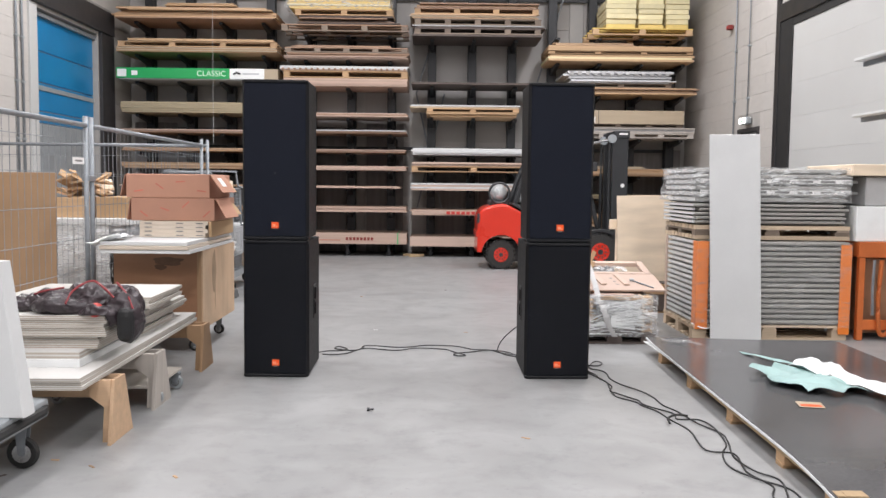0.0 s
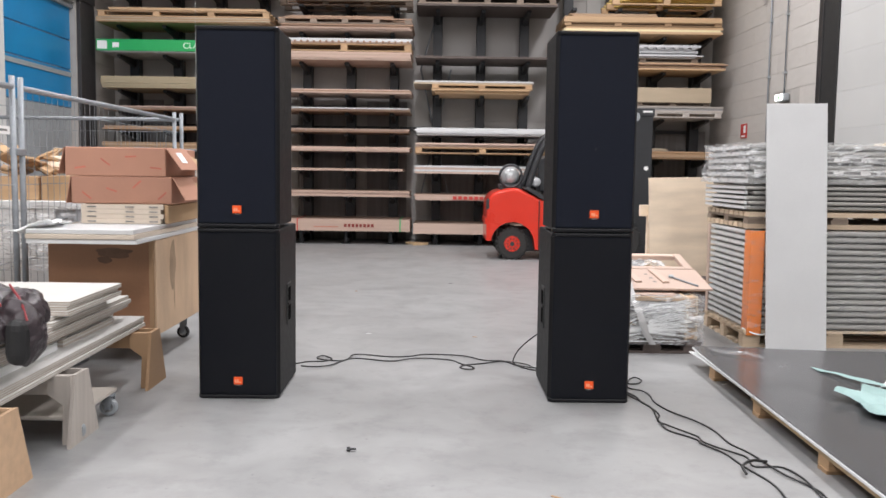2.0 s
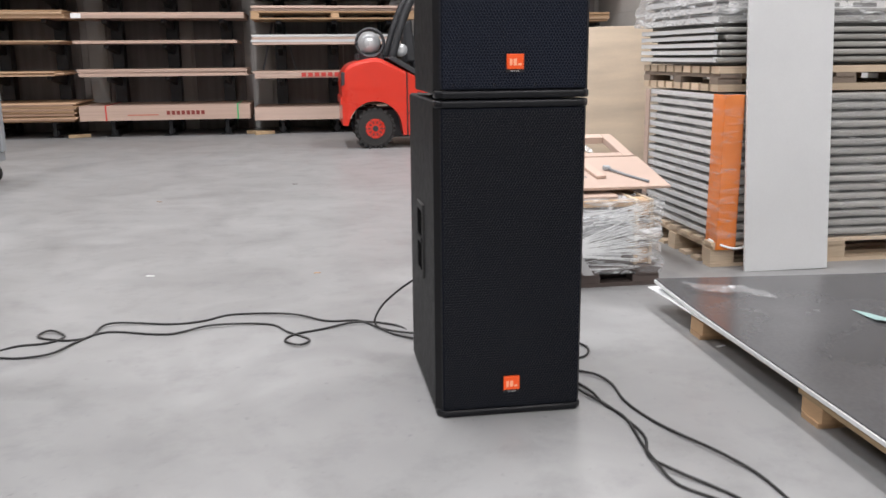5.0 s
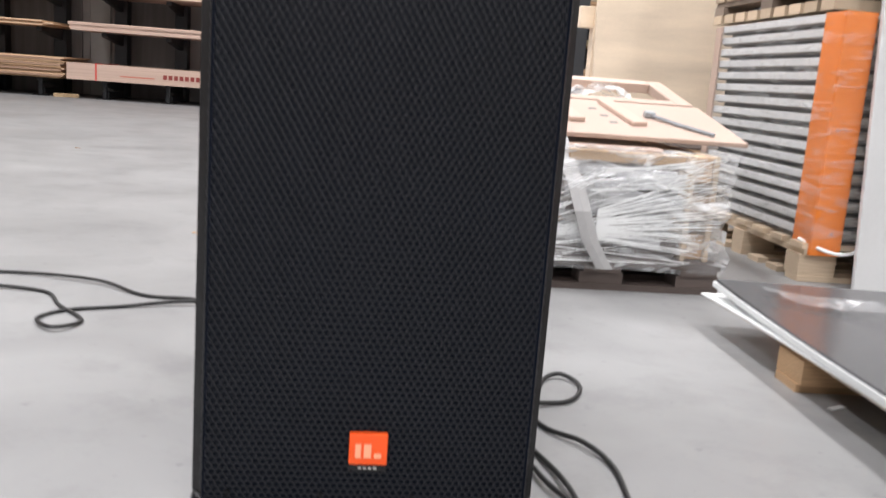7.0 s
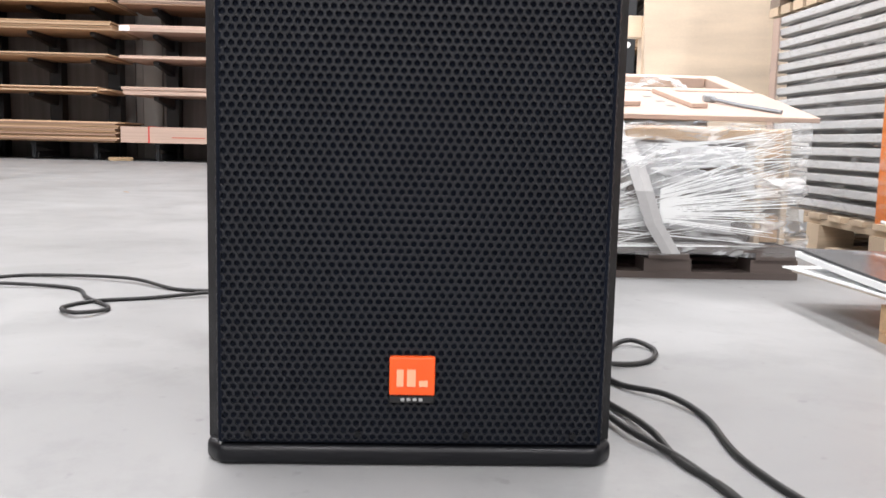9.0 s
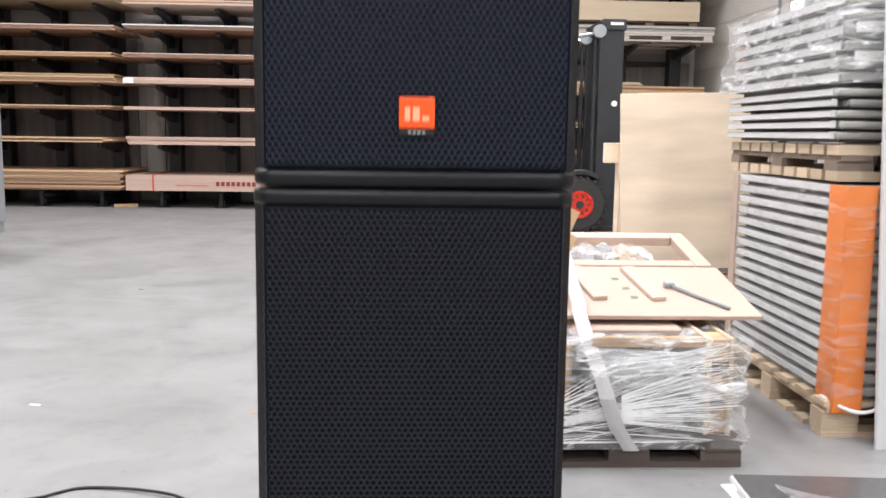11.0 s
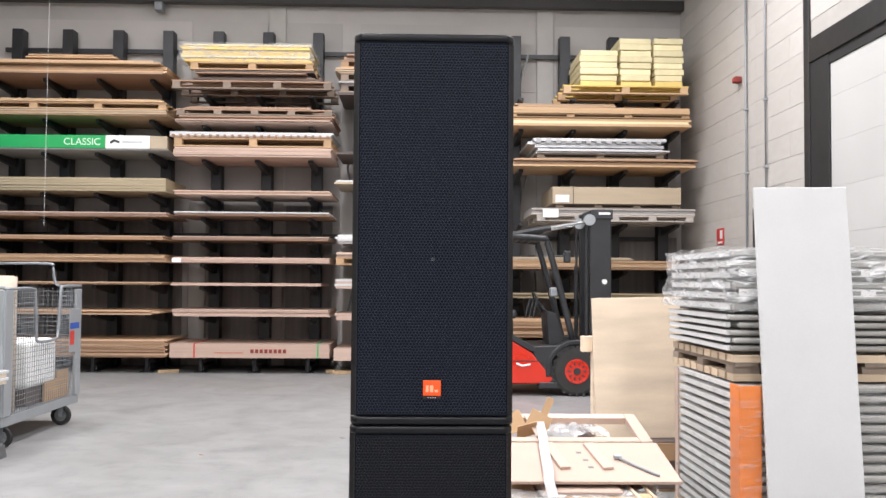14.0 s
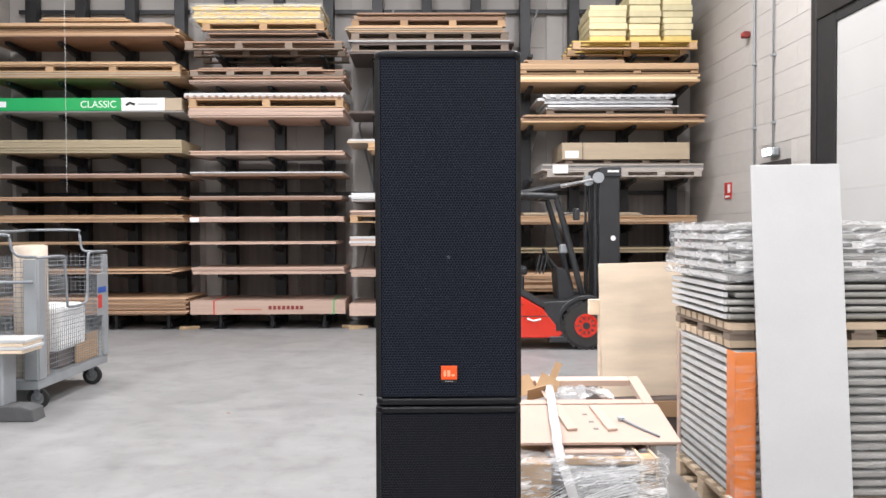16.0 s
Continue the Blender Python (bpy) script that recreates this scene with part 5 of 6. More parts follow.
# plywood sheet standing behind
o = new("plywood_sheet")
o.matrix_world = pose(2.535, 10.02, 0.36, -3, -1.4, 0)
tagged(o, "large pale plywood sheet leaning upright on a dark crate", "plywood")
part("sheet", box(-0.36, 0.5, -0.009, 0.009, 0.0, 1.0, 0.002), plyz, o)
o = thing("crate", (2.6, 10.25, 0), "low dark wooden crate under the plywood sheet", "crate")
part("body", box(-0.45, 0.45, -0.32, 0.35, 0.02, 0.355, 0.006), darkb, o)
part("plank", box(-0.45, 0.45, -0.335, -0.322, 0.22, 0.34, 0.003), mdf, o)
part("skid", box(-0.45, 0.45, -0.3, -0.2, 0.0, 0.02), wood, o)
part("skid", box(-0.45, 0.45, 0.2, 0.3, 0.0, 0.02), wood, o)

o = thing("timber_block", (2.08, 10.2, 0.356), "pale short timber block standing on the crate", "timber")
part("timber", box(0.1, 0.2, -0.04, 0.05, 0.0, 0.715, 0.003), plyz, o)
part("timber", box(0.022, 0.0995, -0.03, 0.04, 0.6, 0.715, 0.003), plyz, o)

# ---- orange rack trolley by the east side ----
o = thing("orange_trolley", (4.75, 8.75, 0), "orange painted steel stand with a loaded shelf", "steel stand")
for x in (-0.62, 0.62):
    for y in (-0.5, 0.5):
        part("post", box(x - 0.03, x + 0.03, y - 0.03, y + 0.03, 0.0, 0.95, 0.006), orangesteel, o)
part("shelf", box(-0.66, 0.66, -0.54, 0.54, 0.8, 0.95, 0.006), orangesteel, o)
part("rail", box(-0.6, 0.6, -0.53, -0.5, 0.1, 0.2, 0.006), orangesteel, o)
part("bin", box(-0.58, 0.58, -0.44, 0.46, 0.06, 0.79, 0.01), mdfbrown, o, "dark brown bin inside the stand")
bm = tube([(-0.45, -0.56, 0.78), (-0.47, -0.56, 0.4), (-0.45, -0.56, 0.1), (-0.4, -0.56, 0.06), (-0.35, -0.56, 0.12), (-0.36, -0.56, 0.3)], 0.022, 8, soft=5)
part("hook", bm, orangesteel, o)
part("chain", tube([(-0.52, -0.56, 0.78), (-0.53, -0.56, 0.5), (-0.52, -0.56, 0.25)], 0.014, 6), galv, o)
o = thing("white_crate", (4.72, 8.75, 0.95), "white boards and boxes stacked on the orange stand", "boxes")
part("carton", box(-0.65, 0.6, -0.5, 0.5, 0.0, 0.34, 0.008), whitefoam, o)
part("carton", box(-0.55, 0.6, -0.45, 0.45, 0.345, 0.62, 0.008), grey, o)
part("board", box(-0.72, 0.62, -0.52, 0.5, 0.63, 0.74, 0.006), plyz, o)
for z, l in ((2.21, 0.025), (2.79, 0.03)):
    o = thing("wall_shelf_board", (4.75, 8.7, z), "long pale board on a high bracket by the overhead door", "board", "high boards")
    part("board", box(-0.32, 0.75, -0.5, 0.5, 0, l, 0.004), white, o)
    for x in (-0.2, 0.5):
        part("bracket", box(x - 0.02, x + 0.02, -0.4, 0.5, -0.05, -0.001, 0.004), galv, o)
    part("post", box(0.7, 0.748, 0.4, 0.5, -z, -0.001, 0.004), galv, o)

# ---- forklift ----


def arc(cx, cz, r, a0, a1, n=10):
    return [(cx + r * math.cos(radians(a0 + (a1 - a0) * k / n)), cz + r * math.sin(radians(a0 + (a1 - a0) * k / n))) for k in range(n + 1)]


def wheel(parent, x, y, z, r, w, rim):
    t = part("wheel", lathe([(r * 0.48, -w / 2), (r * 0.85, -w / 2), (r * 0.97, -w / 2 + 0.02), (r, -w / 4), (r, w / 4), (r * 0.97, w / 2 - 0.02), (r * 0.85, w / 2), (r * 0.55, w / 2)], "y", (x, y, z), 36), tyre, parent, "worn solid tyre", smooth=False)
    part("hub", lathe([(0.0, -0.018), (r * 0.14, -0.018), (r * 0.16, 0.03)], "y", (x, y - w / 2, z), 16), truckblk, t, "dark wheel hub")
    bm = lathe([(r * 0.14, 0.0), (r * 0.38, 0.008), (r * 0.41, -0.012), (r * 0.49, -0.010), (r * 0.49, 0.05)], "y", (x, y - w / 2, z), 24)
    part("rim", bm, rim, t, "red steel rim")
    part("disc", lathe([(0.0, -0.004), (r * 0.27, -0.004), (r * 0.4, -0.002)], "y", (x, y - w / 2, z), 24), rim, t, "red steel wheel disc")
    for k in range(10):
        a = k * math.pi / 5
        part("slot", box(-r * 0.03, r * 0.03, -0.016, 0.0, -r * 0.06, r * 0.06, 0.002, m=Matrix.Translation((x + r * 0.31 * math.cos(a), y - w / 2 + 0.008, z + r * 0.31 * math.sin(a))) @ Matrix.Rotation(-a + math.pi / 2, 4, "Y")), truckblk, t)
    for k in range(6):
        a = k * math.pi / 3
        part("bolt", lathe([(0.0, -0.012), (0.009, -0.012), (0.009, 0.02)], "y", (x + r * 0.44 * math.cos(a), y - w / 2 + 0.0, z + r * 0.44 * math.sin(a)), 6), truckblk, t)
    bm = bmesh.new()
    for k in range(22):
        a = 2 * math.pi * k / 22
        box(-0.016, 0.016, -w / 2 - 0.004, -w / 6, -0.03, 0.009, bm=bm, m=Matrix.Translation((x, y, z)) @ Matrix.Rotation(-a, 4, "Y") @ Matrix.Translation((0, 0, r)))
    tagged(part("tread", bm, tyre, t), kind="stuff")
    return t


def forklift():
    f = thing("forklift", (0, 0, 0), "red and charcoal forklift truck parked by the rack", "forklift")
    Y0, Y1 = 15.02, 16.12
    ups = [(0.80, 0.92), (0.83, 0.99), (0.88, 1.05), (0.95, 1.09), (1.08, 1.125), (1.22, 1.15), (1.32, 1.13), (1.40, 1.09), (1.5, 1.04), (1.62, 0.98)]

    def upper(x):
        return float(np.interp(x, [p[0] for p in ups], [p[1] for p in ups]))

    def lower(x):
        q = 0.345 ** 2 - (x - 1.214) ** 2
        return max(0.3 if x < 0.9 else 0.17, 0.26 + math.sqrt(q) if q > 0 else 0.0)

    xs = [0.80, 0.82, 0.85, 0.87, 0.885, 0.91, 0.95, 1.0, 1.06, 1.12, 1.18, 1.24, 1.30, 1.36, 1.42, 1.47, 1.51, 1.54, 1.556, 1.575, 1.60, 1.62]
    bm = bmesh.new()
    rows = []
    for x in xs:
        inset = 0.05 * max(0, (0.9 - x) / 0.1) ** 2
        lo, hi = lower(x), upper(x)
        ring = [(Y0 + inset, lo), (Y0 + inset, hi - 0.05), (Y0 + inset + 0.015, hi - 0.015), (Y0 + inset + 0.05, hi), (Y1 - inset - 0.05, hi), (Y1 - inset - 0.015, hi - 0.015), (Y1 - inset, hi - 0.05), (Y1 - inset, lo)]
        rows.append([bm.verts.new((x, y, z)) for y, z in ring])
    for p, q in zip(rows, rows[1:]):
        for k in range(8):
            bm.faces.new((p[k], q[k], q[(k + 1) % 8], p[(k + 1) % 8]))
    bm.faces.new(rows[0])
    bm.faces.new(rows[-1][::-1])
    bmesh.ops.recalc_face_normals(bm, faces=bm.faces[:])
    part("counterweight", bm, redbody, f)
    part("side_panel", extrude_y([(1.63, 0.975), (2.05, 0.74), (2.36, 0.56), (2.64, 0.22), (2.58, 0.16), (1.63, 0.16)], Y0 + 0.006, Y1 - 0.006, 0.02, 2), redbody, f)
    part("trim_band", extrude_y([(1.38, 1.14), (1.46, 1.16), (2.42, 0.62), (2.36, 0.57)], Y0 - 0.004, Y1 + 0.004, 0.008), truckblk, f, "black trim band")
    part("chassis", box(1.0, 2.75, Y0 + 0.28, Y1 - 0.28, 0.12, 0.5, 0.02), truckblk, f)
    for i in range(3):
        part("vent", extrude_y([(1.72 + i * 0.13, 0.60), (1.86 + i * 0.13, 0.60), (1.82 + i * 0.13, 0.72 - i * 0.05), (1.76 + i * 0.13, 0.72 - i * 0.05)], Y0 - 0.001, Y0 + 0.02), redink, f, "dark red vent")
    part("seam", box(1.625, 1.635, Y0 - 0.001, Y0 + 0.02, 0.16, 0.95), truckblk, f)
    part("seam", box(1.64, 2.5, Y0 + 0.003, Y0 + 0.02, 0.445, 0.455), truckblk, f)
    part("cap", lathe([(0.0, -0.006), (0.04, -0.006), (0.04, 0.02)], "y", (1.95, Y0 + 0.005, 0.29), 14), truckblk, f)
    part("tail_light", extrude_y([(0.795, 0.80), (0.88, 0.82), (0.99, 0.96), (0.80, 0.97)], Y0 + 0.02, Y0 + 0.16, 0.01), truckblk, f, "dark rear light unit")
    part("bumper_strip", box(0.78, 0.82, Y0 + 0.05, Y1 - 0.05, 0.56, 0.66, 0.01, 2), redbody, f)
    # deck, floor, fender, dash, seat
    part("deck", extrude_y([(2.36, 0.62), (2.42, 0.64), (2.9, 0.66), (2.96, 0.6), (2.62, 0.5), (2.66, 0.18), (2.5, 0.16)], Y0 + 0.012, Y1 - 0.012, 0.01), truckblk, f)
    part("fender", extrude_y(arc(2.944, 0.32, 0.405, 55, 190, 14) + arc(2.944, 0.32, 0.35, 190, 55, 14), Y0 - 0.01, Y0 + 0.26, 0.008), truckgrey, f)
    part("fender", extrude_y(arc(2.944, 0.32, 0.405, 55, 190, 14) + arc(2.944, 0.32, 0.35, 190, 55, 14), Y1 - 0.26, Y1 + 0.01, 0.008), truckgrey, f)
    part("step", box(2.45, 2.7, Y0 - 0.005, Y0 + 0.2, 0.1, 0.18, 0.01), truckblk, f)
    seat = part("seat", box(1.75, 2.2, 15.32, 15.82, 0.98, 1.1, 0.04, 3), truckblk, f, "black padded seat")
    part("backrest", extrude_y([(1.66, 1.08), (1.8, 1.08), (1.74, 1.62), (1.62, 1.6)], 15.34, 15.8, 0.03, 2), truckblk, seat)
    part("seat_base", box(1.72, 2.15, 15.3, 15.84, 0.7, 0.98, 0.02), truckblk, seat)
    part("dashboard", extrude_y([(2.62, 0.64), (2.86, 0.64), (2.72, 1.06), (2.58, 1.1)], 15.3, 15.85, 0.02, 2), truckblk, f)
    part("steering_wheel", tube([(2.5 + 0.06 * math.sin(a), 15.57 + 0.17 * math.cos(a), 1.2 - 0.13 * math.sin(a)) for a in [2 * math.pi * k / 20 for k in range(21)]], 0.014, 6), rubberblk, f)
    part("steering_column", tube([(2.68, 15.57, 0.98), (2.5, 15.57, 1.2)], 0.03, 8), truckblk, f)
    for k in range(3):
        part("lever", tube([(2.3 + k * 0.05, 15.25, 1.0), (2.36 + k * 0.05, 15.25, 1.25)], 0.012, 6), truckblk, f)
    # overhead guard
    for y in (Y0 + 0.1, Y1 - 0.1):
        part("guard_pillar", tube([(1.44, y, 1.1), (1.56, y, 1.5), (1.7, y, 1.84), (1.82, y, 1.99), (2.0, y, 2.06)], 0.05, 8, soft=4), truckgrey, f, smooth=True)
        part("guard_pillar", tube([(2.0, y, 2.07), (2.52, y, 2.04), (2.57, y, 1.98), (2.72, y, 1.45), (2.92, y, 0.66)], 0.042, 8, soft=3), truckgrey, f, smooth=True)
        part("guard_pillar", tube([(1.86, y, 0.95), (1.88, y, 1.6), (1.92, y, 2.03)], 0.03, 8, soft=3), truckgrey, f, smooth=True)
    for k in range(7):
        x = 1.92 + k * 0.1
        part("roof_bar", box(x - 0.02, x + 0.02, Y0 + 0.1, Y1 - 0.1, 2.02, 2.06, 0.006), truckgrey, f)
    part("roof_edge", box(1.85, 1.92, Y0 + 0.1, Y1 - 0.1, 2.0, 2.07, 0.01), truckgrey, f)
    part("mirror", box(2.78, 2.86, 15.0, 15.13, 1.72, 1.88, 0.02, 2), truckblk, f)
    part("mirror_arm", tube([(2.62, 15.12, 1.8), (2.8, 15.06, 1.82)], 0.012, 6), truckblk, f)
    part("work_light", box(2.62, 2.72, 15.16, 15.3, 1.28, 1.4, 0.02, 2), greymetal, f)
    # gas bottle on its cradle
    g = part("gas_bottle", lathe([(0.03, -0.34), (0.1, -0.32), (0.145, -0.24), (0.15, 0.2), (0.13, 0.29), (0.05, 0.33), (0.05, 0.37)], "y", (1.18, 15.52, 1.33), 24), tankmat, f, "pale grey gas bottle", smooth=True)
    part("ring", tube([(1.18 + 0.175 * math.cos(a), 15.16, 1.33 + 0.175 * math.sin(a)) for a in [2 * math.pi * k / 24 for k in range(25)]], 0.022, 6), truckblk, g)
    part("cradle", box(1.02, 1.36, 15.2, 15.9, 1.1, 1.2, 0.02), truckblk, f)
    part("filter", lathe([(0.02, -0.05), (0.08, -0.04), (0.085, 0.1)], "y", (1.58, 15.2, 1.24), 16), tankmat, f, "pale round filter housing", smooth=True)
    # mast with tilt rods on top
    for y in (15.16, 15.9):
        m = part("mast_channel", box(3.14, 3.42, y, y + 0.1, 0.06, 2.42, 0.012, 2), truckgrey, f)
        part("lift_cylinder", lathe([(0.03, 0.1), (0.03, 1.7), (0.018, 1.7), (0.018, 2.36)], "z", (3.1, y + 0.05, 0), 12), truckgrey, f)
        part("tilt_rod", tube([(2.6, y + 0.02, 2.18), (3.14, y + 0.02, 2.28)], 0.022, 8), chrome, f, "polished steel tilt rod")
        part("tilt_cylinder", tube([(2.0, y + 0.02, 2.07), (2.62, y + 0.02, 2.185)], 0.04, 8), truckblk, f)
        part("pivot", lathe([(0.0, -0.03), (0.075, -0.03), (0.075, 0.03), (0.0, 0.03)], "y", (3.13, y, 2.29), 16), greymetal, f)
    part("mast_head", box(3.16, 3.44, 15.14, 16.02, 2.3, 2.43, 0.015, 2), truckblk, f)
    part("crossbar", box(3.3, 3.36, 15.2, 15.96, 1.2, 1.3, 0.006), truckgrey, f)
    part("crossbar", box(3.3, 3.36, 15.2, 15.96, 0.3, 0.42, 0.006), truckgrey, f)
    part("sticker", lathe([(0.0, -0.002), (0.035, -0.002), (0.035, 0.004)], "y", (3.33, 15.158, 1.48), 16), label, f, "round white sticker")
    part("emblem", box(3.25, 3.4, 15.136, 15.1395, 2.36, 2.39), label, f, "plain pale emblem shape")
    part("emblem", tube([(2.16, 15.02, 0.42), (2.24, 15.02, 0.39), (2.34, 15.02, 0.41)], 0.014, 5), label, f, "plain pale emblem stroke")
    part("fork_carriage", box(3.44, 3.5, 15.1, 16.05, 0.08, 0.5, 0.01), truckblk, f)
    for y in (15.25, 15.78):
        part("fork", extrude_y([(3.5, 0.5), (3.54, 0.5), (3.54, 0.07), (4.55, 0.05), (4.55, 0.035), (3.5, 0.03)], y, y + 0.1, 0.004), truckblk, f)
    wheel(f, 1.214, 15.15, 0.256, 0.256, 0.2, redbody)
    wheel(f, 1.214, 15.99, 0.256, 0.256, 0.2, redbody)
    wheel(f, 2.944, 15.13, 0.322, 0.322, 0.22, redbody)
    wheel(f, 2.944, 16.01, 0.322, 0.322, 0.22, redbody)
    return f


forklift()
# ---- sawhorses with a stack of white boards ----


def sawhorse(y, material, lab):
    s = thing("sawhorse", (-2.3, y, 0), lab, "sawhorse", "sawhorses under the boards")
    for x in (0.53, -0.5):
        bm = bmesh.new()
        pr = [(-0.17, 0), (0.19, 0), (0.07, 0.352), (-0.09, 0.352)]
        a = [bm.verts.new((x, p, q)) for p, q in pr]
        b = [bm.verts.new((x + 0.018, p, q)) for p, q in pr]
        fs = [bm.faces.new(a), bm.faces.new(b[::-1])] + [bm.faces.new((a[i], b[i], b[(i + 1) % 4], a[(i + 1) % 4])) for i in range(4)]
        bmesh.ops.recalc_face_normals(bm, faces=fs)
        part("end_board", bm, material, s)
        pr = [(x - 0.05, 0.0), (x - 0.001, 0.0), (x - 0.001, 0.35), (x - 0.12, 0.35), (x - 0.12, 0.26), (x - 0.04, 0.2)]
        part("gusset", extrude_y(pr, -0.105, -0.091), material, s)
    part("beam", box(-0.48, 0.53, -0.09, -0.074, 0.25, 0.352, 0.002), material, s)
    part("beam", box(-0.48, 0.53, 0.05, 0.066, 0.25, 0.352, 0.002), material, s)
    return s


sawhorse(4.87, ply, "pale plywood sawhorse with splayed ends")
sawhorse(5.62, greyply, "grey washed plywood sawhorse with splayed ends")
sawhorse(6.76, mdf, "brown plywood sawhorse with splayed ends")
WB = "stack of white boards with raw layered edges on sawhorses"
o = thing("white_board_stack", (-2.42, 5.7, 0.353), WB, "board stack", rz=1.0)
# x right, y near, y far, base and top of each board, from the sawhorses up
layers = [(0.572, -1.2, 1.2, 0.0, 0.021, rawthin), (0.56, -1.19, 1.21, 0.0215, 0.043, rawply), (0.565, -1.2, 1.19, 0.0435, 0.064, rawthin),
          (0.46, -0.92, 0.1, 0.0645, 0.106, whitefoam), (0.45, -0.9, 0.95, 0.1065, 0.147, rawthin), (0.47, 0.15, 0.9, 0.0645, 0.106, rawthin)]
layers += [(0.51 + 0.01 * (k % 2), -0.8 + 0.012 * (k % 3), 1.06 + 0.015 * (k % 2), 0.1475 + k * 0.0235, 0.1705 + k * 0.0235, rawply) for k in range(3)]
layers += [(0.565 - 0.008 * (k % 3), -0.81 + 0.01 * (k % 2), -0.2 - 0.03 * (k % 2), 0.2185 + k * 0.0238, 0.2418 + k * 0.0238, rawply) for k in range(5)]
layers += [(0.52 - 0.02 * k, -0.1 + 0.03 * k, 0.66 - 0.03 * k, 0.2185 + k * 0.0238, 0.2418 + k * 0.0238, rawthin) for k in range(2)]
layers += [(0.575 - 0.012 * (k % 2), -0.03 + 0.015 * k, 0.75 - 0.02 * (k % 2), 0.2665 + k * 0.0238, 0.2898 + k * 0.0238, rawply) for k in range(3)]
for x1, y0, y1, z0, z1, m in layers:
    piece("board", o, m, -0.39 + R.uniform(-0.02, 0.02), x1, y0, y1, z0, z1, rz=R.uniform(-0.35, 0.35))

# jacket
o = thing("jacket", (-2.045, 5.06, 0.692), "dark plum padded jacket with red piping thrown on the boards", "jacket")
o.scale = (0.86, 0.85, 1.12)
bm = bmesh.new()
for cx, cy, cz, sx, sy, sz, a in ((-0.18, 0.05, 0.045, 0.2, 0.17, 0.075, 0), (0.08, 0.05, 0.06, 0.24, 0.2, 0.1, -10), (0.27, 0.04, 0.04, 0.15, 0.2, 0.1, 10), (-0.36, 0.02, 0.03, 0.13, 0.1, 0.055, 25), (0.36, -0.06, -0.03, 0.085, 0.13, 0.12, 0), (-0.05, -0.1, 0.04, 0.26, 0.1, 0.06, 5), (0.18, -0.14, 0.0, 0.14, 0.09, 0.075, 15)):
    r = bmesh.ops.create_icosphere(bm, subdivisions=4, radius=1.0, matrix=Matrix.Translation((cx, cy, cz)) @ Matrix.Rotation(radians(a), 4, "Z") @ Matrix.Diagonal((sx, sy, sz, 1)))
    for v in r["verts"]:
        d = noise.noise(v.co * 7) * 0.03 - abs(noise.noise(Vector((v.co.x * 14, v.co.y * 9, v.co.z * 20)))) * 0.035 - abs(noise.noise(v.co * 30)) * 0.014
        q = abs(math.sin(v.co.x * 42 + v.co.y * 12)) * 0.003
        v.co += Vector((v.co.x - cx, v.co.y - cy, (v.co.z - cz) * 2)).normalized() * (d + q)
        if v.co.z < 0.004 and v.co.x < 0.24:
            v.co.z = 0.004
shell = part("shell", bm, nylon, o, smooth=True)
rm = shell.modifiers.new("remesh", "REMESH")
rm.mode, rm.voxel_size, rm.use_smooth_shade = "VOXEL", 0.005, True
part("piping", tube([(-0.3, -0.02, 0.09), (-0.22, -0.06, 0.11), (-0.1, -0.02, 0.125)], 0.006, 6, soft=4), piping, o)
part("piping", tube([(-0.02, -0.2, 0.06), (0.0, -0.12, 0.12), (0.1, -0.06, 0.165), (0.2, -0.1, 0.13), (0.28, -0.16, 0.09)], 0.006, 6, soft=4), piping, o)
part("piping", tube([(0.24, 0.02, 0.15), (0.34, -0.08, 0.1), (0.4, -0.14, 0.03)], 0.006, 6, soft=4), piping, o)
part("sleeve_lining", box(0.3, 0.41, -0.2, -0.1, -0.14, 0.04, 0.045, 3), blacknyl, o, "black inner lining")
part("sleeve_cuff", box(0.13, 0.2, -0.215, -0.12, -0.01, 0.06, 0.025, 2), redpaint, o, "red cuff tag")

# ---- crate on castors with boards and cartons ----
o = thing("rolling_crate", (-2.3, 7.3, 0), "brown wooden crate on castors beside the fence", "crate")
part("body", box(-0.37, 0.365, 0.0, 1.15, 0.21, 0.88, 0.004), mdfbrown, o)
part("side_panel", box(0.3655, 0.38, -0.004, 1.15, 0.21, 0.88, 0.003), crateside, o, "paler worn plywood crate side")
part("edge_strip", box(0.33, 0.3652, -0.006, -0.0005, 0.21, 0.88, 0.002), mdf, o, "orange-brown edge strip")


def blot(along, outline, at, seed):
    """A thin irregular stain: outline half-sizes, lying on a face across y or x."""
    bm = bmesh.new()
    vs = []
    for k in range(22):
        a = 2 * math.pi * k / 22
        q = 1 + 0.6 * noise.noise((math.cos(a) * 1.3 + seed, math.sin(a) * 1.3, seed))
        u, v = outline[0] * q * math.cos(a), outline[1] * q * math.sin(a)
        vs.append(bm.verts.new((at[0] + u, at[1], at[2] + v) if along == "x" else (at[0], at[1] + u, at[2] + v)))
    bm.faces.new(vs)
    return bm


part("stain", blot("x", (0.13, 0.035), (0.1, -0.0012, 0.79), 3.0), smudge, o, "dark smudge on the crate front")
part("stain", blot("x", (0.05, 0.025), (0.02, -0.0014, 0.74), 8.0), smudge, o, "dark smudge on the crate front")
part("stain", blot("y", (0.075, 0.15), (0.3812, 0.36, 0.67), 5.0), sidestain, o, "brown water stain on the crate side")
part("stain", blot("y", (0.015, 0.13), (0.3816, 0.4, 0.47), 11.0), sidestain, o, "brown water stain on the crate side")


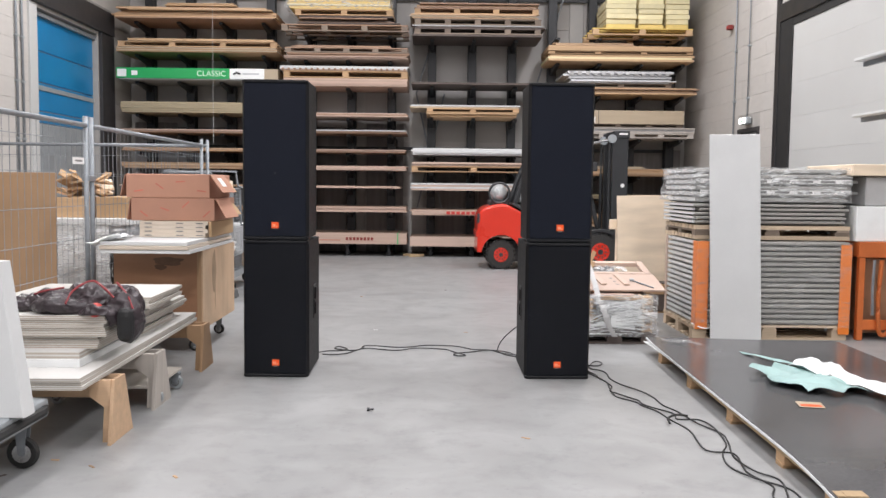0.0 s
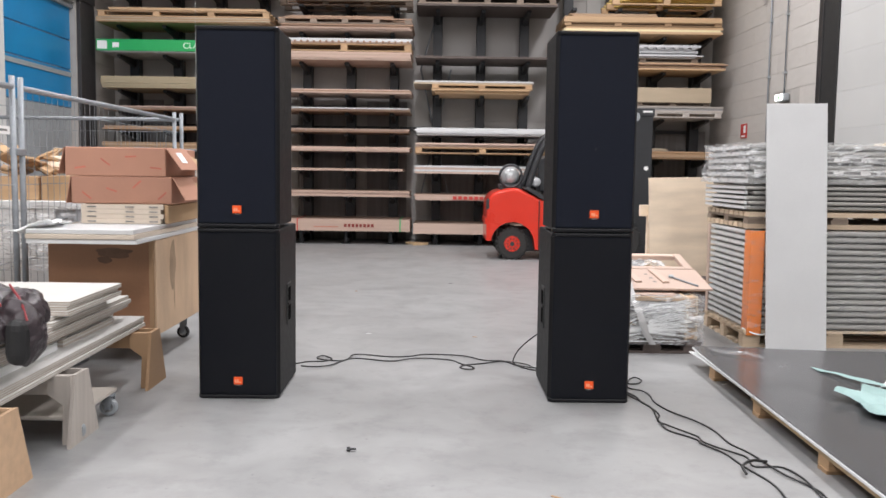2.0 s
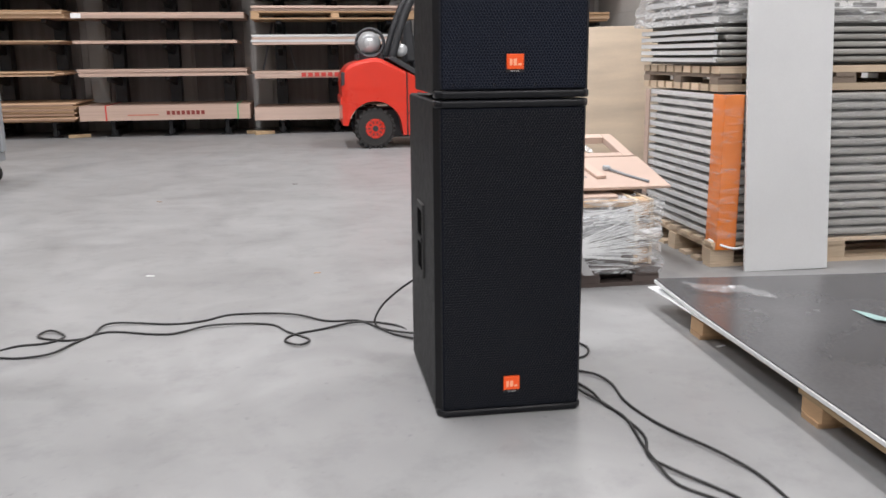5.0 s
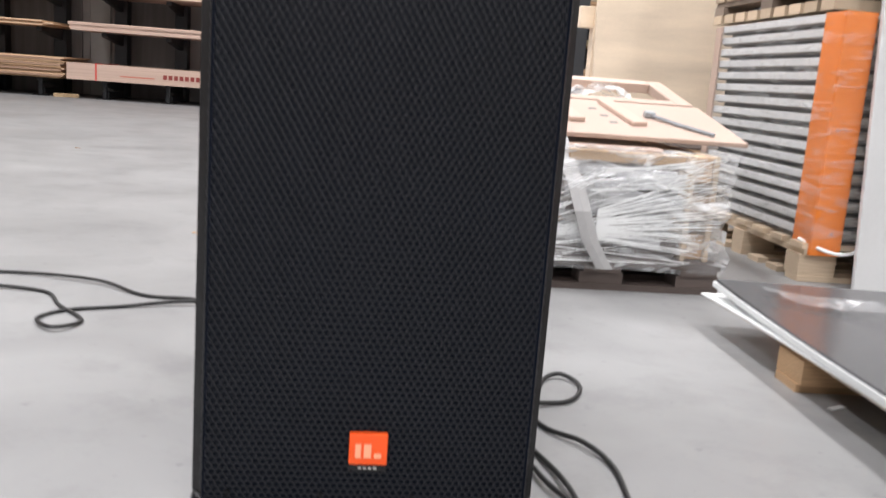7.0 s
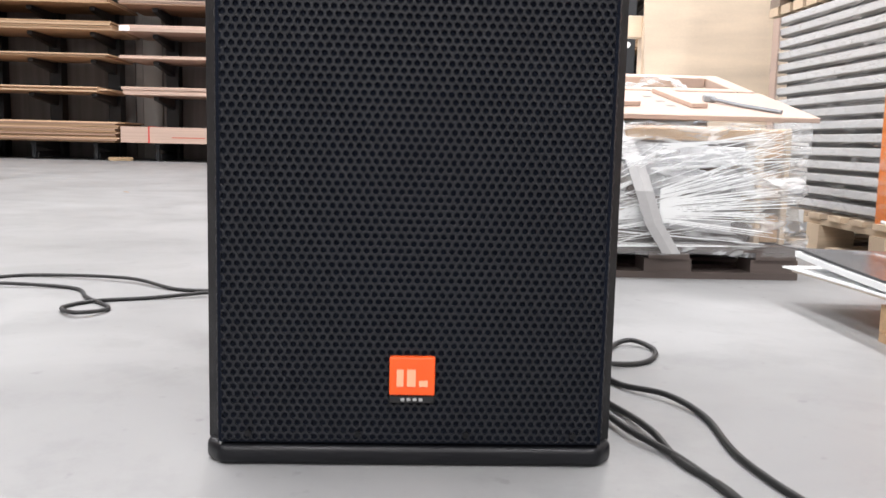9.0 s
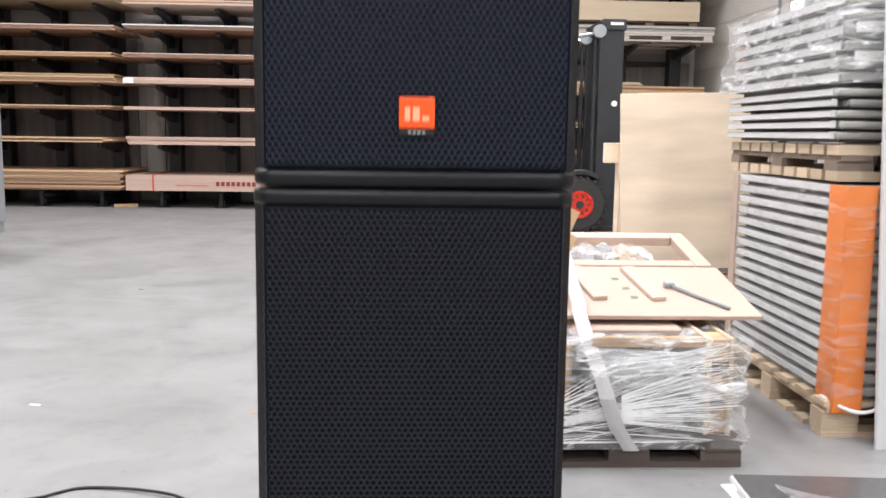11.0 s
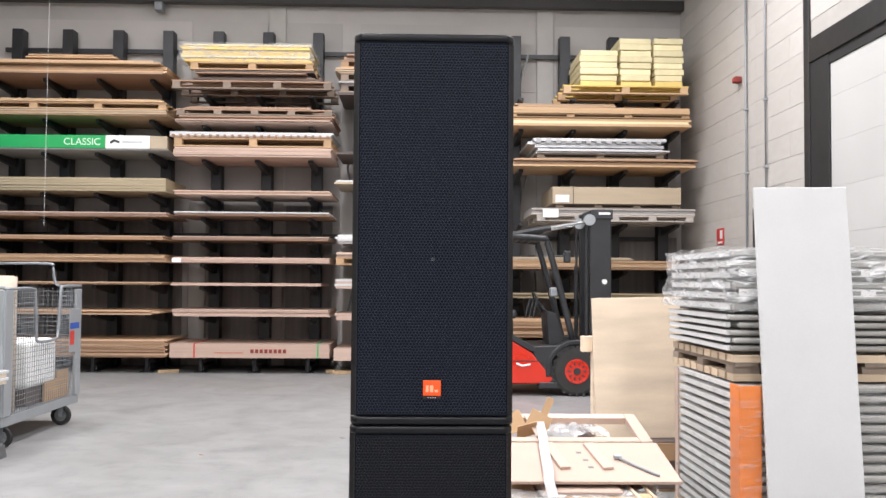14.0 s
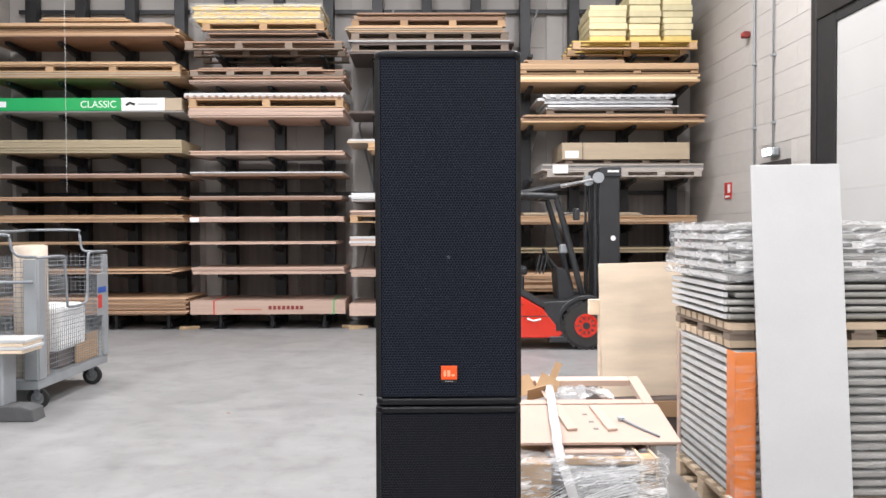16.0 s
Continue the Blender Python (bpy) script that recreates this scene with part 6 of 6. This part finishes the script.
def castor(parent, x, y, z, r=0.06, lab="", tread=None):
    c = part("castor", box(x - 0.03, x + 0.03, y - 0.03, y + 0.03, z - 0.012, z, 0.002), galv, parent, lab or "swivel castor")
    part("fork", extrude_y([(x - 0.03, z - 0.012), (x + 0.03, z - 0.012), (x + 0.015, r - 0.01), (x - 0.015, r - 0.01)], y - 0.028, y - 0.022), galv, c)
    part("fork", extrude_y([(x - 0.03, z - 0.012), (x + 0.03, z - 0.012), (x + 0.015, r - 0.01), (x - 0.015, r - 0.01)], y + 0.022, y + 0.028), galv, c)
    part("tyre", lathe([(r * 0.5, -0.018), (r * 0.9, -0.018), (r, -0.008), (r, 0.008), (r * 0.9, 0.018), (r * 0.5, 0.018)], "y", (x, y, r), 20), tread or rubberblk, c)
    part("hub", lathe([(0.0, -0.02), (r * 0.6, -0.019), (r * 0.6, 0.019), (0.0, 0.02)], "y", (x, y, r), 16), chrome, c)
    return c


for x in (-0.26, 0.26):
    for y in (0.16, 1.02):
        castor(o, x, y, 0.21, 0.05)
o = thing("white_boards", (-2.3, 6.9, 0.881), "white boards with raw edges lying on the crate", "boards")
for k in range(3):
    part("board", box(-0.33, 0.385 - 0.012 * k, -0.012 * (k % 2), 1.5, 0.001 + k * 0.032, 0.031 + k * 0.032, 0.003), white if k != 1 else cream_edge, o)
o = thing("foam_roll_end", (-2.61, 7.02, 0.979), "rumpled white foam hanging off the crate", "foam")
bm = crumpled(12, 10, lambda u, v: (-0.14 + 0.26 * u, -0.1 + 0.36 * v), 0.05, 31.0, 7.0, 0.006)
for v in bm.verts:
    if v.co.x < -0.02:
        v.co.z -= 0.06 * (-0.02 - v.co.x) / 0.12
part("foam", bm, whitefoam, o)
o = thing("cream_boards", (-2.23, 7.5, 0.979), "stack of short cream boards with slots", "boards")
for k in range(4):
    part("board", box(-0.285, 0.28 + 0.02 * (k % 2), 0.004 * (k % 2), 0.85, k * 0.0345, k * 0.0345 + 0.0335, 0.002), cream_edge, o)
for k in range(4):
    for x in (-0.24, 0.03, 0.2):
        part("slot", box(x, x + 0.06, -0.0015, 0.006, 0.012 + k * 0.0345, 0.02 + k * 0.0345), greyedge, o)
part("packing", box(0.302, 0.33, 0.02, 0.83, 0.0, 0.135, 0.006), cardb, o, "brown packing sheet")
for k, (x0, x1, z, h) in enumerate(((-2.595, -1.876, 1.119, 0.196), (-2.636, -1.918, 1.317, 0.205))):
    o = thing("carton", ((x0 + x1) / 2, 7.53, z), "reddish brown carton with open end flaps", "carton", "cartons on the crate")
    w = (x1 - x0) / 2
    part("body", box(-w, w, 0.0, 0.75, 0, h, 0.006), card, o)
    part("flap", box(0, 0.005, 0.0, 0.34, -0.19, 0.0, m=pose(w + 0.003, 0, h - 0.003, 0, -30 - 6 * k, -6)), card, o)
    part("flap", box(0, 0.005, 0.36, 0.74, -0.19, 0.0, m=pose(w + 0.003, 0, h - 0.003, 0, -36, 4)), cardb, o)
    part("flap", box(-0.19, 0.0, 0.0, 0.33, 0, 0.005, m=pose(-w - 0.002, 0, h - 0.006, 0, -80 + 4 * k, 0)), card, o)
    for j in range(4):
        a = R.uniform(-55, 55)
        part("tape_mark", box(-0.04, 0.04, -0.0015, -0.0003, -0.006, 0.006, m=pose(-0.25 + 0.18 * j, 0, 0.06 + 0.04 * (j % 3), 0, a, 0)), tapered, o, "faint red tape mark")
    if k:
        part("label", box(0.006, 0.008, 0.1, 0.2, -0.13, -0.04, m=pose(w + 0.003, 0, h - 0.003, 0, -36, -6)), label, o, "white paper label")

# ---- mesh fence ----


def fence_panel(y0, y1, lab):
    f = thing("mesh_fence", (-2.88, y0, 0), lab, "fence", "mobile fence panels")
    L = y1 - y0
    for y in (0.02, L - 0.02):
        part("post", tube([(0, y, 0.08), (0, y, 1.99)], 0.021, 10), galv, f, smooth=True)
    part("top_rail", tube([(0, 0.02, 1.915), (0, L - 0.02, 1.915)], 0.021, 10), galv, f, smooth=True)
    part("bottom_rail", tube([(0, 0.02, 0.2), (0, L - 0.02, 0.2)], 0.018, 8), galv, f, smooth=True)
    bm = bmesh.new()
    n = int(L / 0.1)
    for k in range(1, n):
        tube([(0.0, k * L / n, 0.2), (0.0, k * L / n, 1.915)], 0.0022, 4, bm=bm)
    for z in (0.45, 0.72, 0.98, 1.25, 1.52, 1.78):
        tube([(0.004, 0.02, z), (0.004, L - 0.02, z)], 0.0026, 4, bm=bm)
    tagged(part("wire_mesh", bm, galv, f, "galvanised wire mesh"), kind="stuff")
    return f


f1 = fence_panel(3.84, 7.31, "galvanised mesh fence panel standing beside the boards")
fence_panel(7.39, 10.95, "galvanised mesh fence panel beside the crate")
f3 = fence_panel(0.0, 3.4, "galvanised mesh fence panel standing across the hall by the cage trolley")
f3.matrix_world = pose(-2.81, 11.02, 0, 0, 0, 90)
part("plate", box(0.008, 0.014, 3.16, 3.38, 1.59, 1.645), label, f1, "white name plate")
part("print_bar", box(0.0141, 0.0148, 3.2, 3.34, 1.61, 1.625), greyedge, f1, "grey print bar")
o = thing("fence_clamp", (-2.88, 7.35, 1.45), "steel clamp joining two fence panels", "clamp")
part("clamp", box(-0.03, 0.03, -0.07, 0.07, 0, 0.05, 0.006), galv, o)
for y in (7.35, 3.86, 11.0):
    o = thing("concrete_block", (-2.88, y, 0), "grey concrete fence foot on the floor", "fence foot", "fence feet")
    part("block", extrude_y([(-0.38, 0), (0.42, 0), (0.40, 0.1), (0.3, 0.135), (-0.28, 0.135), (-0.36, 0.1)], -0.11, 0.11, 0.012, 2), concreteblk, o)

# behind the fence
o = new("brown_sheet")
o.matrix_world = pose(-3.66, 7.62, 0.0, -2, 0, 0)
tagged(o, "large brown board standing upright behind the fence", "board")
part("sheet", box(-0.6, 0.37, -0.009, 0.009, 0.0, 1.525, 0.002), mdf, o)
o = thing("offcut_box", (-3.46, 9.09, 0), "white wrapped box piled with wooden offcuts behind the fence", "box")
part("body", box(-0.42, 0.42, -0.45, 0.5, 0.02, 0.6, 0.01), white, o)
part("lid", box(-0.45, 0.45, -0.47, 0.52, 1.02, 1.09, 0.008), whitefoam, o, "white lid board")
for k in range(4):
    part("side", box(-0.42 + k * 0.17, -0.256 + k * 0.17, -0.45, -0.43, 0.6, 1.02, 0.004), whitefoam, o)
part("dark_inside", box(-0.4, 0.42, -0.4, 0.45, 0.6, 1.02), greymetal, o)
part("carton", box(-0.4, 0.1, -0.4, 0.4, 1.091, 1.29, 0.006), tan, o, "orange-brown wooden tray")
part("carton", box(0.12, 0.42, -0.4, 0.4, 1.091, 1.3, 0.006), cardb, o)
for k in range(26):
    hw = R.uniform(0.03, 0.075)
    bm = box(-R.uniform(0.06, 0.15), R.uniform(0.06, 0.15), -hw, hw, -0.009, 0.009, 0.002, m=pose(R.uniform(-0.3, 0.16), R.uniform(-0.35, 0.1), 1.31 + 0.0075 * k, R.uniform(-30, 30), R.uniform(-35, 35), R.uniform(0, 180)))
    part("offcut", bm, R.choice([plyz, tan, cardb]), o)
wrap("film_wrap", -3.9, -3.03, 8.61, 9.61, 0.5, 1.05, "loose clear film round a white box", film, 0.04, 10, 17.0)
o = thing("cable_coil", (-3.06, 8.4, 0.0), "black cable coiled behind the fence", "cable")
part("coil", tube([(0.0 + 0.02 * k / 10, 0.14 * math.cos(k * 0.5), 0.62 + 0.2 * math.sin(k * 0.5)) for k in range(60)], 0.012, 6), cablemat, o)
part("stand", box(-0.06, 0.06, -0.1, 0.1, 0.0, 0.45, 0.01), greymetal, o)

# low trolley with leaning white boards at the near end
o = thing("platform_trolley", (-2.35, 4.2, 0), "grey steel trolley with white boards at the fence", "trolley")
part("deck", box(-0.5, 0.36, -0.4, 0.3, 0.22, 0.32, 0.02, 2), greymetal, o)
part("edge_rail", tube([(0.36, -0.4, 0.27), (0.37, 0.2, 0.27), (0.33, 0.3, 0.27)], 0.025, 8), rubberblk, o)
for x in (-0.4, 0.3):
    for y in (-0.3, 0.12):
        castor(o, x, y, 0.22, 0.08)
o = new("white_board")
o.matrix_world = pose(-1.94, 4.14, 0.3205)
tagged(o, "thick white board standing on the trolley", "board")
part("board", extrude_y([(-0.7, 0.0), (0.012, 0.0), (-0.09, 0.745), (-0.79, 0.745)], -0.06, 0.06, 0.005), white, o)
# trolley under the board stack
o = thing("furniture_dolly", (-2.01, 5.83, 0), "low wooden dolly on castors under the boards", "dolly")
part("deck", box(-0.5, 0.24, -0.3, 0.3, 0.12, 0.14, 0.004), rawthin, o)
for x in (-0.42, 0.22):
    for y in (-0.22, 0.22):
        castor(o, x, y, 0.12, 0.05, "pale grey swivel castor", greymetal)

# ---- mesh cage trolley ----


def cage():
    c = thing("cage_trolley", (-3.05, 12.16, 0), "grey steel mesh cage trolley loaded with boxes and boards", "cage trolley")
    X, Y0, Y1 = 0.43, -0.83, 0.82
    part("base", box(-X, X, Y0, Y1, 0.19, 0.28, 0.008), greymetal, c)
    for x in (-X, X):
        for y, w in ((Y0, 0.14), (Y1 - 0.12, 0.12)):
            part("corner_post", box(x - 0.015, x + 0.015, y, y + w, 0.28, 1.36, 0.005), greymetal, c)
        part("corner_post", box(min(x, x * 0.72), max(x, x * 0.72), Y0 - 0.012, Y0 + 0.012, 0.28, 1.36, 0.005), greymetal, c)
        bm = bmesh.new()
        for k in range(1, 30):
            y = Y0 + 0.14 + k * (Y1 - Y0 - 0.26) / 30
            tube([(x, y, 0.28), (x, y, 0.88 if -0.25 < y < 0.3 and x > 0 else 1.36)], 0.0025, 4, bm=bm)
        for k in range(24):
            z = 0.3 + k * 0.045
            if z > 0.88 and x > 0:
                tube([(x + 0.004, Y0 + 0.14, z), (x + 0.004, -0.25, z)], 0.0025, 4, bm=bm)
                tube([(x + 0.004, 0.3, z), (x + 0.004, Y1 - 0.12, z)], 0.0025, 4, bm=bm)
            else:
                tube([(x + 0.004, Y0 + 0.14, z), (x + 0.004, Y1 - 0.12, z)], 0.0025, 4, bm=bm)
        tagged(part("side_mesh", bm, galv, c, "welded wire mesh side"), kind="stuff")
    # rail along the open side, dipping in the middle
    part("top_rail", tube([(X, Y0, 1.37), (X, -0.3, 1.37), (X, -0.24, 1.3), (X, -0.2, 0.95), (X, -0.15, 0.88), (X, 0.2, 0.88), (X, 0.28, 0.95), (X, 0.32, 1.32), (X, 0.4, 1.39), (X, Y1, 1.39)], 0.014, 8, soft=4), galv, c, smooth=True)
    part("top_rail", tube([(-X, Y0, 1.6), (-X, -0.5, 1.61), (-X, 0.5, 1.61), (-X, Y1, 1.62)], 0.014, 8, soft=4), galv, c, smooth=True)
    part("end_rail", tube([(-X, Y1, 1.62), (X - 0.34, Y1, 1.62), (X - 0.29, Y1, 1.58), (X - 0.27, Y1, 1.45), (X - 0.22, Y1, 1.39), (X, Y1, 1.39)], 0.014, 8, soft=4), galv, c, smooth=True)
    part("end_rail", tube([(-X, Y0, 1.58), (0.13, Y0, 1.58), (0.19, Y0, 1.54), (0.21, Y0, 1.45), (0.27, Y0, 1.39), (X, Y0, 1.38)], 0.014, 8, soft=4), galv, c, smooth=True)
    for y in (Y0, Y1):
        bm = bmesh.new()
        for k in range(1, 18):
            x = -X + k * 2 * X / 18
            tube([(x, y, 0.28), (x, y, 1.37)], 0.0025, 4, bm=bm)
        for k in range(24):
            z = 0.3 + k * 0.045
            tube([(-X, y + 0.004, z), (X, y + 0.004, z)], 0.0025, 4, bm=bm)
        tagged(part("end_mesh", bm, galv, c, "welded wire mesh end"), kind="stuff")
    part("push_bar", tube([(-X, Y0 - 0.05, 1.16), (X - 0.02, Y0 - 0.05, 1.16)], 0.014, 8), galv, c, smooth=True)
    part("sign_plate", box(X + 0.016, X + 0.02, Y1 - 0.32, Y1 - 0.06, 0.72, 1.16, 0.002), greymetal, c)
    part("label", box(X + 0.021, X + 0.024, Y1 - 0.3, Y1 - 0.08, 0.96, 1.02), blueprint, c, "blue label strip")
    part("label", box(X + 0.021, X + 0.024, Y1 - 0.3, Y1 - 0.2, 0.8, 0.94), redpaint, c, "red label")
    for x in (-X + 0.06, X - 0.05):
        for y in (Y0 + 0.1, Y1 - 0.3):
            castor(c, x, y, 0.195, 0.1, "rubber-tyred swivel castor")
    return c


cage()
o = thing("white_sack", (-2.85, 12.2, 0.29), "tall white plastic sack standing in the cage trolley", "sack")
part("sack", box(-0.2, 0.2, -0.32, 0.3, 0.16, 0.6, 0.06, 4), whitefoam, o)
part("foot", box(-0.15, 0.15, -0.25, 0.2, 0.0, 0.16), darkb, o)
o = thing("carton", (-2.66, 12.55, 0.285), "torn brown corrugated carton in the cage trolley", "carton")
part("body", box(-0.02, 0.0, -0.3, 0.26, 0.0, 0.2, 0.004), cardb, o)
part("body", box(-0.02, 0.0, -0.02, 0.26, 0.201, 0.27, 0.004), cardb, o, "raised torn flap")
for k in range(7):
    part("corrugation", box(0.001, 0.004, -0.29, 0.25, 0.02 + k * 0.025, 0.028 + k * 0.025, 0.001), tan, o)
o = thing("board_roll", (-2.79, 11.58, 0.285), "tall beige roll of corrugated card in the cage trolley", "card roll")
part("roll", lathe([(0.145, 0.0), (0.145, 1.19), (0.139, 1.195), (0.133, 1.19), (0.133, 0.01)], "z", (0, 0, 0), 32), cream_edge, o, smooth=True)
part("inner_turn", lathe([(0.105, 0.0), (0.105, 1.2), (0.1, 1.203), (0.095, 1.2), (0.095, 0.01)], "z", (0.012, 0.006, 0), 28), beige, o, smooth=True)
o = thing("white_offcuts", (-3.04, 11.05, 0.0), "white boards stacked beside the cage trolley", "boards")
part("support", box(-0.3, 0.3, -0.12, 0.12, 0.0, 0.58, 0.01), greymetal, o)
for k in range(4):
    part("board", box(-0.5, 0.5 + 0.02 * (k % 2), -0.18, 0.18, 0.581 + k * 0.03, 0.609 + k * 0.03, 0.003), white if k % 2 else plyz, o)

# blocks of the side walls, last
wall_blocks(wall_east, XR, XR + 0.006, [(DY0 - 0.5, DY1 + 0.62, DZ + 0.3), (EY0, EY1, EZ)], 8.4, 18.98, 300)
wall_blocks(wall_west, XL - 0.006, XL, [(14.2, 17.93, 4.8)], 11.0, 18.98, 300)
